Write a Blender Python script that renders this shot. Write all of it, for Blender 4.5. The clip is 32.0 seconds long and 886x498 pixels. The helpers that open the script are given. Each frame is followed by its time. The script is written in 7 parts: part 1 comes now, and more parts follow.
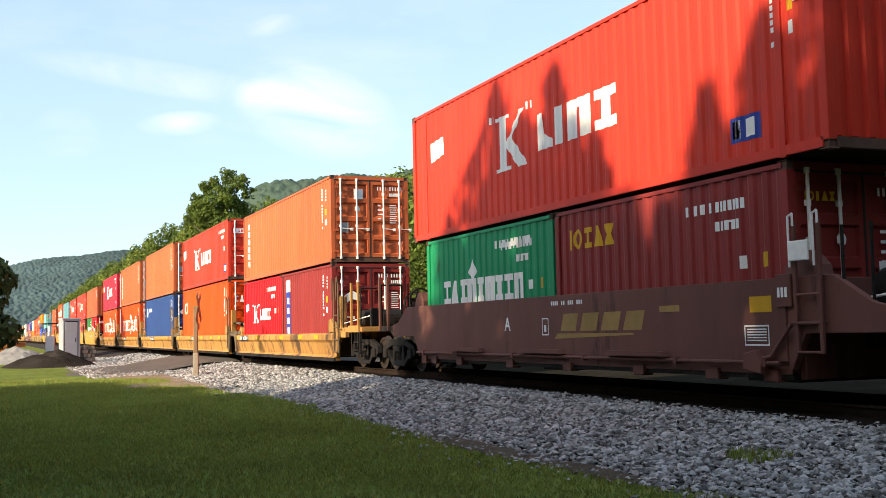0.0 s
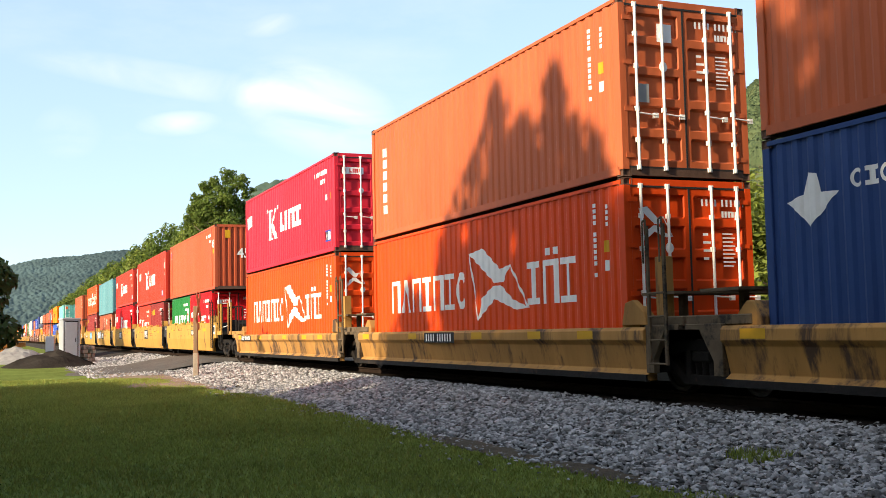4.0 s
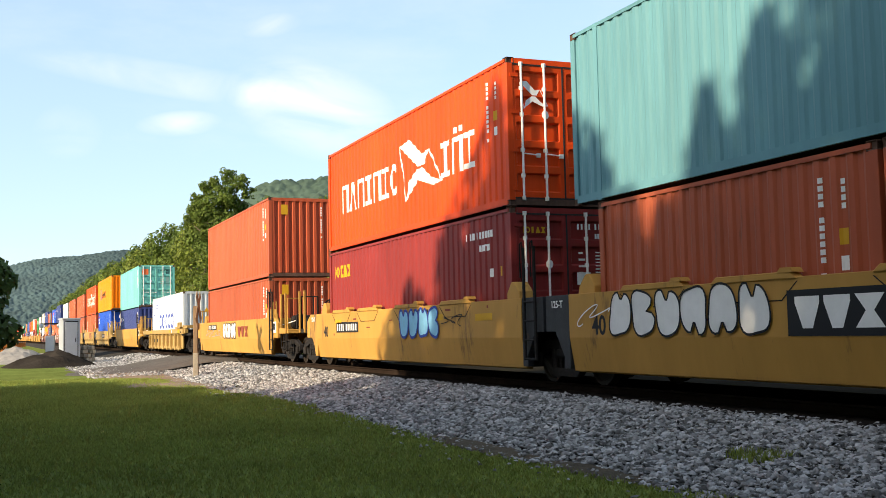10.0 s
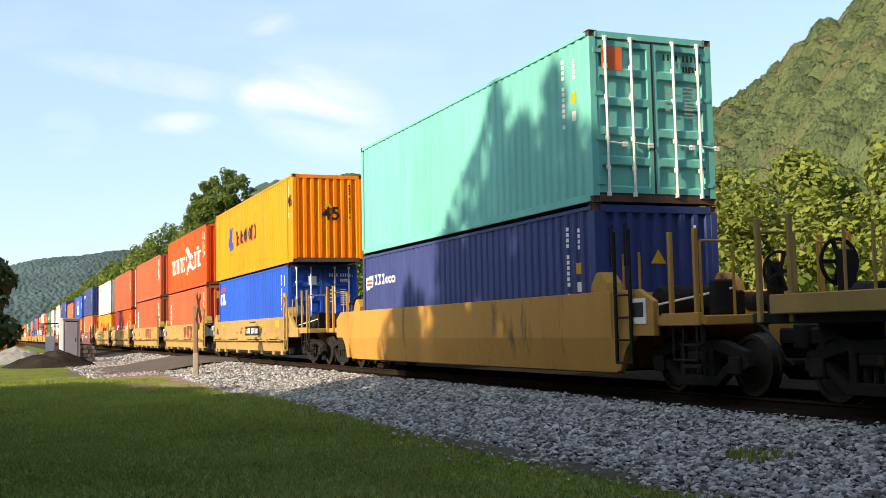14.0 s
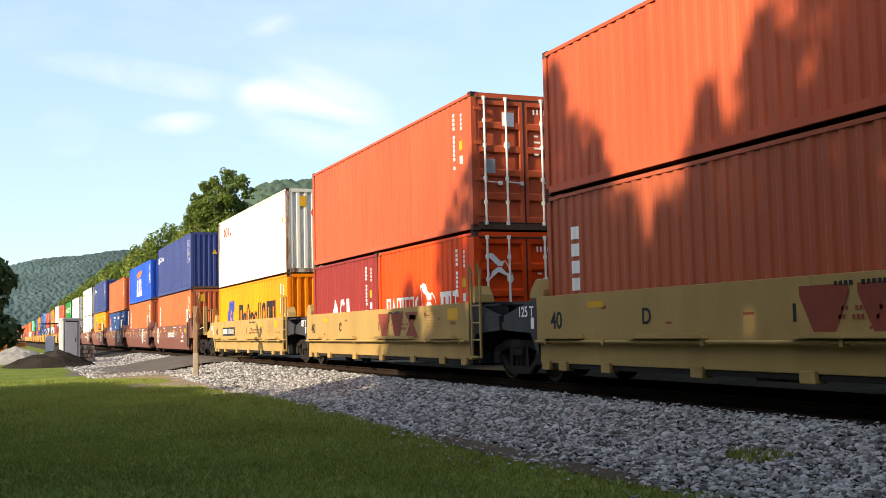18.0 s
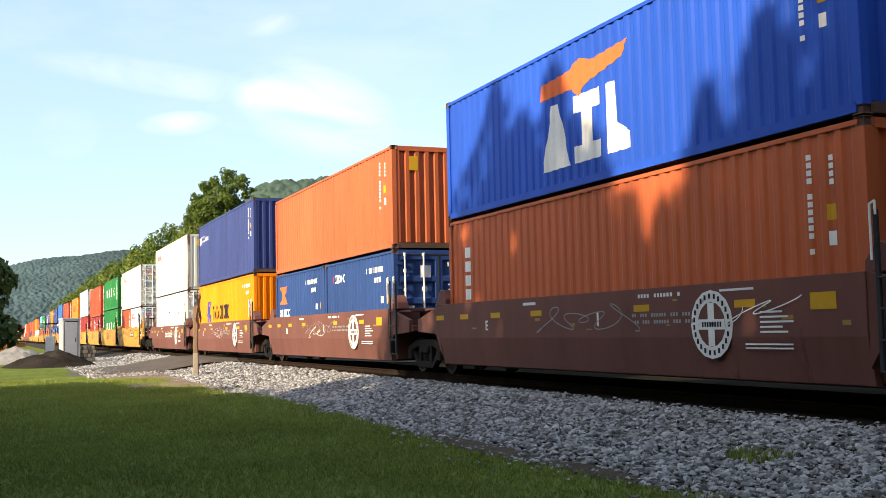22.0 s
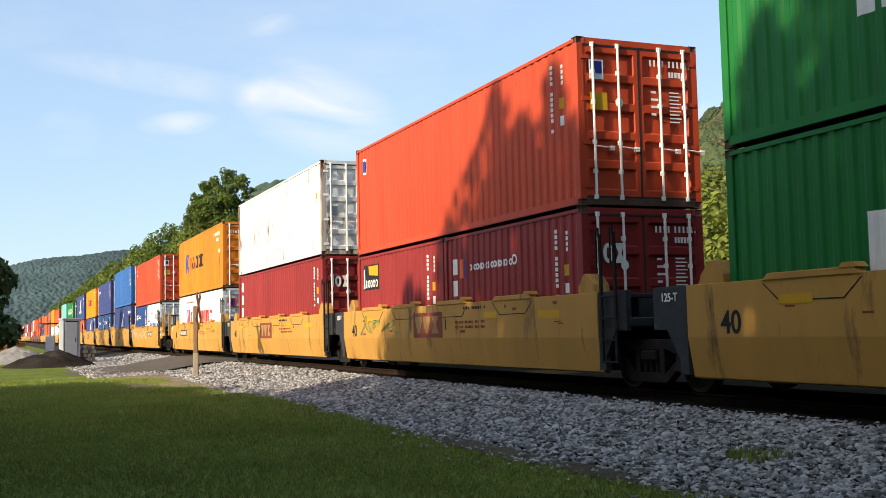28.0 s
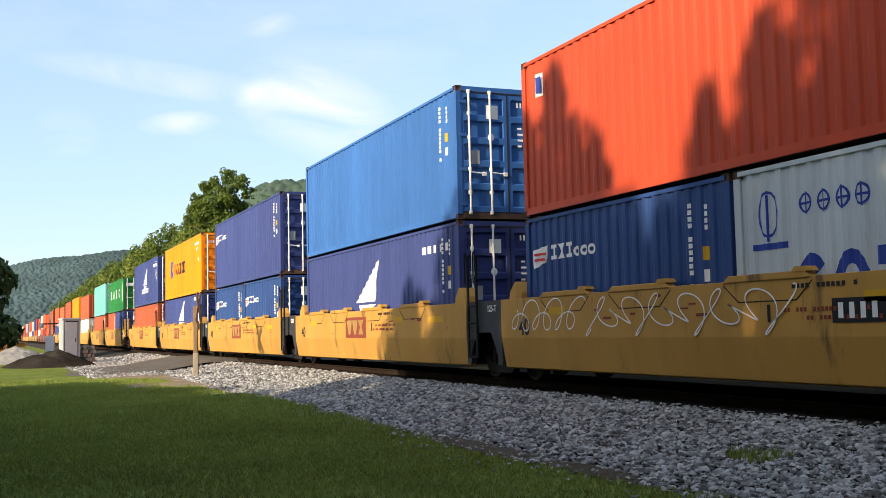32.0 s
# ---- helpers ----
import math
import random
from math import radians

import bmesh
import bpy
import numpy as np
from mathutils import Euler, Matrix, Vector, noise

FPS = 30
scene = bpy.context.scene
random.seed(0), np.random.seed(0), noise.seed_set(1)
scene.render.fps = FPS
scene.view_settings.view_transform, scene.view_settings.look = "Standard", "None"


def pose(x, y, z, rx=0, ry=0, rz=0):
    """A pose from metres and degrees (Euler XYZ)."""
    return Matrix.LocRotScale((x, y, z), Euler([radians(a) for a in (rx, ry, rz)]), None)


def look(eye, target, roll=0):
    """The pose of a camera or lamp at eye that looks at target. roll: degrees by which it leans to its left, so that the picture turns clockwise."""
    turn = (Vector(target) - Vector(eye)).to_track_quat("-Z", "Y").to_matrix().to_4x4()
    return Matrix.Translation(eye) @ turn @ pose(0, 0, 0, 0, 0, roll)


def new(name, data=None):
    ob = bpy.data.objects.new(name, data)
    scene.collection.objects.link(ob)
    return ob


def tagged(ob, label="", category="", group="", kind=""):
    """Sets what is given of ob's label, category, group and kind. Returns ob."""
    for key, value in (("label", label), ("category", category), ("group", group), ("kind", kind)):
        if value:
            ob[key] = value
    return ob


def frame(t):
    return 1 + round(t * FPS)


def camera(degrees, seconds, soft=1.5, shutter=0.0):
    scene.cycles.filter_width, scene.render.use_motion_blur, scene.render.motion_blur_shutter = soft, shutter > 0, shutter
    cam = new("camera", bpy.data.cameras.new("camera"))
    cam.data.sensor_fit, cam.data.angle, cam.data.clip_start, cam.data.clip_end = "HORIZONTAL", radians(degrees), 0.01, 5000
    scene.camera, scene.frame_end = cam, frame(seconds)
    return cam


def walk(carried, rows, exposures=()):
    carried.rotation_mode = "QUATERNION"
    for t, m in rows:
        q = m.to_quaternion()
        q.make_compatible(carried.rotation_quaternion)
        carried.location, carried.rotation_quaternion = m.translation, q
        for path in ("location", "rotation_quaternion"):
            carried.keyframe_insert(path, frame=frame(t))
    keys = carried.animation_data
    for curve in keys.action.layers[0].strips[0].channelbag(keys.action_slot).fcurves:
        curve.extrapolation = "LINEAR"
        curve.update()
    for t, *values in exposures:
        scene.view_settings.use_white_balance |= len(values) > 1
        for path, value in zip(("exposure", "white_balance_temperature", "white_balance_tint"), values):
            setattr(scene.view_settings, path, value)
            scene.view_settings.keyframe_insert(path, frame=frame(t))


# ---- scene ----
# The world: x runs along the track (the train rolls towards +x), y away from the camera, z = 0 on the rails.
TRACK_Y = 10.25
EYE = Vector((0.0, 0.0, 1.0))
VIEW = radians(157.555)
TILT = radians(4.267)
cam = camera(44.62, 32.0, soft=0.8)
aim = EYE + Vector((math.cos(VIEW) * math.cos(TILT), math.sin(VIEW) * math.cos(TILT), math.sin(TILT)))
stand = look(EYE, aim, -1.265)
walk(cam, [(0.0, stand), (32.0, stand)], exposures=[(0.0, 1.18, 7000, 10), (3.0, 1.19, 7000, 10), (6.0, 1.10, 7000, 10), (9.0, 1.07, 7000, 10), (11.0, 1.20, 7000, 10), (13.0, 1.12, 7000, 10), (16.0, 1.07, 7000, 10), (18.0, 1.14, 7000, 10), (19.0, 1.00, 7000, 10), (20.0, 1.04, 7000, 10), (21.0, 1.20, 7000, 10), (22.0, 1.22, 7000, 10), (24.0, 1.12, 7000, 10), (25.0, 0.83, 6800, 10), (26.0, 0.74, 6750, 10), (29.0, 0.93, 6800, 10), (30.0, 0.83, 6750, 10), (32.0, 1.05, 6900, 10)])

# ---- light ----
SUN_AZ, SUN_EL = radians(-14.0), radians(26.0)
SUN = Vector((-math.sin(SUN_AZ) * math.cos(SUN_EL), -math.cos(SUN_AZ) * math.cos(SUN_EL), math.sin(SUN_EL)))
lamp = bpy.data.lights.new("sun", "SUN")
lamp.energy, lamp.angle, lamp.color = 3.6, radians(1.0), (1.0, 0.84, 0.62)
sun = new("sun", lamp)
sun.matrix_world = look(SUN * 100, (0, 0, 0))

world = bpy.data.worlds.new("world")
scene.world = world
world.use_nodes = True
wt = world.node_tree
wt.nodes.clear()
w_out = wt.nodes.new("ShaderNodeOutputWorld")
w_bg = wt.nodes.new("ShaderNodeBackground")
w_sky = wt.nodes.new("ShaderNodeTexSky")
w_sky.sky_type = "NISHITA"
w_sky.sun_disc = False
w_sky.sun_elevation = SUN_EL
w_sky.sun_rotation = math.atan2(SUN.x, SUN.y)
w_sky.air_density, w_sky.dust_density, w_sky.ozone_density = 1.0, 0.7, 2.4
w_bg.inputs["Strength"].default_value = 0.15
# thin wisps of cirrus
w_co = wt.nodes.new("ShaderNodeTexCoord")
w_map = wt.nodes.new("ShaderNodeMapping")
w_map.inputs["Scale"].default_value = (1.3, 1.3, 4.5)
w_map.inputs["Rotation"].default_value = (0.25, 0.1, 0.4)
w_map.inputs["Location"].default_value = (0.057, -0.059, 0.299)
w_no = wt.nodes.new("ShaderNodeTexNoise")
w_no.inputs["Scale"].default_value = 1.6
w_no.inputs["Detail"].default_value = 7.0
w_no.inputs["Roughness"].default_value = 0.62
w_ra = wt.nodes.new("ShaderNodeMapRange")
w_ra.inputs["From Min"].default_value = 0.54
w_ra.inputs["From Max"].default_value = 0.78
w_ra.inputs["To Max"].default_value = 0.22
w_mix = wt.nodes.new("ShaderNodeMix")
w_mix.data_type = "RGBA"
w_mix.inputs["B"].default_value = (3.7, 3.8, 3.8, 1)
wt.links.new(w_co.outputs["Generated"], w_map.inputs["Vector"])
wt.links.new(w_map.outputs["Vector"], w_no.inputs["Vector"])
wt.links.new(w_no.outputs["Fac"], w_ra.inputs["Value"])
# the drifts of cirrus over the valley: heading, half width and height in radians, slope, strength
ACROSS, UPWARD = Vector((0.3802, 0.9246, -0.022)), Vector((0.0772, -0.008, 0.997))
DRIFTS = [((-0.9417, 0.2672, 0.2043), 0.085, 0.050, -0.25, 0.80), ((-0.9610, 0.1500, 0.2250), 0.150, 0.017, -0.13, 0.40), ((-0.8374, 0.5132, 0.1879), 0.100, 0.036, 0.05, 0.90), ((-0.9348, 0.2244, 0.2753), 0.035, 0.012, 0.2, 0.40), ((-0.9825, 0.0550, 0.1781), 0.030, 0.026, 0.3, 0.30), ((-0.9700, 0.1500, 0.1890), 0.040, 0.012, 0.1, 0.55), ((-0.9030, 0.4000, 0.1620), 0.120, 0.030, 0.0, 0.30)]
w_fine = wt.nodes.new("ShaderNodeTexNoise")
w_fine.inputs["Scale"].default_value = 9.0
w_fine.inputs["Detail"].default_value = 6.0
w_fine.inputs["Distortion"].default_value = 0.6
w_str = wt.nodes.new("ShaderNodeMapping")
w_str.inputs["Scale"].default_value = (1.0, 1.0, 2.6)
wt.links.new(w_co.outputs["Generated"], w_str.inputs["Vector"])
wt.links.new(w_str.outputs["Vector"], w_fine.inputs["Vector"])
w_wisp = wt.nodes.new("ShaderNodeMapRange")
w_wisp.inputs["From Min"].default_value, w_wisp.inputs["From Max"].default_value = 0.36, 0.66


def w_math(kind, a, b):
    node = wt.nodes.new("ShaderNodeMath")
    node.operation = kind
    for k, v in enumerate((a, b)):
        if isinstance(v, (int, float)):
            node.inputs[k].default_value = v
        else:
            wt.links.new(v, node.inputs[k])
    return node.outputs["Value"]


def w_along(way, centre):
    node = wt.nodes.new("ShaderNodeVectorMath")
    node.operation = "DOT_PRODUCT"
    node.inputs[1].default_value = way
    wt.links.new(w_co.outputs["Generated"], node.inputs[0])
    return w_math("SUBTRACT", node.outputs["Value"], way.dot(centre))


wt.links.new(w_fine.outputs["Fac"], w_wisp.inputs["Value"])
cover = 0.0
for heading, wide, high, slope, amount in DRIFTS:
    heading = Vector(heading).normalized()
    gx = w_along((ACROSS + UPWARD * slope) / wide, heading)
    gy = w_along((UPWARD - ACROSS * slope) / high, heading)
    near = w_math("SUBTRACT", 1.0, w_math("ADD", w_math("MULTIPLY", gx, gx), w_math("MULTIPLY", gy, gy)))
    ahead = w_math("MULTIPLY", w_math("MAXIMUM", near, 0.0), amount)
    cover = w_math("ADD", cover, ahead)
cover = w_math("MINIMUM", w_math("MULTIPLY", cover, w_wisp.outputs["Result"]), 0.85)
cover = w_math("MAXIMUM", cover, w_ra.outputs["Result"])

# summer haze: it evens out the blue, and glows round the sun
w_veil = wt.nodes.new("ShaderNodeMix")
w_veil.data_type = "RGBA"
w_veil.inputs["Factor"].default_value = 0.62
w_veil.inputs["B"].default_value = (1.7, 2.35, 3.3, 1)
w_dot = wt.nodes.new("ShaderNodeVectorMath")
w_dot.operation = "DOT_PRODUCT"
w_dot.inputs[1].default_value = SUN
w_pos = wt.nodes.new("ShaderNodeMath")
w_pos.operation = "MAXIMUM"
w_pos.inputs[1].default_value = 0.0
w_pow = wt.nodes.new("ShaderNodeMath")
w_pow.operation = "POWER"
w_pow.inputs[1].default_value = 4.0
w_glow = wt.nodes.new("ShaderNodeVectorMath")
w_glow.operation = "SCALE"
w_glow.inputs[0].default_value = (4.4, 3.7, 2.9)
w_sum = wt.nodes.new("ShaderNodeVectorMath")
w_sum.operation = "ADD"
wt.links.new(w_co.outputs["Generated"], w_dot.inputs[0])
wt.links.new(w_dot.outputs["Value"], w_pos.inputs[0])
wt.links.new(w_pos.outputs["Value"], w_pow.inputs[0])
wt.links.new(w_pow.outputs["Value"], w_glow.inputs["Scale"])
wt.links.new(w_sky.outputs["Color"], w_veil.inputs["A"])
wt.links.new(cover, w_mix.inputs["Factor"])
wt.links.new(w_veil.outputs["Result"], w_mix.inputs["A"])
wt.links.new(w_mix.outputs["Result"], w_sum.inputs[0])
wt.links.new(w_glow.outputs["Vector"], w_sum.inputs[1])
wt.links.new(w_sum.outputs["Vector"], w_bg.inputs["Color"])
wt.links.new(w_bg.outputs["Background"], w_out.inputs["Surface"])


# ---- materials ----
def material(name, color, rough=0.6, metal=0.0, vary=0.25, grain=6.0, bump=0.15, bump_scale=30.0, spot=None, spot_amount=0.0, spot_scale=3.0, stretch=(1, 1, 1), random_tint=0.0, translucent=0.0):
    """Paint, stone, wood or soil: a base colour with broad and fine variation, spots of a second colour, and fine relief."""
    m = bpy.data.materials.new(name)
    m.use_nodes = True
    nt = m.node_tree
    n, l = nt.nodes, nt.links
    bsdf = n["Principled BSDF"]
    bsdf.inputs["Roughness"].default_value = rough
    bsdf.inputs["Metallic"].default_value = metal
    bsdf.inputs["Specular IOR Level"].default_value = 0.14
    co = n.new("ShaderNodeTexCoord")
    mp = n.new("ShaderNodeMapping")
    mp.inputs["Scale"].default_value = stretch
    l.new(co.outputs["Object"], mp.inputs["Vector"])
    info = n.new("ShaderNodeObjectInfo")
    off = n.new("ShaderNodeVectorMath")
    off.operation = "MULTIPLY_ADD"
    off.inputs[1].default_value = (1, 1, 1)
    scl = n.new("ShaderNodeVectorMath")
    scl.operation = "SCALE"
    scl.inputs[0].default_value = (13.0, 7.0, 5.0)
    l.new(info.outputs["Random"], scl.inputs["Scale"])
    l.new(mp.outputs["Vector"], off.inputs[0])
    l.new(scl.outputs["Vector"], off.inputs[2])
    broad = n.new("ShaderNodeTexNoise")
    broad.inputs["Scale"].default_value = grain * 0.12
    broad.inputs["Detail"].default_value = 4.0
    fine = n.new("ShaderNodeTexNoise")
    fine.inputs["Scale"].default_value = grain
    fine.inputs["Detail"].default_value = 5.0
    fine.inputs["Roughness"].default_value = 0.65
    l.new(off.outputs["Vector"], broad.inputs["Vector"])
    l.new(off.outputs["Vector"], fine.inputs["Vector"])
    both = n.new("ShaderNodeMath")
    both.operation = "ADD"
    l.new(broad.outputs["Fac"], both.inputs[0])
    l.new(fine.outputs["Fac"], both.inputs[1])
    rng = n.new("ShaderNodeMapRange")
    rng.inputs["From Min"].default_value, rng.inputs["From Max"].default_value = 0.65, 1.35
    rng.inputs["To Min"].default_value, rng.inputs["To Max"].default_value = 1 - vary, 1 + vary
    l.new(both.outputs["Value"], rng.inputs["Value"])
    val = rng.outputs["Result"]
    if random_tint:
        rr = n.new("ShaderNodeMapRange")
        rr.inputs["To Min"].default_value, rr.inputs["To Max"].default_value = 1 - random_tint, 1 + random_tint
        geo = n.new("ShaderNodeNewGeometry")
        l.new(geo.outputs["Random Per Island"], rr.inputs["Value"])
        mu = n.new("ShaderNodeMath")
        mu.operation = "MULTIPLY"
        l.new(val, mu.inputs[0])
        l.new(rr.outputs["Result"], mu.inputs[1])
        val = mu.outputs["Value"]
    tone = n.new("ShaderNodeVectorMath")
    tone.operation = "SCALE"
    tone.inputs[0].default_value = color
    l.new(val, tone.inputs["Scale"])
    result = tone.outputs["Vector"]
    if spot:
        sp = n.new("ShaderNodeTexNoise")
        sp.inputs["Scale"].default_value = spot_scale
        sp.inputs["Detail"].default_value = 8.0
        sp.inputs["Roughness"].default_value = 0.7
        l.new(off.outputs["Vector"], sp.inputs["Vector"])
        edge = n.new("ShaderNodeMapRange")
        edge.inputs["From Min"].default_value = 0.72 - 0.34 * spot_amount
        edge.inputs["From Max"].default_value = 0.80 - 0.30 * spot_amount
        l.new(sp.outputs["Fac"], edge.inputs["Value"])
        mx = n.new("ShaderNodeMix")
        mx.data_type = "RGBA"
        l.new(edge.outputs["Result"], mx.inputs["Factor"])
        l.new(result, mx.inputs["A"])
        mx.inputs["B"].default_value = (*spot, 1)
        result = mx.outputs["Result"]
    l.new(result, bsdf.inputs["Base Color"])
    if bump:
        bn = n.new("ShaderNodeTexNoise")
        bn.inputs["Scale"].default_value = bump_scale
        bn.inputs["Detail"].default_value = 4.0
        l.new(off.outputs["Vector"], bn.inputs["Vector"])
        bp = n.new("ShaderNodeBump")
        bp.inputs["Strength"].default_value = bump
        bp.inputs["Distance"].default_value = 0.02
        l.new(bn.outputs["Fac"], bp.inputs["Height"])
        l.new(bp.outputs["Normal"], bsdf.inputs["Normal"])
    if translucent:
        tr = n.new("ShaderNodeBsdfTranslucent")
        l.new(result, tr.inputs["Color"])
        ms = n.new("ShaderNodeMixShader")
        ms.inputs["Fac"].default_value = translucent
        l.new(bsdf.outputs["BSDF"], ms.inputs[1])
        l.new(tr.outputs["BSDF"], ms.inputs[2])
        l.new(ms.outputs["Shader"], n["Material Output"].inputs["Surface"])
    return m


RUST = (0.13, 0.045, 0.02)


def paint(name, color, wear=0.12, rough=0.5):
    mean = sum(color) / 3
    color = tuple(max(0.008, mean + 1.12 * (c - mean)) for c in color) if max(color) > 1.6 * min(color) else color
    return material(name, color, rough=rough, vary=0.2, grain=2.2, bump=0.12, bump_scale=6.0, spot=RUST, spot_amount=wear, spot_scale=3.2, stretch=(1, 1, 0.16))


PAINT = {
    "kred": paint("bright_red", (0.55, 0.062, 0.045)),
    "magenta": paint("magenta_red", (0.56, 0.045, 0.065)),
    "crimson": paint("crimson", (0.54, 0.03, 0.035)),
    "orange_red": paint("orange_red", (0.62, 0.085, 0.035)),
    "brown": paint("red_brown", (0.32, 0.088, 0.05)),
    "rust": paint("rust_brown", (0.42, 0.10, 0.055)),
    "orange_brown": paint("orange_brown", (0.45, 0.125, 0.062)),
    "brick": paint("brick_red", (0.46, 0.08, 0.045)),
    "maroon": paint("maroon", (0.21, 0.036, 0.034)),
    "tee": paint("dark_red", (0.22, 0.035, 0.035)),
    "orange": paint("orange", (0.84, 0.25, 0.02)),
    "old_orange": paint("old_orange", (0.60, 0.195, 0.045), wear=0.4),
    "green": paint("bottle_green", (0.02, 0.15, 0.04)),
    "spruceish": paint("sea_green", (0.02, 0.22, 0.10)),
    "teal": paint("pale_teal", (0.12, 0.255, 0.29)),
    "aqua": paint("aqua", (0.17, 0.46, 0.41), wear=0.2),
    "blue": paint("royal_blue", (0.035, 0.09, 0.42)),
    "midblue": paint("mid_blue", (0.05, 0.13, 0.34)),
    "steelblue": paint("dark_blue", (0.03, 0.06, 0.17)),
    "navy": paint("navy", (0.045, 0.06, 0.17)),
    "white": paint("grey_white", (0.60, 0.63, 0.60), wear=0.1),
    "rusty": paint("rusty_white", (0.62, 0.64, 0.62), wear=0.42),
    "oval": paint("pale_grey_white", (0.62, 0.61, 0.54), wear=0.3),
    "palegr": paint("light_blue_grey", (0.47, 0.52, 0.55), wear=0.15),
}
MARK = {
    "w": material("white_marking", (0.78, 0.78, 0.76), vary=0.08, bump=0.0),
    "k": material("black_marking", (0.02, 0.02, 0.022), vary=0.08, bump=0.0),
    "y": material("yellow_marking", (0.58, 0.32, 0.02), vary=0.1, bump=0.0),
    "r": material("red_marking", (0.60, 0.04, 0.03), vary=0.08, bump=0.0),
    "b": material("blue_marking", (0.03, 0.06, 0.30), vary=0.08, bump=0.0),
    "g": material("grey_marking", (0.30, 0.31, 0.31), vary=0.12, bump=0.0),
    "o": material("orange_marking", (0.75, 0.16, 0.05), vary=0.1, bump=0.0),
    "s": material("sky_blue_marking", (0.22, 0.50, 0.70), vary=0.15, bump=0.0),
    "n": material("brown_marking", (0.22, 0.05, 0.03), vary=0.15, bump=0.0),
    "d": material("faded_gold_marking", (0.32, 0.20, 0.07), vary=0.2, bump=0.0),
    "e": material("green_marking", (0.10, 0.28, 0.08), vary=0.2, bump=0.0),
}
CAR_PAINT = {
    "yellow": material("car_yellow", (0.44, 0.238, 0.055), rough=0.6, vary=0.2, grain=1.4, bump=0.15, bump_scale=5, spot=(0.15, 0.085, 0.04), spot_amount=0.45, spot_scale=1.6, stretch=(1, 1, 0.2)),
    "tan": material("car_tan_yellow", (0.33, 0.22, 0.08), rough=0.65, vary=0.2, grain=1.4, bump=0.15, bump_scale=5, spot=(0.22, 0.15, 0.07), spot_amount=0.28, spot_scale=1.6, stretch=(1, 1, 0.2)),
    "dirty": material("car_dirty_yellow", (0.38, 0.20, 0.06), rough=0.7, vary=0.3, grain=2.0, bump=0.2, bump_scale=5, spot=(0.09, 0.055, 0.035), spot_amount=0.62, spot_scale=1.8, stretch=(1, 1, 0.2)),
    "grime": material("grimy_car_ends", (0.13, 0.095, 0.06), rough=0.8, vary=0.4, grain=3.0, bump=0.2, bump_scale=8, spot=(0.03, 0.025, 0.02), spot_amount=0.5, spot_scale=2.0),
    "brwn": material("car_brown", (0.145, 0.062, 0.050), rough=0.65, vary=0.25, grain=1.6, bump=0.15, bump_scale=5, spot=(0.07, 0.03, 0.025), spot_amount=0.35, spot_scale=1.4, stretch=(1, 1, 0.2)),
}
RUST_EDGE = paint("rust_edged_white", (0.44, 0.40, 0.34), wear=0.75)
CAST = {"casting": material("casting_dark", (0.10, 0.06, 0.045), rough=0.7, vary=0.3, grain=12, bump=0.2)}
BLACK = material("black_paint", (0.035, 0.036, 0.04), rough=0.55, vary=0.3, grain=5, bump=0.15, spot=(0.09, 0.06, 0.04), spot_amount=0.3)
# grimy steel, set darker still for the shade below and between cars
STEEL_DARK = material("grimy_shade_steel", (0.018, 0.016, 0.015), rough=0.8, vary=0.4, grain=8, bump=0.3, spot=(0.05, 0.03, 0.02), spot_amount=0.4)
WHEEL = material("wheel_steel", (0.035, 0.028, 0.024), rough=0.6, metal=0.2, vary=0.3, grain=8, bump=0.1)
RODSTEEL = material("galvanised_rod", (0.80, 0.79, 0.76), rough=0.5, metal=0.0, vary=0.15, grain=10, bump=0.1)
RUBBER = material("door_seal", (0.03, 0.03, 0.03), vary=0.2, bump=0.05)
RAIL = material("rail_steel", (0.028, 0.02, 0.016), rough=0.75, metal=0.0, vary=0.25, grain=4, bump=0.1)
TIE = material("creosoted_tie", (0.030, 0.023, 0.018), rough=0.9, vary=0.4, grain=14, bump=0.5, stretch=(1, 0.15, 1))
STONE = material("ballast_stone", (0.262, 0.260, 0.254), rough=0.9, vary=0.3, grain=20, bump=0.2, random_tint=0.7)
# Near-black colours that carry the shade under and behind the train.
SHADE_FINES = material("shade_dark_fines", (0.022, 0.018, 0.015), rough=0.95, vary=0.4, grain=14, bump=0.8, bump_scale=40)
SHADE_VERGE = material("cinder_verge", (0.022, 0.020, 0.016), rough=0.95, vary=0.4, grain=5, bump=0.7, bump_scale=20, spot=(0.02, 0.03, 0.01), spot_amount=0.3, spot_scale=0.8)
BED = material("ballast_fines", (0.05, 0.048, 0.045), rough=0.95, vary=0.5, grain=22, bump=0.9, bump_scale=45)
SOIL = material("grass_ground", (0.115, 0.145, 0.038), rough=0.95, vary=0.4, grain=3.0, bump=0.6, bump_scale=25, spot=(0.12, 0.085, 0.04), spot_amount=0.12, spot_scale=0.6)
BLADE = material("grass_blade", (0.215, 0.265, 0.060), rough=0.7, vary=0.3, grain=0.5, bump=0.0, random_tint=0.25, translucent=0.3)
DIRT = material("bare_dirt", (0.20, 0.15, 0.105), rough=0.95, vary=0.35, grain=6, bump=0.7, bump_scale=25)
EDGE_SOIL = material("dark_bare_soil", (0.075, 0.062, 0.042), rough=0.95, vary=0.35, grain=6, bump=0.7, bump_scale=25)
ASPHALT = material("worn_gravel_road", (0.085, 0.076, 0.065), rough=0.9, vary=0.3, grain=8, bump=0.4, bump_scale=60)
MOUND = material("dark_spoil", (0.028, 0.024, 0.020), rough=0.95, vary=0.4, grain=8, bump=0.9, bump_scale=18)
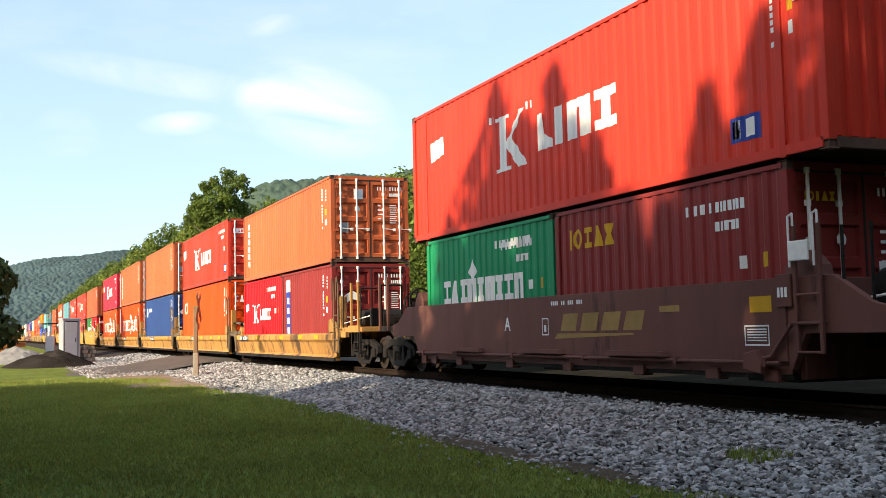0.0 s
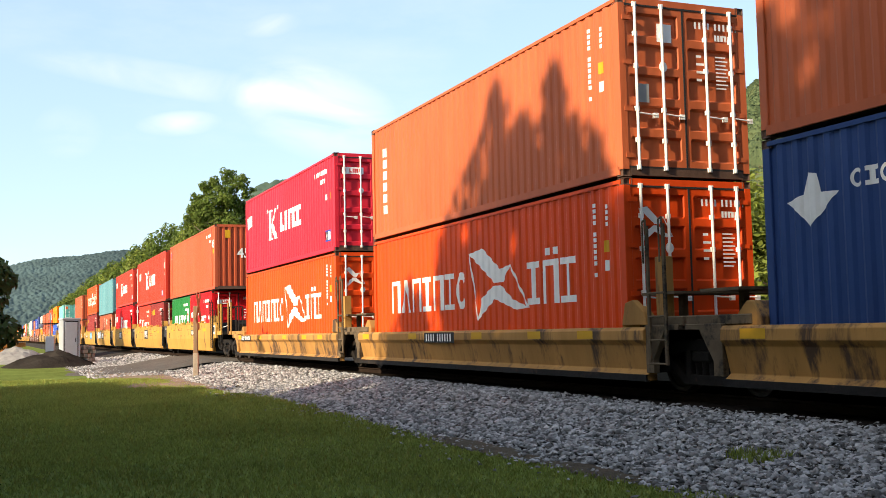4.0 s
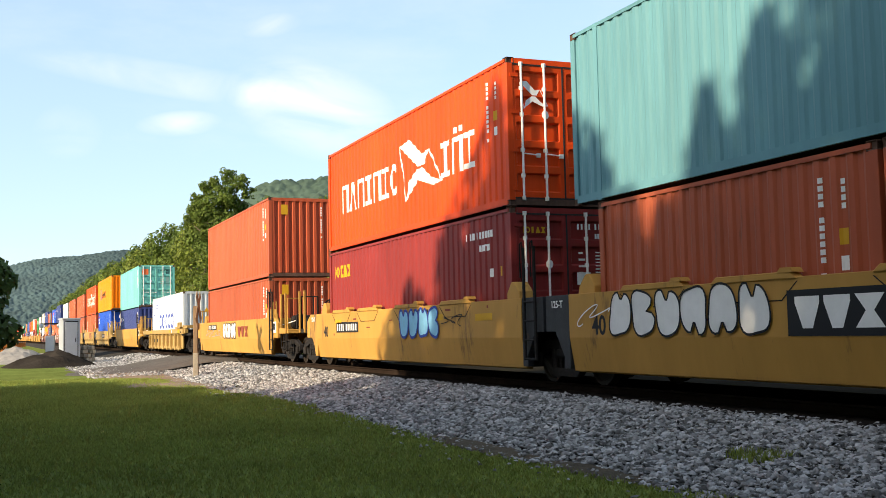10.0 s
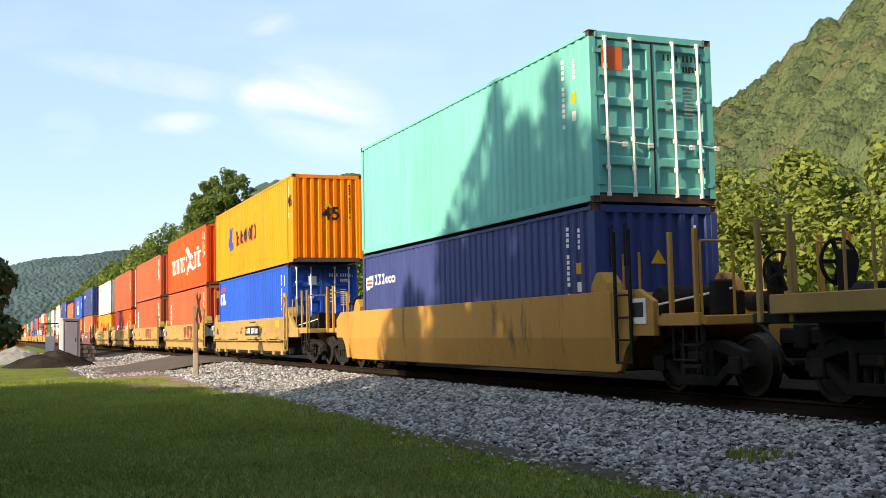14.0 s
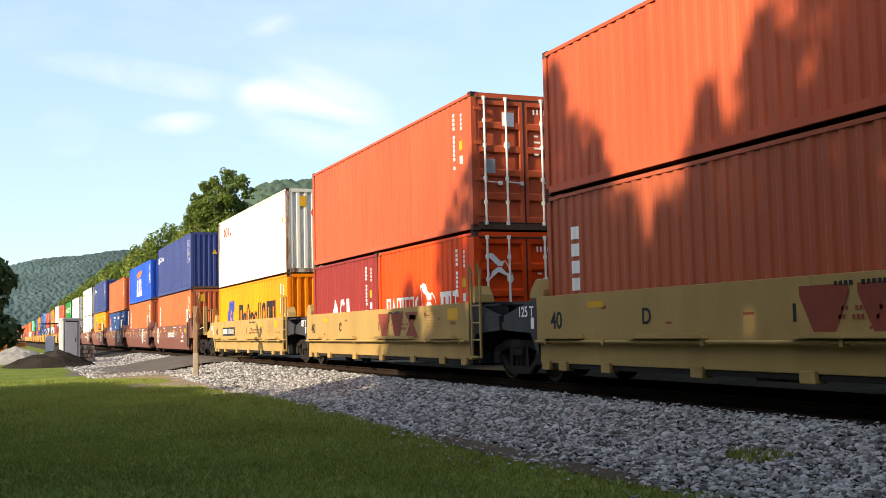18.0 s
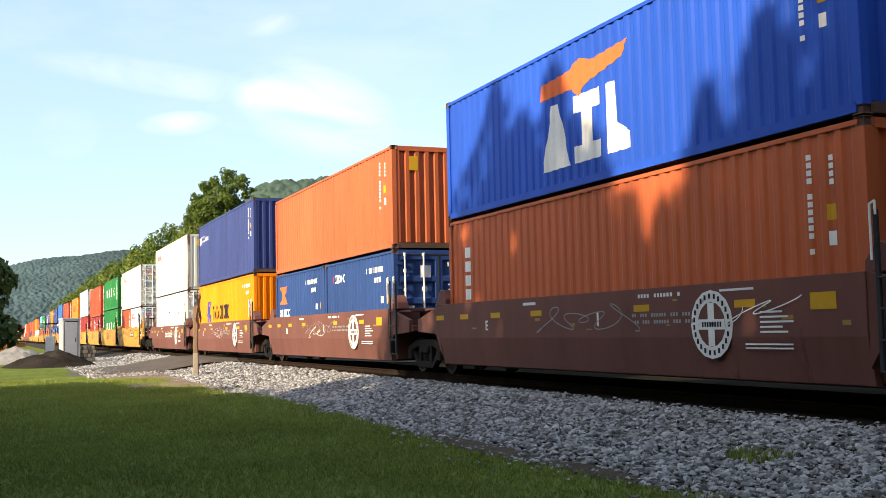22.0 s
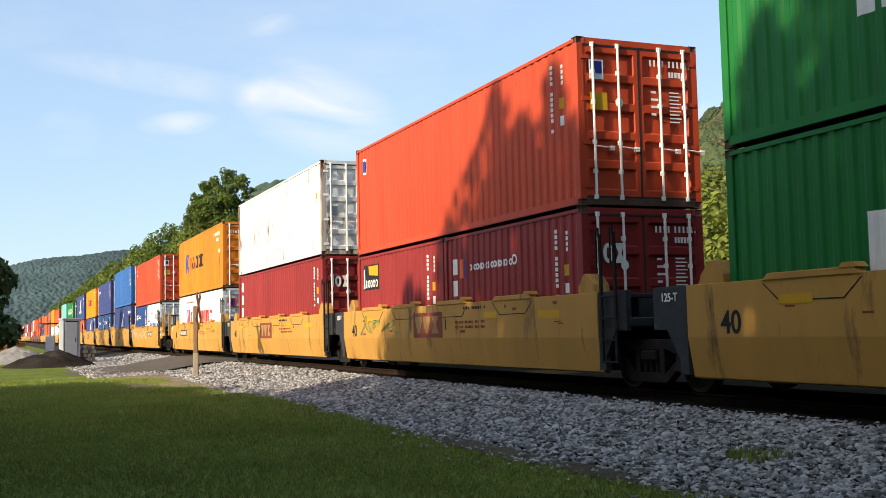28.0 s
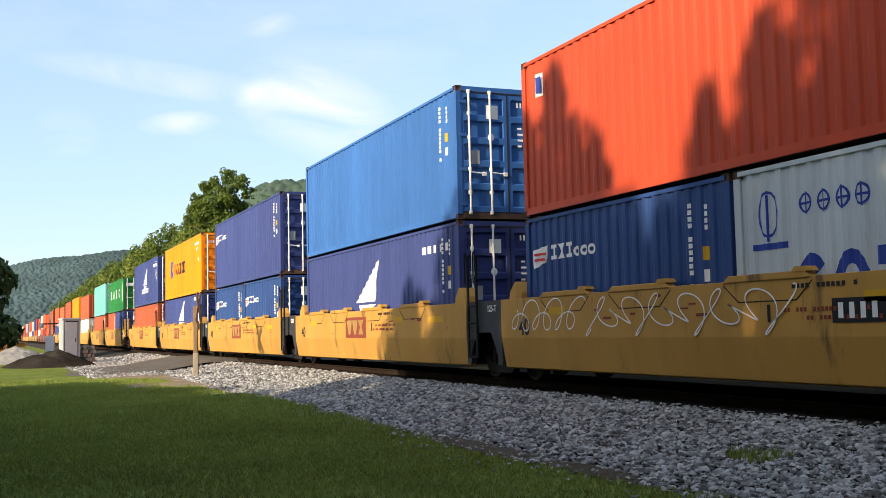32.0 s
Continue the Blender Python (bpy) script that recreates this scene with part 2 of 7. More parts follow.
GRAVEL = material("pale_gravel", (0.20, 0.19, 0.175), rough=0.95, vary=0.3, grain=14, bump=0.7, bump_scale=30)
WOOD = material("weathered_wood", (0.25, 0.165, 0.10), rough=0.9, vary=0.35, grain=16, bump=0.4, stretch=(1, 1, 0.12))
TIMBER = material("grey_timber", (0.36, 0.31, 0.24), rough=0.9, vary=0.3, grain=10, bump=0.3)
CASE = material("aluminium_case", (0.38, 0.40, 0.43), rough=0.45, metal=0.2, vary=0.1, grain=4, bump=0.05)
BARK = material("bark", (0.16, 0.13, 0.10), rough=0.95, vary=0.4, grain=10, bump=0.6, stretch=(1, 1, 0.3))
for grimy in (SHADE_FINES, SHADE_VERGE, BED, TIE, RAIL, SOIL, MOUND):
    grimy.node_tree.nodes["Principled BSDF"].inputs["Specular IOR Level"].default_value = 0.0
LEAF = material("leaves", (0.105, 0.150, 0.028), rough=0.6, vary=0.3, grain=0.5, bump=0.0, random_tint=0.45, translucent=0.3)
LEAF_OLIVE = material("olive_leaves", (0.150, 0.185, 0.032), rough=0.6, vary=0.3, grain=0.5, bump=0.0, random_tint=0.45, translucent=0.3)
# darker copy of the leaves; holds the shade of the roadside trees
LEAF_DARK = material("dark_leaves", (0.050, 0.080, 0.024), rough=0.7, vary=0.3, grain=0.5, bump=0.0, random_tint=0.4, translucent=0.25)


# ---- mesh helpers ----
CACHE = {}


def finish(name, verts, faces, smooth=False):
    me = bpy.data.meshes.new(name)
    me.from_pydata(verts, [], faces)
    me.materials.append(None)
    if smooth:
        me.polygons.foreach_set("use_smooth", [True] * len(me.polygons))
    me.update()
    return me


def from_bm(name, bm, smooth=False):
    bmesh.ops.recalc_face_normals(bm, faces=bm.faces)
    me = bpy.data.meshes.new(name)
    bm.to_mesh(me)
    bm.free()
    me.materials.append(None)
    if smooth:
        me.polygons.foreach_set("use_smooth", [True] * len(me.polygons))
    return me


def part(name, me, mat, parent, label="", m=None):
    """One mesh object under a thing or under a part; alike parts share their mesh."""
    ob = new(name, me)
    if not me.materials:
        me.materials.append(None)
    ob.material_slots[0].link = "OBJECT"
    ob.material_slots[0].material = mat
    ob.parent = parent
    if m is not None:
        ob.matrix_basis = m
    if label:
        ob["label"] = label
    return ob


def thing(name, label, category, m, group="", kind=""):
    ob = new(name)
    ob.empty_display_size = 0.3
    ob.matrix_basis = m
    return tagged(ob, label, category, group, kind)


def cached(key, make):
    if key not in CACHE:
        CACHE[key] = make()
    return CACHE[key]


def box_bm(bm, x0, y0, z0, x1, y1, z1, bevel=0.0):
    made = bmesh.ops.create_cube(bm, size=1)["verts"]
    bmesh.ops.scale(bm, vec=(x1 - x0, y1 - y0, z1 - z0), verts=made)
    bmesh.ops.translate(bm, vec=((x0 + x1) / 2, (y0 + y1) / 2, (z0 + z1) / 2), verts=made)
    if bevel:
        edges = list({e for v in made for e in v.link_edges})
        bmesh.ops.bevel(bm, geom=edges, offset=bevel, segments=1, affect="EDGES")


def boxes(key, *rows, bevel=0.0):
    """One mesh of boxes (x0, y0, z0, x1, y1, z1)."""
    def make():
        bm = bmesh.new()
        for r in rows:
            box_bm(bm, *r, bevel=bevel)
        return from_bm(key[0] if isinstance(key, tuple) else key, bm)
    return cached((key, rows, bevel), make)


def prism(key, outline, y0, y1, holes=(), bevel=0.0):
    """An outline in (x, z), with holes, given thickness from y0 to y1."""
    def make():
        bm = bmesh.new()
        loops = []
        for pts in (outline, *holes):
            vs = [bm.verts.new((x, y0, z)) for x, z in pts]
            loops += [bm.edges.new((vs[i], vs[(i + 1) % len(vs)])) for i in range(len(vs))]
        if holes:
            bmesh.ops.triangle_fill(bm, use_beauty=True, use_dissolve=False, edges=loops)
        else:
            bm.faces.new(vs)
        made = bmesh.ops.extrude_face_region(bm, geom=list(bm.faces))["geom"]
        bmesh.ops.translate(bm, vec=(0, y1 - y0, 0), verts=[v for v in made if isinstance(v, bmesh.types.BMVert)])
        if bevel:
            edges = [e for e in bm.edges if e.is_manifold and e.calc_face_angle(0) > 0.6]
            bmesh.ops.bevel(bm, geom=edges, offset=bevel, segments=1, affect="EDGES")
        return from_bm(key, bm)
    return cached((key, tuple(outline), y0, y1, tuple(map(tuple, holes)), bevel), make)


def extrude_x(key, outline, x0, x1, bevel=0.0):
    """An outline in (y, z) drawn out along x."""
    def make():
        bm = bmesh.new()
        a = [bm.verts.new((x0, y, z)) for y, z in outline]
        b = [bm.verts.new((x1, y, z)) for y, z in outline]
        k = len(outline)
        bm.faces.new(a)
        bm.faces.new(b[::-1])
        for i in range(k):
            bm.faces.new((a[i], b[i], b[(i + 1) % k], a[(i + 1) % k]))
        if bevel:
            bmesh.ops.recalc_face_normals(bm, faces=bm.faces)
            bmesh.ops.bevel(bm, geom=list(bm.edges), offset=bevel, segments=1, affect="EDGES")
        return from_bm(key, bm)
    return cached((key, tuple(outline), x0, x1, bevel), make)


def tube_rows(rows):
    """(verts, faces) of round rods (start, end, radius[, end radius]) with eight sides."""
    verts, faces = [], []
    for row in rows:
        a, b, r0 = Vector(row[0]), Vector(row[1]), row[2]
        r1 = row[3] if len(row) > 3 else r0
        q = (b - a).to_track_quat("Z", "Y")
        k = len(verts)
        for c, r in ((a, r0), (b, r1)):
            for i in range(8):
                w = i * math.pi / 4
                verts.append(c + q @ Vector((math.cos(w) * r, math.sin(w) * r, 0)))
        for i in range(8):
            j = (i + 1) % 8
            faces.append((k + i, k + j, k + 8 + j, k + 8 + i))
        faces.append(tuple(k + i for i in range(7, -1, -1)))
        faces.append(tuple(k + 8 + i for i in range(8)))
    return verts, faces


def tubes(key, *rows):
    return cached((key, rows), lambda: finish(key, *tube_rows(rows), smooth=False))


def lathe(key, profile, sides=24, axis="Y"):
    """A body of revolution: profile of (distance along the axis, radius)."""
    def make():
        verts, faces = [], []
        for d, r in profile:
            for i in range(sides):
                w = 2 * math.pi * i / sides
                p = (r * math.cos(w), d, r * math.sin(w)) if axis == "Y" else ((d, r * math.cos(w), r * math.sin(w)) if axis == "X" else (r * math.cos(w), r * math.sin(w), d))
                verts.append(p)
        for k in range(len(profile) - 1):
            for i in range(sides):
                j = (i + 1) % sides
                faces.append((k * sides + i, k * sides + j, (k + 1) * sides + j, (k + 1) * sides + i))
        faces.append(tuple(range(sides)))
        faces.append(tuple((len(profile) - 1) * sides + i for i in range(sides - 1, -1, -1)))
        return finish(key, verts, faces)
    return cached((key, tuple(profile), sides, axis), make)


# ---- containers ----
HALF = 1.219
RIB, DEPTH = 0.279, 0.024
L40, L20, L45 = 12.192, 6.058, 13.716
STD, HC, HC45 = 2.591, 2.896, 2.96


def rib_offset(x):
    """How deep the corrugated sheet lies behind its outer faces at x."""
    p = (x / RIB) % 1.0
    if p < 0.32:
        return 0.0
    if p < 0.5:
        return (p - 0.32) / 0.18 * DEPTH
    if p < 0.82:
        return DEPTH
    return (1.0 - p) / 0.18 * DEPTH


def rib_breaks(x0, x1):
    k0, k1 = math.floor(x0 / RIB), math.ceil(x1 / RIB)
    out = [k * RIB + f * RIB for k in range(k0, k1 + 1) for f in (0.0, 0.32, 0.5, 0.82)]
    return [x for x in out if x0 < x < x1]


def side_sheet(L, H, e):
    """Corrugated side of a container, from corner post to corner post, facing -y."""
    def make():
        xs = [e, *rib_breaks(e, L - e), L - e]
        verts, faces = [], []
        for x in xs:
            y = -HALF + 0.012 + (rib_offset(x) if e < x < L - e else DEPTH)
            verts += [(x, y, 0.155), (x, y, H - 0.06)]
        for i in range(len(xs) - 1):
            faces.append((2 * i, 2 * i + 2, 2 * i + 3, 2 * i + 1))
        return finish("side_sheet", verts, faces)
    return cached(("side", L, H, e), make)


def end_sheet(H):
    """Corrugated front wall in the y-z plane at x = 0, facing +x."""
    def make():
        ys, verts, faces = [], [], []
        pitch, w = 0.262, HALF - 0.12
        y = -w
        while y < w:
            for f, d in ((0, 0), (0.36, 0), (0.5, 1), (0.86, 1)):
                yy = y + f * pitch
                if yy < w:
                    ys.append((yy, d))
            y += pitch
        ys.append((w, 1))
        for yy, d in ys:
            x = -0.012 - 0.062 * d
            verts += [(x, yy, 0.16), (x, yy, H - 0.11)]
        for i in range(len(ys) - 1):
            faces.append((2 * i, 2 * i + 2, 2 * i + 3, 2 * i + 1))
        return finish("end_sheet", verts, faces)
    return cached(("end", H), make)


def door_leaf(H, s):
    """One door leaf, a pressed sheet with four or five sunk fields, at x = 0, facing +x; s = -1 or 1 for the side."""
    def make():
        y0, y1 = (-HALF + 0.1, -0.008) if s < 0 else (0.008, HALF - 0.1)
        z0, z1 = 0.15, H - 0.13
        n = 5 if H > 2.7 else 4
        hh = (z1 - z0 - 0.12) / n
        rows = [(z0, 0.0)]
        for i in range(n):
            a = z0 + i * hh + 0.12
            rows += [(a, 0.0), (a + 0.035, 1.0), (a + hh - 0.155, 1.0), (a + hh - 0.12, 0.0)]
        rows.append((z1, 0.0))
        cols = [(y0, 0.0), (y0 + 0.08, 0.0), (y0 + 0.11, 1.0), (y1 - 0.11, 1.0), (y1 - 0.08, 0.0), (y1, 0.0)]
        verts = [(-0.012 - 0.05 * min(a, b), y, z) for z, a in rows for y, b in cols]
        k = len(cols)
        m = len(rows)
        faces = [(i * k + j, i * k + j + 1, (i + 1) * k + j + 1, (i + 1) * k + j) for i in range(m - 1) for j in range(k - 1)]
        base = len(verts)
        verts += [(-0.09, y0, z0), (-0.09, y1, z0), (-0.09, y1, z1), (-0.09, y0, z1)]
        top = (m - 1) * k
        faces += [(base, base + 3, base + 2, base + 1)]
        faces += [tuple([base, base + 1] + list(range(k - 1, -1, -1))), tuple([base + 2, base + 3] + list(range(top, top + k)))]
        faces += [tuple([base + 3, base] + [i * k for i in range(m)]), tuple([base + 1, base + 2] + [i * k + k - 1 for i in range(m - 1, -1, -1)])]
        return finish("door_leaf", verts, faces)
    return cached(("leaf", H, s), make)


def lock_bar(H):
    """A lock rod with its cams, brackets and handle, standing at y = 0."""
    def make():
        v, f = tube_rows([((0.02, 0, 0.12), (0.02, 0, H - 0.1), 0.024), ((0.025, 0.0, 1.02), (0.03, 0.36, 0.99), 0.013)])
        bm = bmesh.new()
        vs = [bm.verts.new(p) for p in v]
        for q in f:
            bm.faces.new([vs[i] for i in q])
        for z in (0.11, 0.55, 1.05, H * 0.6, H * 0.78, H - 0.16):
            box_bm(bm, -0.02, -0.035, z, 0.03, 0.035, z + 0.075)
        box_bm(bm, -0.02, 0.30, 0.95, 0.035, 0.38, 1.03)
        return from_bm("lock_bar", bm)
    return cached(("bar", H), make)


def corner_casting():
    def make():
        bm = bmesh.new()
        box_bm(bm, -0.089, -0.081, -0.059, 0.089, 0.081, 0.059, bevel=0.006)
        for f in [f for f in bm.faces if f.calc_area() > 0.008]:
            bmesh.ops.inset_region(bm, faces=[f], thickness=0.026)
            bmesh.ops.translate(bm, vec=-f.normal * 0.02, verts=list(f.verts))
        return from_bm("corner_casting", bm)
    return cached("casting", make)


def mark_mesh(polys, conform, sunk=0.0):
    """Flat painted shapes in (x, z) on a side that faces -y; on a corrugated side they follow the ribs."""
    bm = bmesh.new()
    lift, before = 0, set()
    for pts in polys:
        corners = {(round(x, 4), round(z, 4)) for x, z in pts}
        lift = lift if len(corners & before) > 1 else lift + 1
        before = corners
        bm.faces.new([bm.verts.new((x, -0.0007 * (lift % 6), z)) for x, z in pts])
    bmesh.ops.remove_doubles(bm, verts=bm.verts, dist=0.0002)
    if conform:
        lo, hi = min(p[0] for q in polys for p in q), max(p[0] for q in polys for p in q)
        for x in rib_breaks(lo, hi):
            bmesh.ops.bisect_plane(bm, geom=bm.verts[:] + bm.edges[:] + bm.faces[:], plane_co=(x, 0, 0), plane_no=(1, 0, 0))
    for v in bm.verts:
        v.co.y += -HALF + 0.008 + (rib_offset(v.co.x) if conform else sunk)
    for f in bm.faces:
        if f.normal.y > 0:
            f.normal_flip()
    me = bpy.data.meshes.new("marking")
    bm.to_mesh(me)
    bm.free()
    me.materials.append(None)
    return me


def pieces(polys, near):
    """Groups of polygons whose boxes touch or lie within that distance of each other."""
    groups = []
    for q in polys:
        b = [min(p[0] for p in q) - near / 2, max(p[0] for p in q) + near / 2, min(p[1] for p in q) - near / 2, max(p[1] for p in q) + near / 2]
        members = [q]
        rest = []
        for gb, gm in groups:
            if gb[0] < b[1] and b[0] < gb[1] and gb[2] < b[3] and b[2] < gb[3]:
                b = [min(b[0], gb[0]), max(b[1], gb[1]), min(b[2], gb[2]), max(b[3], gb[3])]
                members = gm + members
            else:
                rest.append((gb, gm))
        groups = [*rest, (b, members)]
    return groups


def painted(parent, c, polys, conform, sunk=0.0, m=None, name="marking"):
    """Paint on a thing: large shapes are parts of their own, small writing stays together."""
    groups = pieces(polys, 0.1)
    tall = max(b[3] - b[2] for b, _ in groups) - 0.1
    if 1 < len(groups) <= 9 and tall >= 0.2 or 1 < len(groups) <= 3:
        for _, members in groups:
            ob = part(name, mark_mesh(members, conform, sunk), MARK[c], parent, m=m)
            if len(pieces(members, 0.0004)) > 1:
                tagged(ob, "small stencilled writing and plates", kind="stuff")
        return
    ob = part(name, mark_mesh(polys, conform, sunk), MARK[c], parent, m=m)
    if len(pieces(polys, 0.0004)) > 1:
        tagged(ob, "small stencilled writing and plates", kind="stuff")


def rect(x, z, w, h):
    return [(x, z), (x + w, z), (x + w, z + h), (x, z + h)]


def ring(cx, cz, rx, rz, t, gap=0.0):
    """An upright oval ring as a fan of quads; gap leaves it open to the right."""
    out, n = [], 16
    a0, a1 = gap, 2 * math.pi - gap
    for i in range(n):
        p, q = a0 + (a1 - a0) * i / n, a0 + (a1 - a0) * (i + 1) / n
        out.append([(cx + rx * math.cos(p), cz + rz * math.sin(p)), (cx + rx * math.cos(q), cz + rz * math.sin(q)), (cx + (rx - t) * math.cos(q), cz + (rz - t) * math.sin(q)), (cx + (rx - t) * math.cos(p), cz + (rz - t) * math.sin(p))])
    return out


def glyphs(pattern, x, z, w, h, weight=0.42):
    """A row of plain shapes in place of a word: b bar, t twin bars, q funnel, s stacked blocks, o ring, c open ring, v wedge, x two wedges, l slant block, h low ring, i short bar."""
    wide = {"q": 0.95, "b": 0.35, "i": 0.35, "t": 1.0, "s": 0.85, "o": 1.0, "c": 0.9, "v": 1.0, "l": 0.7, "h": 0.8, " ": 0.5, "x": 1.0}
    unit = w / sum(wide[c] + 0.16 for c in pattern)
    out, g = [], x
    for c in pattern:
        a = wide[c] * unit
        s = min(a * 0.34, h * 0.2)
        if c == "b":
            out.append(rect(g, z, a, h))
        elif c == "i":
            out.append(rect(g, z, a, h * 0.7))
        elif c == "t":
            k = a * weight
            out.append([(g, z), (g + k, z), (g + k, z + h * (1 - weight * 0.55)), (g + a - k, z + h * (1 - weight * 0.55)), (g + a - k, z), (g + a, z), (g + a, z + h), (g, z + h)])
        elif c == "q":
            out.append([(g + a * 0.30, z), (g + a * 0.70, z), (g + a, z + h * 0.8), (g + a, z + h), (g, z + h), (g, z + h * 0.8)])
        elif c == "s":
            k, m = a * (0.5 - weight * 0.5), h * weight * 0.6
            out.append([(g, z), (g + a, z), (g + a, z + m), (g + a - k, z + m), (g + a - k, z + h - m), (g + a, z + h - m), (g + a, z + h), (g, z + h), (g, z + h - m), (g + k, z + h - m), (g + k, z + m), (g, z + m)] if h > 0.2 else rect(g + a * 0.15, z, a * 0.55, h))
        elif c == "h":
            out += ring(g + a / 2, z + h * 0.34, a / 2, h * 0.34, min(s, a * 0.28))
        elif c == "o":
            out += ring(g + a / 2, z + h / 2, a / 2, h / 2, s)
        elif c == "c":
            out += ring(g + a / 2, z + h / 2, a / 2, h / 2, s, 0.7)
        elif c == "v" and weight < 0.4:
            k = a * weight
            out.append([(g, z), (g + k, z), (g + a * 0.5, z + h * 0.72), (g + a - k, z), (g + a, z), (g + a * 0.62, z + h), (g + a * 0.38, z + h)])
        elif c == "v":
            out.append([(g, z), (g + a, z), (g + a * 0.62, z + h), (g + a * 0.38, z + h)])
        elif c == "x":
            out.append([(g, z), (g + a, z), (g + a * 0.64, z + h * 0.5), (g + a, z + h), (g, z + h), (g + a * 0.36, z + h * 0.5)])
        elif c == "l":
            out.append([(g, z), (g + a, z), (g + a, z + h * 0.22), (g + a * 0.45, z + h * 0.42), (g + a * 0.38, z + h), (g, z + h)])
        g += a + 0.16 * unit
    return out


def column(pattern, x, z_top, w, step, fill=0.7):
    """Short bars one under the other, for upright writing; a dot leaves a space."""
    return [rect(x, z_top - step * (i + 1), w, step * fill) for i, c in enumerate(pattern) if c != "."]


def letters(key, text, size, mat, parent, m, label=""):
    """Readable writing, as a flat mesh facing -y before m."""
    def make():
        cu = bpy.data.curves.new("writing", "FONT")
        cu.body, cu.size, cu.align_x, cu.align_y = text, size, "CENTER", "CENTER"
        cu.extrude = 0.002
        cu.offset = size * 0.018
        ob = bpy.data.objects.new("writing", cu)
        scene.collection.objects.link(ob)
        me = bpy.data.meshes.new_from_object(ob.evaluated_get(bpy.context.evaluated_depsgraph_get()))
        bpy.data.objects.remove(ob)
        bpy.data.curves.remove(cu)
        me.materials.clear()
        me.materials.append(None)
        return me
    return part("writing", cached(("text", text, size), make), mat, parent, label, m @ pose(0, 0, 0, 90))


def container(m, L, H, colour, end, label, marks=(), far=False, end_marks=(), group="containers"):
    """A shipping container whose rear lower corner stands at the origin of m; marks are rows (colour, polygons, sunk)."""
    col = PAINT[colour]
    ob = thing("shipping_container", label, "container", m, group)
    wide = L > 13
    e = 0.10
    part("side_panel", side_sheet(L, H, e), col, ob)
    part("side_panel", side_sheet(L, H, e), col, ob, m=pose(L, 0, 0, 0, 0, 180))
    part("roof", boxes("roof", (0.06, -HALF + 0.03, H - 0.055, L - 0.06, HALF - 0.03, H - (0.0 if far else 0.032))), col, ob)
    part("floor", boxes("floor", (0.06, -HALF + 0.06, -0.018 if far else 0.03, L - 0.06, HALF - 0.06, 0.15)), STEEL_DARK, ob)
    part("bottom_rail", boxes("bottom_rail", (0.1, -HALF, 0.035, L - 0.1, -HALF + 0.05, 0.16)), col, ob)
    part("top_rail", boxes("top_rail", (0.1, -HALF, H - 0.085, L - 0.1, -HALF + 0.06, H - 0.025)), col, ob)
    places = [(0.089, -1), (0.089, 1), (L - 0.089, -1), (L - 0.089, 1)]
    for x, s in places:
        px = 0.0 if x < 1 else L - 0.14
        part("corner_post", boxes("corner_post", (px, min(s * HALF, s * (HALF - 0.13)), 0.11, px + 0.14, max(s * HALF, s * (HALF - 0.13)), H - 0.11), bevel=0.008), RUST_EDGE if colour in ("oval", "rusty") else col, ob)
        if not far:
            for z in (0.059, H - 0.059):
                if x < 1 and s > 0:
                    continue
                part("corner_casting", corner_casting(), CAST["casting"], ob, m=pose(x, s * (HALF - 0.081), z))
    if wide and not far:
        for x in (0.762, L - 0.762 - 0.12):
            part("inner_post", boxes("inner_post", (x, -HALF - 0.001, 0.015, x + 0.12, -HALF + 0.06, H - 0.02)), col, ob)
    part("rear_wall", end_sheet(H), col, ob, m=pose(0, 0, 0, 0, 0, 180))
    if not far:
        part("sill_beam", boxes("sill_beam", (L - 0.10, -HALF + 0.12, 0.02, L - 0.005, HALF - 0.12, 0.15)), RUST_EDGE if colour in ("oval", "rusty") else CAST["casting"], ob)
    if not far:
        part("header_beam", boxes("header_beam", (L - 0.10, -HALF + 0.12, H - 0.13, L - 0.005, HALF - 0.12, H - 0.01)), col, ob)
    if end == "c" or far:
        part("front_wall", end_sheet(H), col, ob, m=pose(L, 0, 0))
    else:
        for s in (-1, 1):
            leaf = part("door", door_leaf(H, s), col, ob, m=pose(L, 0, 0))
            edge = s * (HALF - 0.07)
            part("hinge", boxes("hinge_%d" % s, *[(-0.02, min(edge, edge - s * 0.16), z, 0.012, max(edge, edge - s * 0.16), z + 0.07) for z in (0.3, H * 0.36, H * 0.62, H - 0.38)]), RODSTEEL if colour in ("oval", "palegr", "rusty") else col, leaf)
            for y in (0.30, 0.80):
                yy = s * (HALF - y) if s > 0 else -(HALF - y)
                part("lock_bar", lock_bar(H), RODSTEEL, leaf, "galvanised lock bar", m=pose(0, yy, 0))
        w, lo, hi = HALF - 0.085, 0.14, H - 0.115
        leaves = [((a + 0.016, lo + 0.03), (b - 0.016, lo + 0.03), (b - 0.016, hi - 0.03), (a + 0.016, hi - 0.03)) for a, b in ((-w, 0.0), (0.0, w))]
        part("door_seal", prism("door_seal", ((-w, lo), (w, lo), (w, hi), (-w, hi)), 0.003, 0.014, holes=leaves), RUBBER, ob, "black rubber door seal", m=pose(L, 0, 0, 0, 0, 90))
    for c, polys, sunk in marks:
        conform = sunk is None
        painted(ob, c, polys, conform, 0.0 if conform else sunk)
    face = pose(L - 1.219, 0, 0, 0, 0, 90)
    for i, (c, polys) in enumerate(end_marks):
        painted(ob, c, polys, False, -0.003 * (i % 3), face)
    if wide and not far and colour != "teal":
        letters("n", "45", 0.62, MARK["k" if colour == "orange" else "w"], ob, pose(L - 0.004, 0.1, H * 0.55, 0, 0, 90))
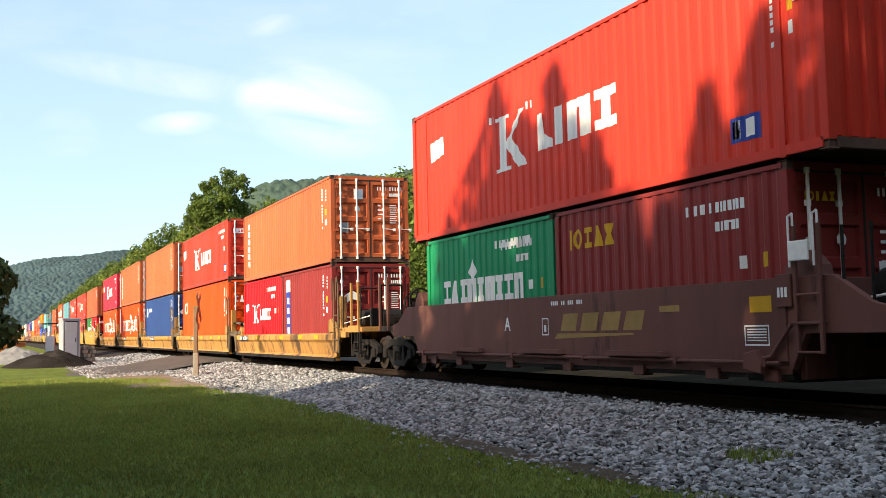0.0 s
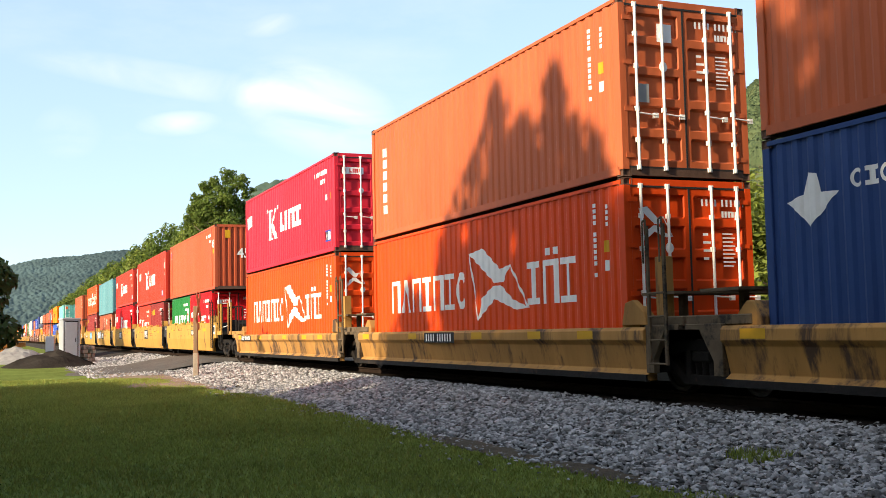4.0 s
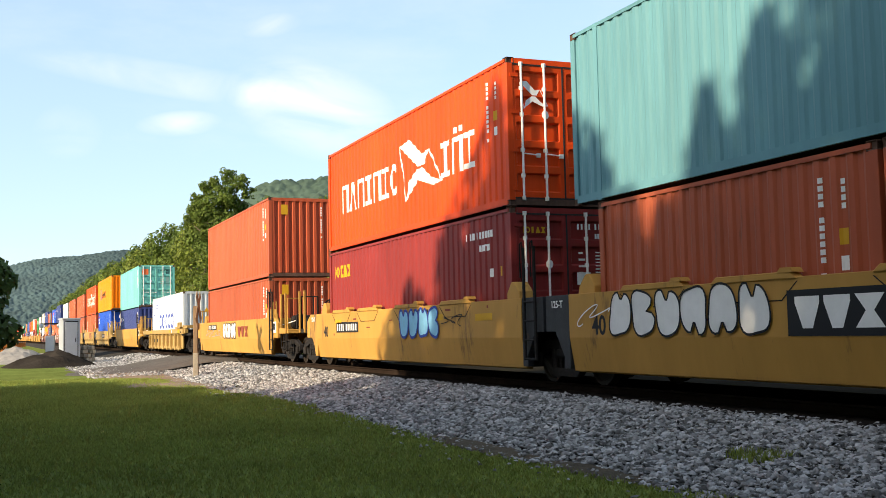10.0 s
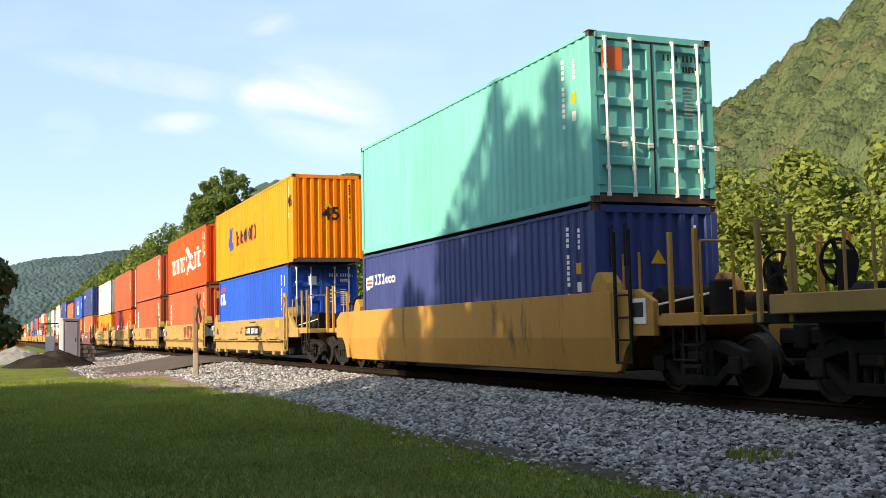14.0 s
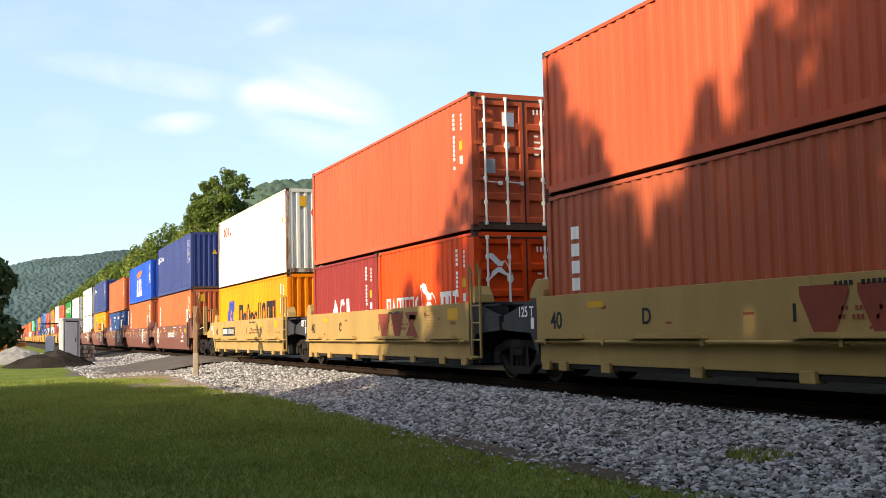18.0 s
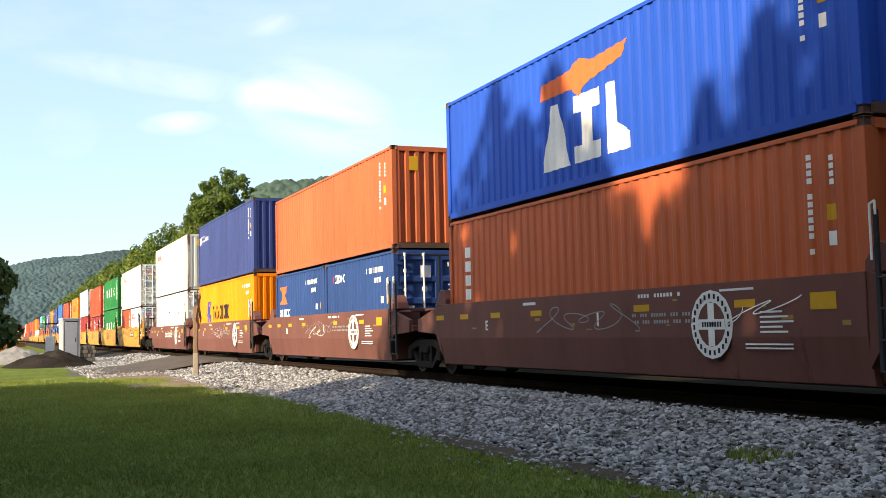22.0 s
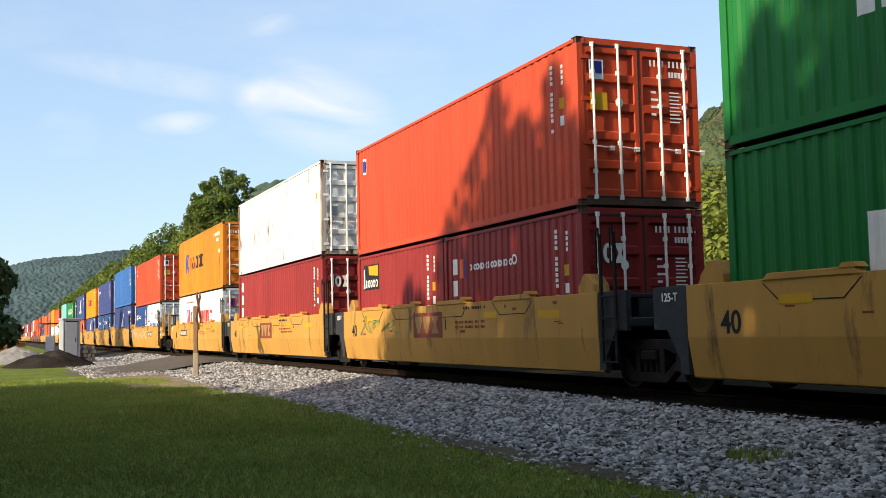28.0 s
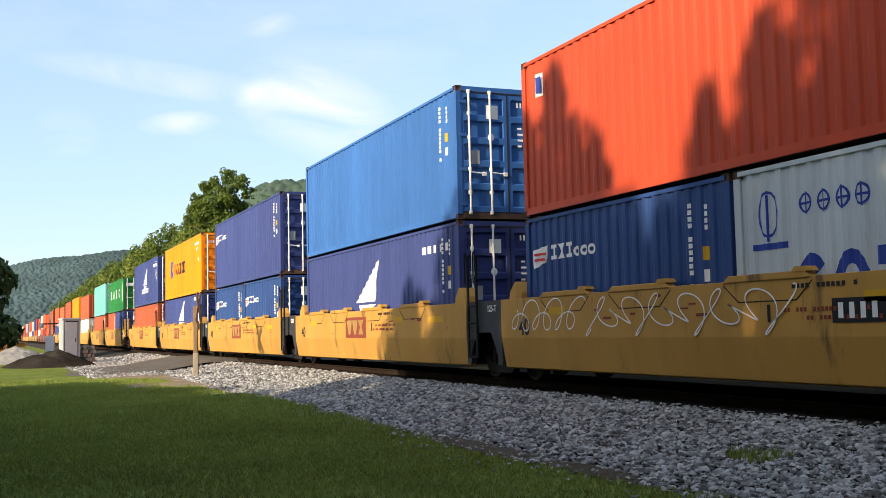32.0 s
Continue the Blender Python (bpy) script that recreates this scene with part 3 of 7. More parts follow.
        letters("n", "45", 0.50, MARK["k" if colour == "orange" else "w"], ob, pose(L - 0.40, -HALF - 0.004, H * 0.70))
    return ob


# ---- well cars ----
def side_frame():
    """The cast side frame of a truck, in the x-z plane, with its window and two openings."""
    out = [(-1.16, 0.42), (-1.10, 0.62), (-0.55, 0.78), (0.55, 0.78), (1.10, 0.62), (1.16, 0.42), (0.98, 0.34), (0.82, 0.40), (0.45, 0.13), (-0.45, 0.13), (-0.82, 0.40), (-0.98, 0.34)]
    holes = [[(-0.27, 0.28), (-0.27, 0.62), (0.27, 0.62), (0.27, 0.28)], [(-0.80, 0.54), (-0.40, 0.64), (-0.40, 0.27)], [(0.80, 0.54), (0.40, 0.27), (0.40, 0.64)]]
    return prism("side_frame", out, -0.07, 0.07, holes=holes, bevel=0.012)


WHEEL_PROFILE = [(-0.80, 0.06), (-0.80, 0.09), (-0.79, 0.20), (-0.775, 0.34), (-0.80, 0.36), (-0.80, 0.415), (-0.70, 0.425), (-0.685, 0.45), (-0.66, 0.45), (-0.66, 0.36), (-0.70, 0.33), (-0.72, 0.2), (-0.66, 0.12), (-0.64, 0.08), (0.64, 0.08), (0.66, 0.12), (0.72, 0.2), (0.70, 0.33), (0.66, 0.36), (0.66, 0.45), (0.685, 0.45), (0.70, 0.425), (0.80, 0.415), (0.80, 0.36), (0.775, 0.34), (0.79, 0.20), (0.80, 0.09), (0.80, 0.06)]
WHEELSETS = []


def truck(car, x):
    """A two-axle truck centred at x under a car: frames, springs, bolster, and wheelsets that turn on their bearings."""
    for s in (-1, 1):
        part("truck_side_frame", side_frame(), STEEL_DARK, car, m=pose(x, s * 1.0, 0))
        if s > 0:
            continue
        spring = tubes("spring", *[((dx, 0, 0.20), (dx, 0, 0.46), 0.055) for dx in (-0.16, 0.0, 0.16)])
        part("truck_spring", spring, STEEL_DARK, car, m=pose(x, s * 1.0, 0))
    part("truck_bolster", boxes("bolster", (-0.22, -1.1, 0.46, 0.22, 1.1, 0.62), bevel=0.03), STEEL_DARK, car, m=pose(x, 0, 0))
    for dx in (-0.89, 0.89):
        axle = part("axle_bearing", boxes("axle_bearing", (-0.13, -1.12, -0.11, 0.13, -0.9, 0.13), bevel=0.02), STEEL_DARK, car, m=pose(x + dx, 0, 0.42))
        WHEELSETS.append(part("wheelset", lathe("wheelset", WHEEL_PROFILE), WHEEL, axle))


def ladder(car, x, z0, z1, mat, wide=0.42):
    """A corner ladder: two flat stiles, rungs, and pale grab irons bent over the top."""
    for dx in (0.0, wide):
        part("ladder_stile", boxes("ladder_stile", (-0.03, -0.02, 0.0, 0.03, 0.02, z1 - z0), bevel=0.006), mat, car, m=pose(x + dx, -1.45, z0))
        part("grab_iron", tubes("grab_iron", ((-0.035, -0.05, -0.55), (-0.035, -0.05, 0.06), 0.014), ((-0.035, -0.05, 0.06), (0.045, -0.05, 0.09), 0.014), ((0.045, -0.05, 0.09), (0.045, -0.05, -0.06), 0.014)), RODSTEEL if mat in (BLACK, CAR_PAINT["brwn"]) else mat, car, m=pose(x + dx, -1.45, z1))
    z = z0 + 0.02
    while z < z1 - 0.7:
        part("rung", tubes("rung", ((0, 0, 0), (wide, 0, 0), 0.016)), mat, car, m=pose(x, -1.46, z))
        z += 0.34


def end_clutter(car, end, col, kind):
    """What stands on a coupled end: two tall posts over a stirrup step, brake gear, hoses and a chain rod."""
    for x in (2.32, 2.92):
        part("post", boxes("end_post_tall", (-0.035, -0.03, 0.0, 0.035, 0.03, 1.32), bevel=0.008), col, car, m=end @ pose(x, -1.36, 1.0))
        part("post", boxes("end_post_tall", (-0.035, -0.03, 0.0, 0.035, 0.03, 1.32), bevel=0.008), col, car, m=end @ pose(x, 1.36, 1.0))
    part("step_panel", boxes("step_panel", (2.1, -1.40, 0.98, 3.0, -1.33, 1.16), bevel=0.008), col, car, m=end)
    part("stirrup", tubes("stirrup", ((2.36, -1.38, 1.0), (2.36, -1.38, 0.5), 0.018), ((2.36, -1.38, 0.5), (2.92, -1.38, 0.5), 0.018), ((2.92, -1.38, 0.5), (2.92, -1.38, 1.0), 0.018)), STEEL_DARK, car, m=end)
    part("brake_cylinder", lathe("brake_cylinder", ((0.0, 0.04), (0.03, 0.15), (0.4, 0.16), (0.46, 0.1), (0.8, 0.03)), sides=14, axis="X"), STEEL_DARK, car, m=end @ pose(1.7, 0.5, 1.32))
    part("valve_box", boxes("valve_box", (2.0, -0.5, 1.12, 2.4, -0.12, 1.48), bevel=0.03), STEEL_DARK, car, m=end)
    part("gear_case", boxes("gear_case", (2.62, -0.95, 1.12, 2.82, -0.62, 1.62), bevel=0.03), STEEL_DARK, car, m=end)
    hose = [(3.0, -0.5 + 0.0, 1.0), (3.2, -0.5, 0.95), (3.38, -0.42, 0.72), (3.46, -0.34, 0.5), (3.6, -0.3, 0.42)]
    part("air_hose", tubes("air_hose", *[(hose[i], hose[i + 1], 0.028) for i in range(4)]), RUBBER, car, m=end)
    part("pull_rod", tubes("pull_rod", ((0.8, -1.25, 1.2), (2.9, -0.7, 1.5), 0.016)), RODSTEEL, car, m=end)


def brake_wheel():
    """A spoked hand wheel, one casting in the x-z plane."""
    rim = [(0.31 * math.cos(a * math.pi / 12), 0.31 * math.sin(a * math.pi / 12)) for a in range(24)]
    holes = []
    for k in range(5):
        a0 = k * 2 * math.pi / 5
        arc = [(0.27 * math.cos(a0 + d), 0.27 * math.sin(a0 + d)) for d in (0.10, 0.45, 0.80, 1.15)]
        holes.append(arc + [(0.07 * math.cos(a0 + d), 0.07 * math.sin(a0 + d)) for d in (0.90, 0.35)])
    return prism("brake_wheel", tuple(rim), -0.014, 0.014, holes=holes)


GUIDE = [(0.0, 0.0), (0.55, 0.0), (0.5, 0.16), (0.3, 0.34), (0.18, 0.34), (0.0, 0.14)]


def well_car(m, kind, first, last, label, group="well cars", far=False):
    """One unit of a well car. x = 0 is the rear end of its well; first: its front end is coupled, last: its rear end is coupled."""
    base = {"B": "yellow", "C": "yellow", "D": "tan", "E": "tan", "A": "dirty", "N": "brwn", "M": "brwn"}[kind]
    col = CAR_PAINT[base]
    # the ribbed car's ends are coloured dark for the shaded gap there
    dark = BLACK if kind in "BE" else (CAR_PAINT["grime"] if kind == "A" else (STEEL_DARK if kind == "D" else col))
    ob = thing("well_car", label, "rail car", m, group)
    top = 0.97 if kind == "A" else 1.54
    if kind == "D":
        top = 1.30
    x0, x1 = (-0.9, 12.0) if kind == "D" else ((-0.11, 12.30) if kind in "EMN" else (-0.72, 12.95))
    # side sills
    if kind in "BCN":
        shape = [(-1.42, top), (-1.42, 0.82), (-1.33, 0.27), (-1.20, 0.24), (-1.20, 0.34), (-1.30, 0.84), (-1.30, top - 0.03), (-1.24, top - 0.03), (-1.24, top)]
    elif kind == "M":
        shape = [(-1.42, top), (-1.42, 0.52), (-1.36, 0.47), (-1.36, 0.36), (-1.24, 0.36), (-1.24, 0.44), (-1.30, 0.48), (-1.30, top - 0.03), (-1.24, top)]
    elif kind == "E":
        shape = [(-1.42, top), (-1.42, 0.76), (-1.36, 0.70), (-1.36, 0.38), (-1.24, 0.38), (-1.24, 0.46), (-1.30, 0.5), (-1.30, top - 0.03), (-1.24, top)]
    elif kind == "A":
        shape = [(-1.40, top), (-1.45, top - 0.05), (-1.45, 0.78), (-1.38, 0.70), (-1.30, 0.34), (-1.40, 0.26), (-1.40, 0.18), (-1.22, 0.18), (-1.22, top)]
    else:
        shape = [(-1.46, top), (-1.46, top - 0.13), (-1.32, top - 0.15), (-1.32, 0.30), (-1.24, 0.27), (-1.24, top)]
    for s in (1, -1):
        sill = extrude_x("side_sill", tuple((y, z) for y, z in shape), 0.0, x1 - x0, bevel=0.006)
        part("side_sill", sill, col, ob, m=pose(x0, 0, 0) if s > 0 else pose(x1, 0, 0, 0, 0, 180))
    for x in (5.6,) if far else (-0.1, 5.6, 11.3):
        part("cross_bearer", boxes("cross_bearer", (0, -1.24, 0.26, 1.0, 1.24, 0.40), bevel=0.01), STEEL_DARK, ob, m=pose(x, 0, 0))
    # end bulkheads, platforms and arched end plates
    for side in (0, 1):
        coupled = first if side else last
        reach = 3.1 if coupled else 1.62
        end = pose(L40, 0, 0) if side else pose(0, 0, 0, 0, 0, 180)
        part("bulkhead", boxes("bulkhead", (0.10, -1.24, 0.30, 0.22, 1.24, top), bevel=0.01), dark, ob, m=end)
        # coupled platforms in dark steel: the deep shade there is in the colour
        part("end_platform", boxes("end_platform", (0.2, -1.34, 0.98, reach, 1.34, 1.12), (0.2, -0.3, 0.66, reach, 0.3, 1.0), bevel=0.015), dark if not coupled else (STEEL_DARK if kind in "BNMD" else col), ob, m=end)
        z1 = top if kind != "A" else 1.0
        xa = 0.745 if kind not in "EMN" else 0.105
        if coupled:
            edge = [(xa, 0.30), (xa, z1), (1.5, z1), (1.9, 1.35 if kind != "A" else 1.0), (1.9, 0.84), (1.35, 0.84), (1.1, 0.62), (0.95, 0.30)]
            if kind in "EMN":
                edge = [(xa, 0.42), (xa, z1), (0.9, z1), (1.5, 1.2), (1.9, 1.12), (1.9, 0.86), (0.42, 0.86), (0.16, 0.42)]
        else:
            edge = [(xa, 0.30), (xa, z1), (1.58, z1 if kind != "A" else 1.0), (1.58, 0.92), (1.25, 0.92), (0.95, 0.5), (0.95, 0.30)]
            if kind in "EMN":
                edge = [(xa, 0.46), (xa, z1), (1.50, z1 - 0.30), (1.50, 0.96), (0.42, 0.90)]
        for y0, y1 in () if kind == "D" else ((-1.40, -1.30), (1.30, 1.40)):
            part("end_plate", prism("end_plate", tuple(edge), y0, y1, bevel=0.008), dark if not coupled else col, ob, m=end)
        for y in (-1.34, 1.02) if kind != "D" else ():
            part("container_guide", prism("container_guide", tuple((0.02 + a, top - 0.02 + b) for a, b in GUIDE), y, y + 0.30, bevel=0.015), col if kind != "N" else CAR_PAINT["brwn"], ob, m=end)
        if coupled:
            near = 1.35 if kind == "D" else 2.45
            truck(ob, L40 + near if side else -near)
            if kind in "BC" and not far:
                part("placard", boxes("end_placard", (1.30, -1.415, 1.02, 1.72, -1.40, 1.40)), MARK["w"], ob, "white stencilled plate", m=end) if side else None
                part("placard_mark", boxes("end_placard_mark", (1.36, -1.42, 1.12, 1.66, -1.414, 1.34)), BLACK, ob, m=end) if side else None
            part("coupler", boxes("coupler", (2.9, -0.12, 0.68, 3.62, 0.12, 0.92), (3.45, -0.2, 0.62, 3.66, 0.2, 0.98), bevel=0.03), STEEL_DARK, ob, m=end)
            rail = [((2.95, y, 1.1), (2.95, y, 2.15), 0.02) for y in (-1.3, -0.75, 0.75, 1.3)] + [((2.95, -1.3, 2.15), (2.95, -0.75, 2.15), 0.02), ((2.95, 0.75, 2.15), (2.95, 1.3, 2.15), 0.02)] + [((1.0, y, 1.1), (1.0, y, 2.1), 0.02) for y in (-1.32, 1.32)] + [((1.45, y, 1.1), (1.45, y, 2.1), 0.02) for y in (-1.32, 1.32)]
            if kind != "D" or not side:
                for r in rail[:2] if far else rail:
                    part("handrail", tubes("handrail", r), col if kind in "ECD" else STEEL_DARK, ob, m=end)
            if not far and (kind != "D" or not side):
                end_clutter(ob, end, col, kind)
            part("step", boxes("step", (2.55, -1.36, 0.42, 2.58, -1.3, 1.0), (2.98, -1.36, 0.42, 3.01, -1.3, 1.0), (2.55, -1.4, 0.40, 3.01, -1.2, 0.44), (2.55, -1.4, 0.70, 3.01, -1.25, 0.73)), STEEL_DARK, ob, m=end)
            if kind != "D":
                part("air_tank", lathe("air_tank", ((0.0, 0.05), (0.02, 0.2), (0.08, 0.24), (1.22, 0.24), (1.28, 0.2), (1.30, 0.05)), sides=16, axis="Y"), STEEL_DARK, ob, m=end @ pose(0.9, -0.65, 1.38))
            part("brake_stand", boxes("brake_stand", (2.36, 0.28, 1.1, 2.48, 0.52, 1.9), bevel=0.02), STEEL_DARK, ob, m=end)
            part("brake_wheel", brake_wheel(), STEEL_DARK, ob, m=end @ pose(2.54, 0.4, 1.75, 0, 0, 90))
        else:
            if side:
                truck(ob, L40 + 1.66)
            part("walkway", boxes("walkway", (0.5, -1.28, 1.44, 1.35, 1.28, 1.48), (0.9, -0.9, 1.12, 1.0, -0.8, 1.44), (0.9, 0.8, 1.12, 1.0, 0.9, 1.44)), dark, ob, m=end)
            part("articulation", lathe("articulation", ((0.5, 0.30), (0.78, 0.34), (0.98, 0.30)), sides=12, axis="Z"), STEEL_DARK, ob, m=pose(L40 + 1.66 if side else -1.66, 0, 0))
    # ladder and grab irons at the front corner
    if kind != "D" and not far:
        ladder(ob, L40 + (0.34 if kind in "EMN" else 0.95), 0.62 if kind == "M" else 0.42, 2.2 if kind in "EMN" else 2.45, {"A": CAR_PAINT["grime"], "N": BLACK, "M": CAR_PAINT["brwn"], "E": CAR_PAINT["tan"]}.get(kind, STEEL_DARK))
    # what sets each make of car apart
    if kind == "B" and not far:
        for x in (0.9, 3.2, 6.1, 9.0):
            w = 1.7
            part("hatch_plate", prism("hatch_plate", ((x, top - 0.02), (x + 0.12, top + 0.07), (x + w - 0.12, top + 0.07), (x + w, top - 0.02)), -1.44, -1.30, bevel=0.01), col, ob)
            part("hatch_bracket", prism("hatch_bracket", ((x + w - 0.34, top + 0.06), (x + w - 0.28, top + 0.12), (x + w - 0.1, top + 0.12), (x + w - 0.04, top + 0.06)), -1.45, -1.28), col, ob)
            if kind == "B":
                seam = [(x, top - 0.05), (x + 0.02, top - 0.05), (x + 0.32, top - 0.27), (x + w - 0.30, top - 0.27), (x + w - 0.02, top - 0.05), (x + w, top - 0.05), (x + w - 0.29, top - 0.285), (x + 0.31, top - 0.285)]
                part("seam", prism("seam", tuple(seam), -1.424, -1.40), STEEL_DARK, ob)
    if kind in "EM":
        fold = 0.755 if kind == "E" else 0.50
        for x, w in ((0.25, 1.3), (3.0, 1.9), (6.6, 2.6), (10.2, 1.5)) if kind == "E" else ((1.9, 1.6), (5.17, 1.6), (8.22, 1.6)):
            part("ledge", prism("ledge", ((x, fold + 0.05), (x + 0.06, fold + 0.12), (x + w - 0.06, fold + 0.12), (x + w, fold + 0.05)), -1.54, -1.40), col, ob)
        part("pipe", tubes("pipe", ((-0.1, -1.46, fold), (12.2, -1.46, fold), 0.028)), CAR_PAINT["tan"] if kind == "E" else col, ob)
        for x in () if far else (0.3, 2.2, 4.8, 7.4, 10.0, 11.9):
            part("pipe_clamp", boxes("pipe_clamp", (x, -1.50, fold - 0.045, x + 0.07, -1.40, fold + 0.045)), col, ob)
        for x in () if far else (0.0, 0.6, 2.0, 4.4, 6.6, 8.8, 10.6, 11.8):
            part("side_bracket", boxes("side_bracket", (x, -1.40, 0.26, x + 0.28, -1.22, 0.42), bevel=0.01), col, ob)
        part("lower_rail", boxes("lower_rail", (x0, -1.34, 0.30, x1, -1.26, 0.38)), STEEL_DARK, ob)
    if kind == "M" and not far:
        part("placard", boxes("placard", (12.50, -1.52, 1.72, 12.84, -1.49, 1.96), bevel=0.01), RODSTEEL, ob, "pale rounded metal plate")
        part("corner_plate", boxes("corner_plate", (12.16, -1.45, 1.18, 12.44, -1.41, 1.58), bevel=0.008), col, ob)
        part("slope_pipe", tubes("slope_pipe", ((11.7, -1.46, 0.52), (12.05, -1.46, 0.58), 0.026), ((12.05, -1.46, 0.58), (12.45, -1.46, 0.98), 0.026), ((12.45, -1.46, 0.98), (13.6, -1.30, 1.0), 0.022)), col, ob)
        part("end_bracket", prism("end_bracket", ((11.55, 0.42), (11.60, 0.62), (11.80, 0.66), (11.92, 0.50), (11.90, 0.36)), -1.52, -1.38, bevel=0.01), col, ob)
        sag = [(13.3 + 0.16 * k, -1.28, 1.02 + 0.10 * (k / 4) ** 2.2) for k in range(9)]
        part("brake_cable", tubes("brake_cable", *[(sag[k], sag[k + 1], 0.014) for k in range(8)]), RODSTEEL, ob)
    if kind == "D":
        part("lower_rail", boxes("lower_rail_ribbed", (-0.5, -1.37, 0.29, 12.0, -1.26, 0.43), bevel=0.01), col, ob)
        part("sill_pipe", tubes("sill_pipe", ((-0.3, -1.37, 1.03), (11.8, -1.37, 1.03), 0.02)), col, ob)
        part("tray", prism("tray", ((11.50, 1.44), (13.25, 1.44), (13.16, 1.34), (11.66, 1.34)), -1.56, -1.20, bevel=0.008), col, ob)
        for x in (11.95, 12.50):
            part("guide_gusset", prism("guide_gusset", ((x - 0.10, 1.44), (x + 0.34, 1.44), (x + 0.20, 1.68), (x + 0.04, 1.68)), -1.50, -1.36, bevel=0.006), col, ob)
        part("bolster_block", boxes("bolster_block", (13.0, -1.54, 1.06, 13.95, -1.30, 1.34), bevel=0.015), col, ob)
        part("end_slab", boxes("end_slab", (13.35, -1.44, 1.35, 14.7, 1.44, 1.50), bevel=0.012), col, ob)
        for x in (13.62, 13.80):
            part("slab_lug", boxes("slab_lug", (x, -1.47, 1.34, x + 0.10, -1.43, 1.52)), col, ob)
        # no hole is cut: a dark plate gives the shade of a pocket
        part("pocket", boxes("pocket", (13.2, -1.545, 1.13, 13.5, -1.535, 1.2)), STEEL_DARK, ob)
        part("end_wall", boxes("end_wall_ribbed", (11.9, -1.30, 0.30, 12.5, -1.22, 1.1), bevel=0.01), col, ob)
        for x in (-0.05, 1.38, 2.8, 4.24, 5.74, 6.05, 7.47, 8.93, 10.49, 11.80):
            part("rib", prism("rib", ((x, top - 0.12), (x + 0.14, top - 0.12), (x + 0.14, 0.40), (x + 0.24, 0.30), (x + 0.24, 0.22), (x - 0.10, 0.22), (x - 0.10, 0.30), (x, 0.40)), -1.45, -1.31, bevel=0.008), col, ob)
        part("flange", boxes("flange", (-2.6, -1.48, 1.10, 14.3, -1.30, 1.34), bevel=0.012), col, ob)
    if kind == "A":
        part("rub_strip", boxes("rub_strip", (x0, -1.42, 0.17, x1, -1.36, 0.27)), STEEL_DARK, ob)
        part("gusset", prism("gusset", ((12.3, 1.0), (13.0, 1.0), (12.9, 1.2), (12.6, 1.38), (12.4, 1.34)), -1.40, -1.28, bevel=0.01), CAR_PAINT["dirty"], ob)
        part("end_post", boxes("end_post", (13.1, -1.3, 1.0, 13.28, -1.1, 2.0), bevel=0.01), CAR_PAINT["dirty"], ob)
    return ob


# ---- the setting ----
def smooth(a, b, v):
    t = np.clip((v - a) / (b - a), 0, 1)
    return t * t * (3 - 2 * t)


GROUND = -0.55


def ground_sheet():
    """The ground, one sheet to the horizon: finer near the camera."""
    xs = np.concatenate([np.linspace(-4000, -300, 12), np.linspace(-260, -70, 20), np.linspace(-66, 14, 81), np.linspace(20, 60, 9), np.linspace(100, 4000, 10)])
    ys = np.concatenate([np.linspace(-4000, -80, 8), np.linspace(-60, -12, 13), np.linspace(-10, 22, 65), np.linspace(24, 80, 15), np.linspace(100, 4000, 10)])
    gx, gy = np.meshgrid(xs, ys, indexing="ij")
    near = smooth(0, 1, 1 - np.abs(gx) / 90) * smooth(0, 1, 1 - np.abs(gy) / 40)
    gz = GROUND + near * 0.05 * (np.sin(gx * 0.9 + 1.3) * np.cos(gy * 0.8) + 0.6 * np.sin(gx * 0.31 + gy * 0.4))
    verts = np.stack([gx, gy, gz], -1).reshape(-1, 3)
    n = len(ys)
    faces = [(i * n + j, (i + 1) * n + j, (i + 1) * n + j + 1, i * n + j + 1) for i in range(len(xs) - 1) for j in range(n - 1)]
    return finish("ground", verts.tolist(), faces, smooth=True)


ground = part("ground", ground_sheet(), SOIL, None)
tagged(ground, "mown green lawn with thin bare patches", "ground", kind="structure")

# ballast bank
BANK = [(-4.35, -0.58), (-4.05, -0.50), (-2.0, -0.21), (-1.5, -0.17), (1.5, -0.17), (2.0, -0.21), (4.05, -0.50), (4.35, -0.58)]
bed = part("ballast_bed", extrude_x("ballast_bed", tuple(BANK), -1200.0, 160.0), BED, None, m=pose(0, TRACK_Y, 0))
tagged(bed, "grey crushed-stone ballast bank under the track", "ballast", kind="structure")


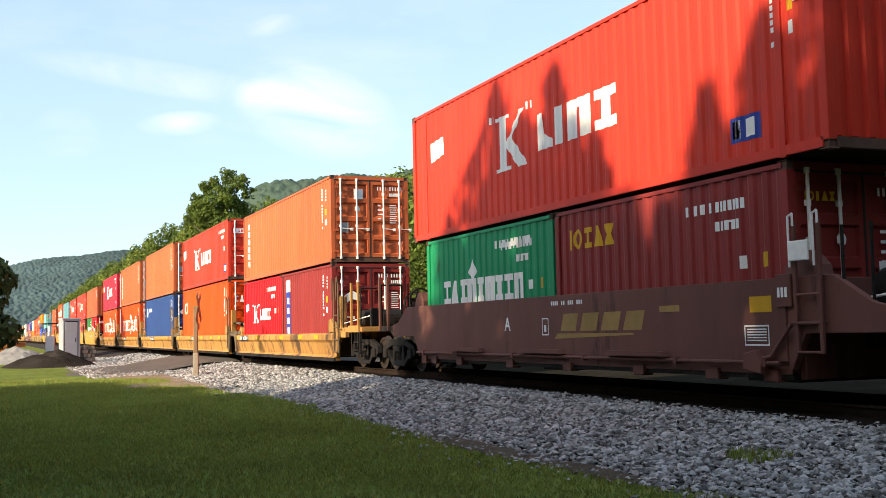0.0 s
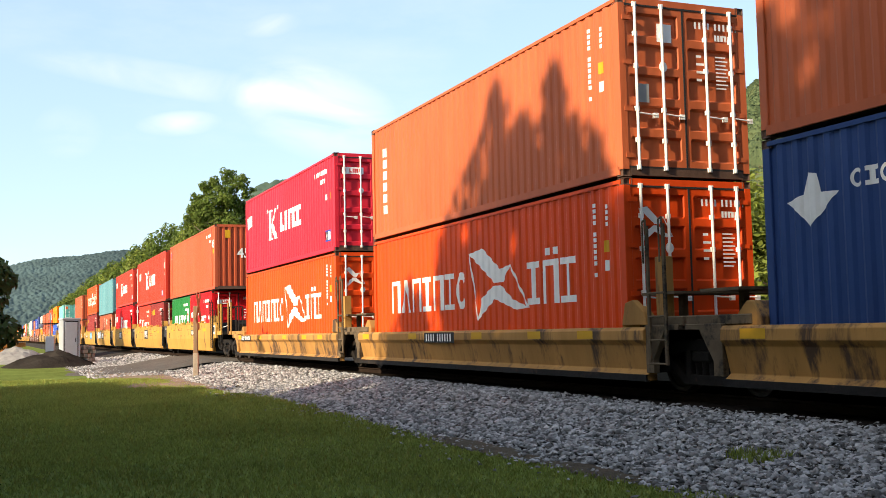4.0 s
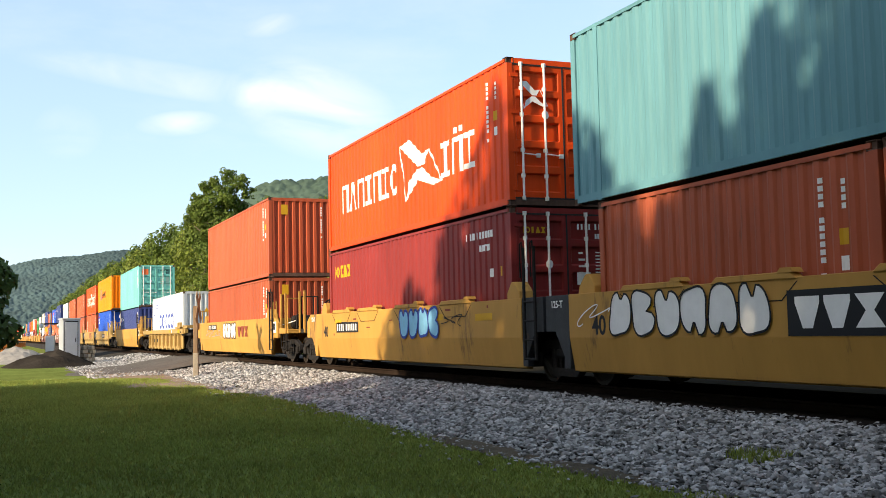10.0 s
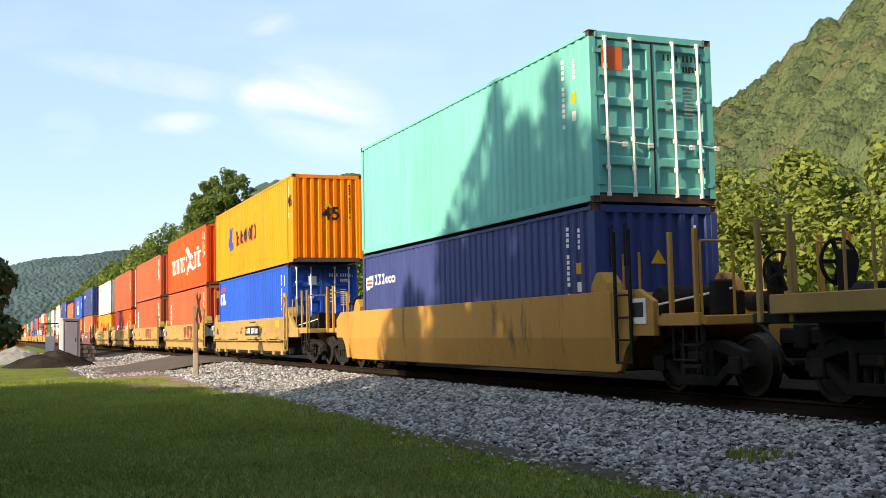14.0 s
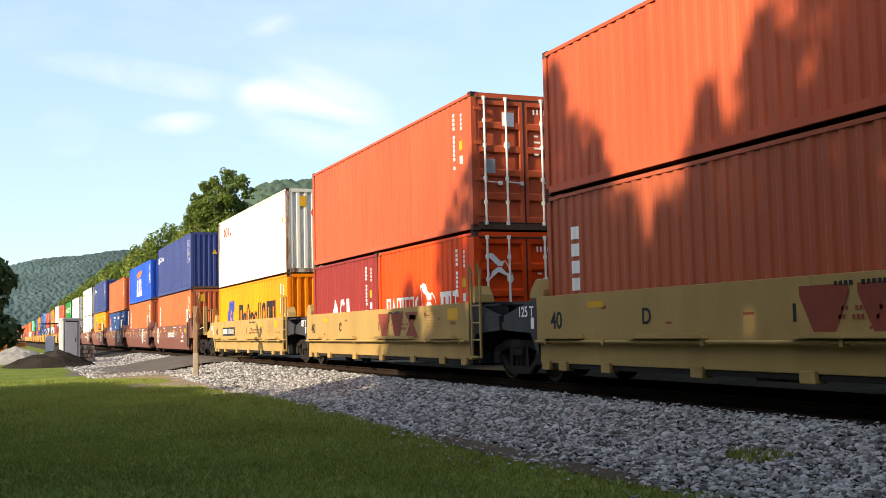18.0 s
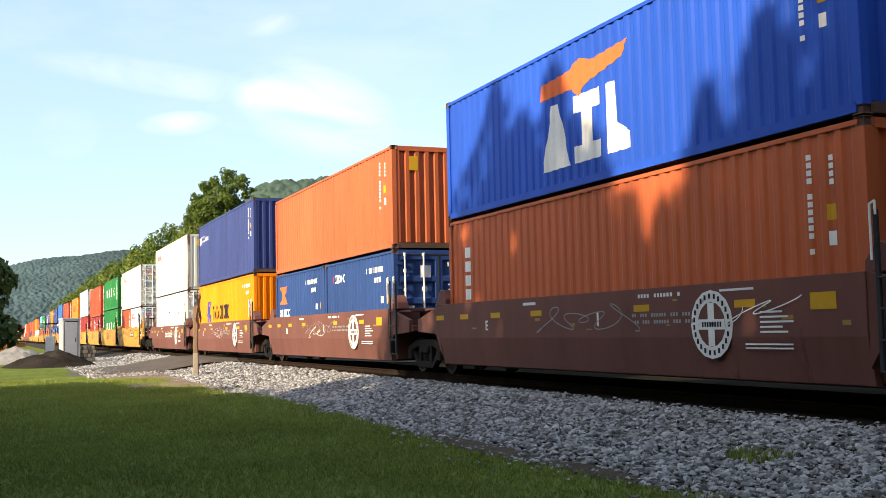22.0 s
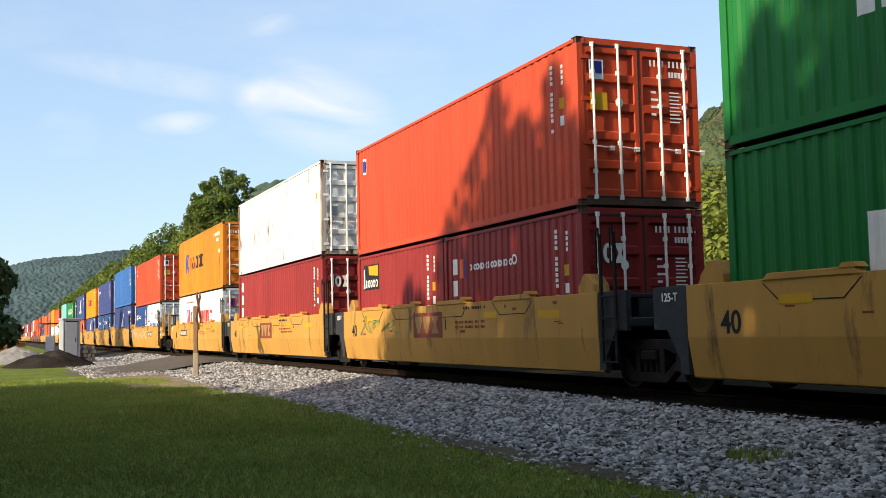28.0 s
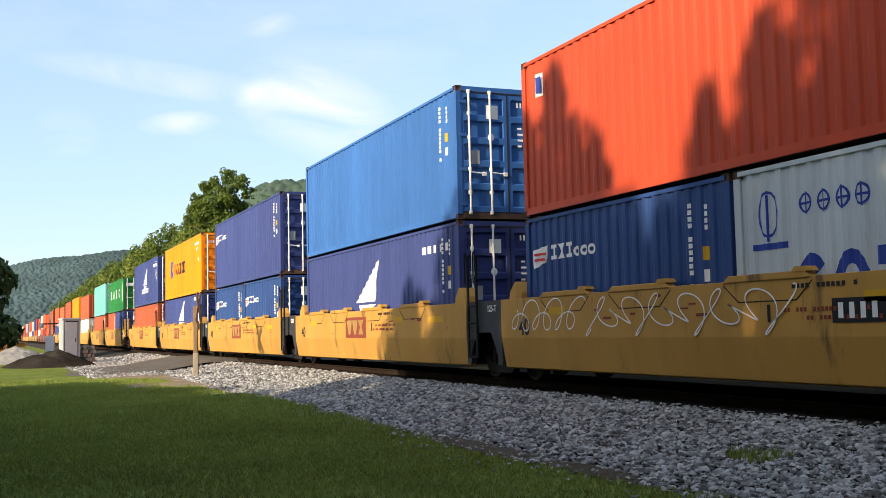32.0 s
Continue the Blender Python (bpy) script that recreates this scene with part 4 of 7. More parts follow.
def scatter(name, pts, sizes, mat, seed, flat=0.7, label="", category="", kind="stuff", sides=6):
    """Loose stones: small uneven lumps, each of its own shape, in one mesh."""
    rng = np.random.default_rng(seed)
    base = np.array([(1, 0, 0), (-1, 0, 0), (0, 1, 0), (0, -1, 0), (0, 0, 1), (0, 0, -1), (0.6, 0.6, 0.6), (-0.6, 0.6, 0.5), (0.6, -0.6, 0.5), (-0.6, -0.6, 0.6)], float)
    tri = [(0, 2, 6), (2, 4, 6), (4, 0, 6), (2, 1, 7), (1, 4, 7), (4, 2, 7), (3, 0, 8), (0, 4, 8), (4, 3, 8), (1, 3, 9), (3, 4, 9), (4, 1, 9)]
    n = len(pts)
    v = base[None] * (1 + rng.uniform(-0.38, 0.38, (n, len(base), 3)))
    v *= rng.uniform(0.6, 1.3, (n, 1, 3)) * sizes[:, None, None]
    v[..., 2] *= flat
    a = rng.uniform(0, 6.283, n)
    c, s = np.cos(a)[:, None], np.sin(a)[:, None]
    b = rng.uniform(-0.7, 0.7, n)
    cb, sb = np.cos(b)[:, None], np.sin(b)[:, None]
    x, y, z = v[..., 0], v[..., 1], v[..., 2]
    x, z = x * cb - z * sb, x * sb + z * cb
    v = np.stack([x * c - y * s, x * s + y * c, z], -1) + pts[:, None, :]
    f = (np.array(tri)[None] + (np.arange(n) * len(base))[:, None, None]).reshape(-1, 3)
    me = bpy.data.meshes.new(name)
    me.vertices.add(n * len(base))
    me.vertices.foreach_set("co", v.reshape(-1))
    me.loops.add(len(f) * 3)
    me.loops.foreach_set("vertex_index", f.reshape(-1).astype(np.int32))
    me.polygons.add(len(f))
    me.polygons.foreach_set("loop_start", np.arange(0, len(f) * 3, 3, dtype=np.int32))
    me.polygons.foreach_set("loop_total", np.full(len(f), 3, dtype=np.int32))
    me.update(calc_edges=True)
    me.materials.append(None)
    ob = part(name, me, mat, None)
    return tagged(ob, label, category, kind=kind)


def bank_z(dy):
    return np.interp(dy, [b[0] for b in BANK], [b[1] for b in BANK])


rng = np.random.default_rng(5)
zones = [(-16, -5, 18500, 0.033), (-30, -16, 15000, 0.040), (-46, -30, 7000, 0.052), (-75, -46, 3000, 0.065)]
px, py, ps = [], [], []
for a, b, n, size in zones:
    px.append(rng.uniform(a, b, n))
    py.append(rng.uniform(-4.45, -1.35, n) + rng.normal(0, 0.12, n) * 0.6)
    ps.append(size * rng.uniform(0.6, 1.5, n))
px, py, ps = map(np.concatenate, (px, py, ps))
keep = ~((px < -44.5) & (px > -56.5))
px, py, ps = px[keep], py[keep], ps[keep]
scatter("ballast_stones", np.stack([px, TRACK_Y + py, bank_z(py) + ps * rng.uniform(0.0, 0.55, len(ps))], -1), ps, STONE, 3, label="loose grey crushed stones of the ballast bank", category="ballast")
n = 2600
fx, fy = rng.uniform(-40, -5, n), TRACK_Y + rng.uniform(-0.6, 0.6, n)
scatter("crib_stones", np.stack([fx, fy, np.full(n, -0.13)], -1), rng.uniform(0.03, 0.05, n), SHADE_FINES, 4, label="dark stones between the ties, coloured for the train's shade", category="ballast")
n = 520
edge = np.abs(rng.normal(0, 0.45, n))
ex = rng.uniform(-40, -5, n)
scatter("stray_stones", np.stack([ex, TRACK_Y - 4.3 - edge, np.full(n, GROUND + 0.02)], -1), rng.uniform(0.015, 0.035, n), STONE, 6, label="stray ballast stones at the edge of the lawn", category="ballast")

# dark sheets laid where the train's shade falls, under and beyond the rails
shade_bed = part("oily_track_bed", extrude_x("oily_track_bed", ((-1.75, -0.19), (-1.45, -0.135), (1.45, -0.135), (4.5, -0.44), (4.5, -0.6), (-1.75, -0.3)), -1200.0, 160.0), SHADE_FINES, None, m=pose(0, TRACK_Y, 0))
tagged(shade_bed, "ballast under the rails, coloured near black for the train's shade", "ballast", kind="structure")
far_verge = part("cinder_verge", extrude_x("cinder_verge", ((4.2, -0.53), (5.0, -0.46), (9.5, -0.40), (13.0, -0.53), (13.0, -0.7), (4.2, -0.7)), -1200.0, 160.0), SHADE_VERGE, None, m=pose(0, TRACK_Y, 0))
tagged(far_verge, "verge beyond the track, coloured dark for the train's shade", "verge", kind="structure")

n = 5200
gx, gy = rng.uniform(-80, -42, n), rng.uniform(3.2, 8.6, n)
k = ~((np.abs(gx + 51) < 5.4) & (gy > 6.5))
scatter("crossing_gravel", np.stack([gx, gy, GROUND + 0.02 + 0.1 * smooth(3.5, 7.0, gy)], -1)[k], rng.uniform(0.03, 0.08, n)[k], STONE, 8, label="loose gravel strewn about the crossing", category="gravel")

# rails and ties
track = thing("track", "single railway track on dark wooden ties", "railway track", pose(0, TRACK_Y, 0), kind="structure")
RAILSHAPE = ((-0.035, 0.0), (-0.037, -0.03), (-0.012, -0.045), (-0.010, -0.13), (-0.07, -0.15), (-0.07, -0.165), (0.07, -0.165), (0.07, -0.15), (0.010, -0.13), (0.012, -0.045), (0.037, -0.03), (0.035, 0.0))
for y in (-0.753, 0.753):
    part("rail", extrude_x("rail", RAILSHAPE, -1200.0, 160.0), RAIL, track, m=pose(0, y, 0))
tie_mesh = boxes("tie", (-0.115, -1.3, -0.33, 0.115, 1.3, -0.16), bevel=0.012)
plate_mesh = boxes("tie_plate", (-0.09, -0.86, -0.168, 0.09, -0.64, -0.148), (-0.09, 0.64, -0.168, 0.09, 0.86, -0.148))
for i in range(150):
    x = 12 - 0.55 * i
    if -57 < x < -44:
        continue
    t = part("tie", tie_mesh, TIE, track, m=pose(x, random.uniform(-0.04, 0.04), random.uniform(-0.01, 0.012), 0, 0, random.uniform(-1, 1)))
    if x > -28:
        part("tie_plate", plate_mesh, RAIL, t)

# grade crossing
def road_sheet(key, profile, x0, x1):
    """A road surface that follows a profile (y, z), cut fine across and along, with a thin edge."""
    ys = np.concatenate([np.linspace(profile[i][0], profile[i + 1][0], 9)[:-1] for i in range(len(profile) - 1)] + [[profile[-1][0]]])
    zs = np.interp(ys, [p[0] for p in profile], [p[1] for p in profile])
    xs = np.linspace(x0, x1, 22)
    verts = []
    for i, x in enumerate(xs):
        for y, z in zip(ys, zs):
            rim = 0.12 if i in (0, 21) else 0.0
            verts.append((x + 0.25 * noise.noise(Vector((y * 0.4, x, 0))), y, z - rim + 0.015 * noise.noise(Vector((x * 0.8, y * 0.8, 3.0)))))
    n = len(ys)
    faces = [(i * n + j, (i + 1) * n + j, (i + 1) * n + j + 1, i * n + j + 1) for i in range(21) for j in range(n - 1)]
    return finish(key, verts, faces, smooth=True)


road = part("crossing_road", road_sheet("crossing_road", ((-8.2, -0.60), (-6.6, -0.53), (-4.6, -0.40), (-2.2, -0.02), (-0.85, -0.012)), -56.0, -45.5), ASPHALT, None, m=pose(0, TRACK_Y, 0))
tagged(road, "worn pale gravelled road crossing the track", "road", kind="structure")
road2 = part("crossing_road", road_sheet("crossing_road_far", ((0.85, -0.012), (2.2, -0.02), (6.0, -0.28), (60.0, -0.42)), -56.0, -45.5), ASPHALT, None, m=pose(0, TRACK_Y, 0))
tagged(road2, "worn pale gravelled road beyond the track", "road", kind="structure")
pads = part("crossing_deck", boxes("crossing_deck", (-5.2, -0.66, -0.3, 5.2, 0.66, -0.16)), WOOD, track, m=pose(-51, 0, 0))
for y in (-0.62, -0.31, 0.0, 0.31):
    part("plank", boxes("crossing_plank", (-5.2, 0.02, -0.15, 5.2, 0.29, -0.01), bevel=0.01), WOOD, pads, m=pose(0, y, 0))
gravel_apron = part("gravel_apron", extrude_x("gravel_apron", ((-6.6, -0.56), (-5.8, -0.50), (-4.4, -0.44), (-4.0, -0.5), (-4.0, -0.6), (-6.6, -0.6)), -120.0, -56.2, bevel=0.02), GRAVEL, None, m=pose(0, TRACK_Y, 0))
tagged(gravel_apron, "pale gravel apron beside the track", "gravel", kind="structure")
def patch(key, length, width, height, seed):
    """A flat lumpy patch with a ragged edge."""
    def make():
        xs, ys = np.linspace(-1, 1, 60), np.linspace(-1, 1, 24)
        verts = []
        for x in xs:
            for y in ys:
                r = math.hypot(x, y) + 0.28 * noise.noise(Vector((x * 5 + seed, y * 3, seed)))
                verts.append((x * length / 2, y * width / 2, max(-0.08, (1 - r ** 2)) * height + 0.02 * noise.noise(Vector((x * 20, y * 9, seed)))))
        n = len(ys)
        faces = [(i * n + j, (i + 1) * n + j, (i + 1) * n + j + 1, i * n + j + 1) for i in range(len(xs) - 1) for j in range(n - 1)]
        return finish(key, verts, faces, smooth=True)
    return cached((key, seed), make)


verge = part("dirt_verge", patch("dirt_verge", 34.0, 4.6, 0.10, 3.0), DIRT, None, m=pose(-46.0, TRACK_Y - 5.1, GROUND - 0.03))
tagged(verge, "bare brown dirt between lawn and ballast", "dirt", kind="structure")
for i, (x, y, l, w) in enumerate([(-13.2, 5.92, 4.4, 0.5), (-10.2, 5.95, 2.8, 0.55), (-8.4, 6.4, 2.4, 0.6), (-20.5, 6.1, 5.0, 0.4), (-33.5, 6.3, 13.0, 1.7)]):
    strip = part("dirt_patch", patch("dirt_patch", l, w, 0.06, 7.0 + i), EDGE_SOIL if i < 4 else DIRT, None, m=pose(x, y, GROUND - 0.02))
    tagged(strip, "bare dirt patch at the lawn's edge", "dirt", kind="structure")


def blades(name, x0, x1, y0, y1, n, h, seed, mat=BLADE, label="", test=None, lift=0.0):
    """Short grass as single bent blades in one mesh."""
    rng = np.random.default_rng(seed)
    x, y = rng.uniform(x0, x1, n), rng.uniform(y0, y1, n)
    if test is not None:
        k = test(x, y)
        x, y = x[k], y[k]
    n = len(x)
    a, hh = rng.uniform(0, 6.283, n), h * rng.uniform(0.5, 1.3, n)
    w = 0.009 + 0.0006 * np.hypot(x, y)
    dx, dy = np.cos(a) * w, np.sin(a) * w
    lean = rng.normal(0, 0.35, (n, 2)) * hh[:, None]
    zg = lift + GROUND - 0.01 + 0.05 * (np.sin(x * 0.9 + 1.3) * np.cos(y * 0.8) + 0.6 * np.sin(x * 0.31 + y * 0.4)) * smooth(0, 1, 1 - np.abs(x) / 90) * smooth(0, 1, 1 - np.abs(y) / 40)
    v = np.zeros((n, 3, 3))
    v[:, 0] = np.stack([x - dx, y - dy, zg], -1)
    v[:, 1] = np.stack([x + dx, y + dy, zg], -1)
    v[:, 2] = np.stack([x + lean[:, 0], y + lean[:, 1], zg + hh], -1)
    me = bpy.data.meshes.new(name)
    me.vertices.add(n * 3)
    me.vertices.foreach_set("co", v.reshape(-1))
    me.loops.add(n * 3)
    me.loops.foreach_set("vertex_index", np.arange(n * 3, dtype=np.int32))
    me.polygons.add(n)
    me.polygons.foreach_set("loop_start", np.arange(0, n * 3, 3, dtype=np.int32))
    me.polygons.foreach_set("loop_total", np.full(n, 3, dtype=np.int32))
    me.update(calc_edges=True)
    me.materials.append(None)
    ob = part(name, me, mat, None)
    return tagged(ob, label, "grass", kind="stuff")


def lawn_edge(x, y):
    return y < 6.0 - 0.55 * smooth(-27, -33, x) + 0.16 * np.sin(x * 0.7) + 0.13 * np.sin(x * 2.3 + 1) + 0.1 * np.sin(x * 5.1)


blades("lawn_grass", -18, -3, -1.5, 6.5, 92000, 0.05, 11, label="short mown green lawn grass", test=lawn_edge)
blades("lawn_grass", -42, -18, -1.5, 6.6, 80000, 0.07, 12, label="short mown green lawn grass", test=lawn_edge)
blades("weed_tuft", -9.35, -8.65, 6.9, 7.35, 420, 0.14, 13, lift=0.16, label="green weed tuft growing in the ballast")


# ---- trees ----
def leaf_mass(centres, radii, per, leaf, seed, shell=0.62, tilt=0.4):
    """Leaves as small tilted quads spread through round clumps; (n, 4, 3) corner points."""
    rng = np.random.default_rng(seed)
    out = []
    for c, r in zip(centres, radii):
        k = max(6, int(per * r * r))
        d = rng.normal(size=(k, 3))
        d /= np.linalg.norm(d, axis=1)[:, None]
        p = c + d * r * (shell + (1 - shell) * rng.uniform(0, 1, (k, 1)) ** 0.5) * np.array([1, 1, 0.8])
        nrm = d + rng.normal(0, tilt, (k, 3))
        nrm[:, 2] += 0.35
        nrm /= np.linalg.norm(nrm, axis=1)[:, None]
        u = np.cross(nrm, rng.normal(size=(k, 3)))
        u /= np.linalg.norm(u, axis=1)[:, None]
        w = np.cross(nrm, u)
        s = leaf * rng.uniform(0.55, 1.35, (k, 1))
        out.append(np.stack([p - u * s, p - w * s * 0.62, p + u * s, p + w * s * 0.62], 1))
    return np.concatenate(out)


def quad_mesh(name, q):
    n = len(q)
    me = bpy.data.meshes.new(name)
    me.vertices.add(n * 4)
    me.vertices.foreach_set("co", q.reshape(-1))
    me.loops.add(n * 4)
    me.loops.foreach_set("vertex_index", np.arange(n * 4, dtype=np.int32))
    me.polygons.add(n)
    me.polygons.foreach_set("loop_start", np.arange(0, n * 4, 4, dtype=np.int32))
    me.polygons.foreach_set("loop_total", np.full(n, 4, dtype=np.int32))
    me.update(calc_edges=True)
    me.materials.append(None)
    return me


def tree_meshes(seed, height, spread, clumps, leaf, per, low=0.18, spire=False, gaps=()):
    """Trunk with limbs, and a crown of leaf clumps of uneven outline, for a tree of that height."""
    def make():
        rng = np.random.default_rng(seed)
        centres, radii, limbs = [], [], []
        lean = rng.normal(0, 0.02, 2) * height
        limbs.append(((0, 0, -0.2), (lean[0] * 0.5, lean[1] * 0.5, height * 0.45), height * 0.022, height * 0.015))
        limbs.append(((lean[0] * 0.5, lean[1] * 0.5, height * 0.45), (lean[0], lean[1], height * 0.93), height * 0.015, height * 0.003))
        for i in range(clumps):
            t = low + (1 - low) * ((i + 0.5) / clumps) ** 0.9
            wide = spread * (min(1.0, (1.0 - t) / 0.2) ** 0.9 if spire else math.sin(math.pi * min(1, (t - low * 0.6) / (1 - low * 0.6)) ** 0.8) ** 0.7)
            a = i * 2.4 + rng.uniform(-0.5, 0.5)
            d = wide * rng.uniform(0.05, 1.0) ** 0.6
            r = (0.335 if not spire else 0.26) * spread * rng.uniform(0.6, 1.15) * (0.55 if t > 0.9 else 1)
            c = np.array([d * math.cos(a) + lean[0] * t, d * math.sin(a) + lean[1] * t, t * height - r * 0.4])
            centres.append(c)
            radii.append(r)
            if i % 3 == 0:
                limbs.append(((lean[0] * t, lean[1] * t, max(0.1, c[2] - d * 0.5)), tuple(c), height * 0.007, height * 0.002))
        trunk = finish("trunk", *tube_rows(limbs))
        q = leaf_mass(centres, radii, per, leaf, seed + 1)
        for p, d, wide in gaps:
            rel = q.mean(1) - np.array(p)
            along = rel @ np.array(d)
            q = q[np.linalg.norm(rel - along[:, None] * np.array(d), axis=1) > wide]
        return trunk, quad_mesh("crown", q)
    return cached(("tree", seed, height, spread, clumps, leaf, per, spire), make)


def tree(name, m, seed, height, spread, clumps, leaf, per, mat, label, group="", spire=False, low=0.18, gaps=()):
    ob = thing(name, label, "tree", m, group)
    trunk, crown = tree_meshes(seed, height, spread, clumps, leaf, per, low, spire, gaps)
    part("trunk", trunk, BARK, ob)
    part("crown", crown, mat, ob)
    return ob


LEAF_BROAD = material("broad_yellow_green_leaves", (0.165, 0.20, 0.036), rough=0.6, vary=0.25, grain=0.6, bump=0.0, random_tint=0.25, translucent=0.25)


def lobed_tree(m, lobes, seed):
    """A tall tree whose crown is a heap of separate leafy lobes: offset across the valley, height and radius of each."""
    rng = np.random.default_rng(seed)
    ob = thing("broadleaf_tree", "tall leafy tree standing above the wood", "tree", m, "trees beyond the track")
    limbs = [((0, 0, -0.2), (0, 0, 9.0), 0.42, 0.3), ((0, 0, 9.0), (0.4, 0, 19.0), 0.3, 0.06)]
    centres, radii = [], []
    for off, z, r in lobes:
        side = rng.uniform(-1.6, 1.6)
        limbs.append(((0, 0, max(3.0, z - 4)), (off, side, z), 0.12, 0.03))
        for k in range(int(14 + 8 * r)):
            d = rng.normal(size=3)
            d *= rng.uniform(0.35, 1.0) / np.linalg.norm(d)
            centres.append(np.array([off, side, z]) + d * r)
            radii.append(r * rng.uniform(0.25, 0.5))
    part("trunk", finish("trunk", *tube_rows(limbs)), BARK, ob)
    part("crown", quad_mesh("crown", leaf_mass(centres, radii, 150, 0.17, seed + 1)), LEAF, ob)


def row_of_trees():
    """The wood beyond the track."""
    rng = random.Random(8)
    spec = [  # x, y, height, spread
        (-126, 25, 15.5, 5.0), (-141, 30, 17, 6.5), (-108, 26, 15.5, 4.6), (-120, 29, 15, 5), (-98, 33, 14.8, 5.4), (-90, 27, 13.6, 5), (-82, 29, 14.2, 5.6), (-74, 27, 13.4, 5.3), (-67, 28, 13.4, 5.2), (-60, 29, 12.4, 5.2), (-54, 27, 11.0, 4.8),
        (-48.5, 29, 9.2, 4.2), (-45.6, 27.5, 10.3, 3.4), (-43.4, 26.5, 9.6, 3.0), (-44, 26, 8.7, 3.8), (-39, 28, 7.6, 4.2), (-34.0, 26, 7.7, 4.0), (-29, 25, 7.6, 3.8), (-24.5, 26, 7.8, 3.9), (-20, 25, 7.0, 4), (-13, 27, 8, 4.5),
        (-155, 27, 20.5, 6), (-172, 28, 20.5, 6.5), (-192, 28, 21, 7), (-214, 28, 20.5, 7), (-238, 28, 21, 7), (-262, 28, 20.5, 8), (-290, 28, 21, 8), (-320, 28, 20.5, 8), (-352, 28, 21, 8), (-390, 28, 20, 9), (-430, 28, 20, 9), (-480, 28, 19, 9)]
    spec += [(-168 + 8 * i + rng.uniform(-3, 3), rng.uniform(37, 46), rng.uniform(9.5, 12.5), rng.uniform(4.5, 6)) for i in range(14)]
    # past the right edge of view: trees added to block sky light
    spec += [(-4 + 6 * i, rng.uniform(22, 27), rng.uniform(16, 19), 6) for i in range(12)]
    for i, (x, y, h, s) in enumerate(spec):
        k = i % 5
        mat = (LEAF, LEAF_OLIVE, LEAF, LEAF, LEAF_OLIVE)[k]
        hh, ss = (9.0, 4.0) if h < 11.2 else ((12.5, 4.8) if h < 16.5 else (20.0, 6.5))
        leaf, per, cl = (0.13, 140, 52) if hh < 10 else ((0.165, 84, 58) if hh < 15 else (0.26, 48, 70))
        if 23 < -x < 35:
            leaf, per, cl, mat = 0.14, 170, 46, LEAF_BROAD
        m = pose(x, y, GROUND - 0.1, 0, 0, rng.uniform(0, 360)) @ Matrix.Diagonal((s / ss, s / ss, h / hh, 1))
        tree("broadleaf_tree", m, 20 + k, hh, ss, cl, leaf, per, mat, "leafy green broadleaf tree in the wood beyond the track", "trees beyond the track", low=0.05)
    # undergrowth along the wood's edge
    for i in range(30):
        x = -125 + 4.0 * i + rng.uniform(-1, 1)
        m = pose(x, 21.5 + rng.uniform(-1, 1.5), GROUND - 0.3, 0, 0, rng.uniform(0, 360)) @ Matrix.Diagonal((1, 1, rng.uniform(0.8, 1.35), 1))
        tree("bush", m, 40 + i % 3, 3.4, 2.4, 18, 0.15, 80, LEAF if i % 3 else LEAF_OLIVE, "leafy green bush at the edge of the wood", "bushes beyond the track", low=0.02)


row_of_trees()
lobed_tree(pose(-129.6, 25.0, GROUND, 0, 0, 67.6), [(0.7, 20.4, 1.2), (-1.5, 19.2, 1.4), (2.3, 19.5, 1.2), (-3.2, 17.8, 1.0), (0.0, 18.1, 1.8), (3.2, 18.3, 0.9), (-2.4, 16.1, 1.7), (1.5, 16.3, 1.9), (-4.4, 15.4, 0.8), (-3.9, 16.8, 0.8), (-0.3, 14.7, 2.1), (-3.0, 13.4, 1.9), (2.6, 13.6, 2.0), (0.2, 11.5, 2.4)], 33)
# the shade on these two is put into their leaf colour
dark_tree = tree("broadleaf_tree", pose(-86, -3.4, GROUND), 61, 9.8, 4.4, 90, 0.32, 110, LEAF_DARK, "leafy tree beside the road, leaves coloured dark for shade", low=0.04)
tree("broadleaf_tree", pose(-100, -7.0, GROUND), 62, 11, 4.2, 44, 0.22, 55, LEAF_DARK, "leafy tree beside the road, leaves coloured dark for shade", low=0.04)


# chinks in the crowns: where their sun falls on the train (x, z), and how wide
LIGHT_GAPS = [(-13.86, 2.55, 0.24), (-13.84, 2.85, 0.30), (-13.86, 3.2, 0.38), (-18.4, 2.55, 0.20), (-18.2, 2.2, 0.14), (-17.3, 2.45, 0.14), (-18.7, 0.9, 0.18), (-16.9, 1.0, 0.14), (-20.1, 1.5, 0.22), (-22.3, 1.1, 0.22), (-11.3, 0.97, 0.2), (-9.3, 1.85, 0.2)]


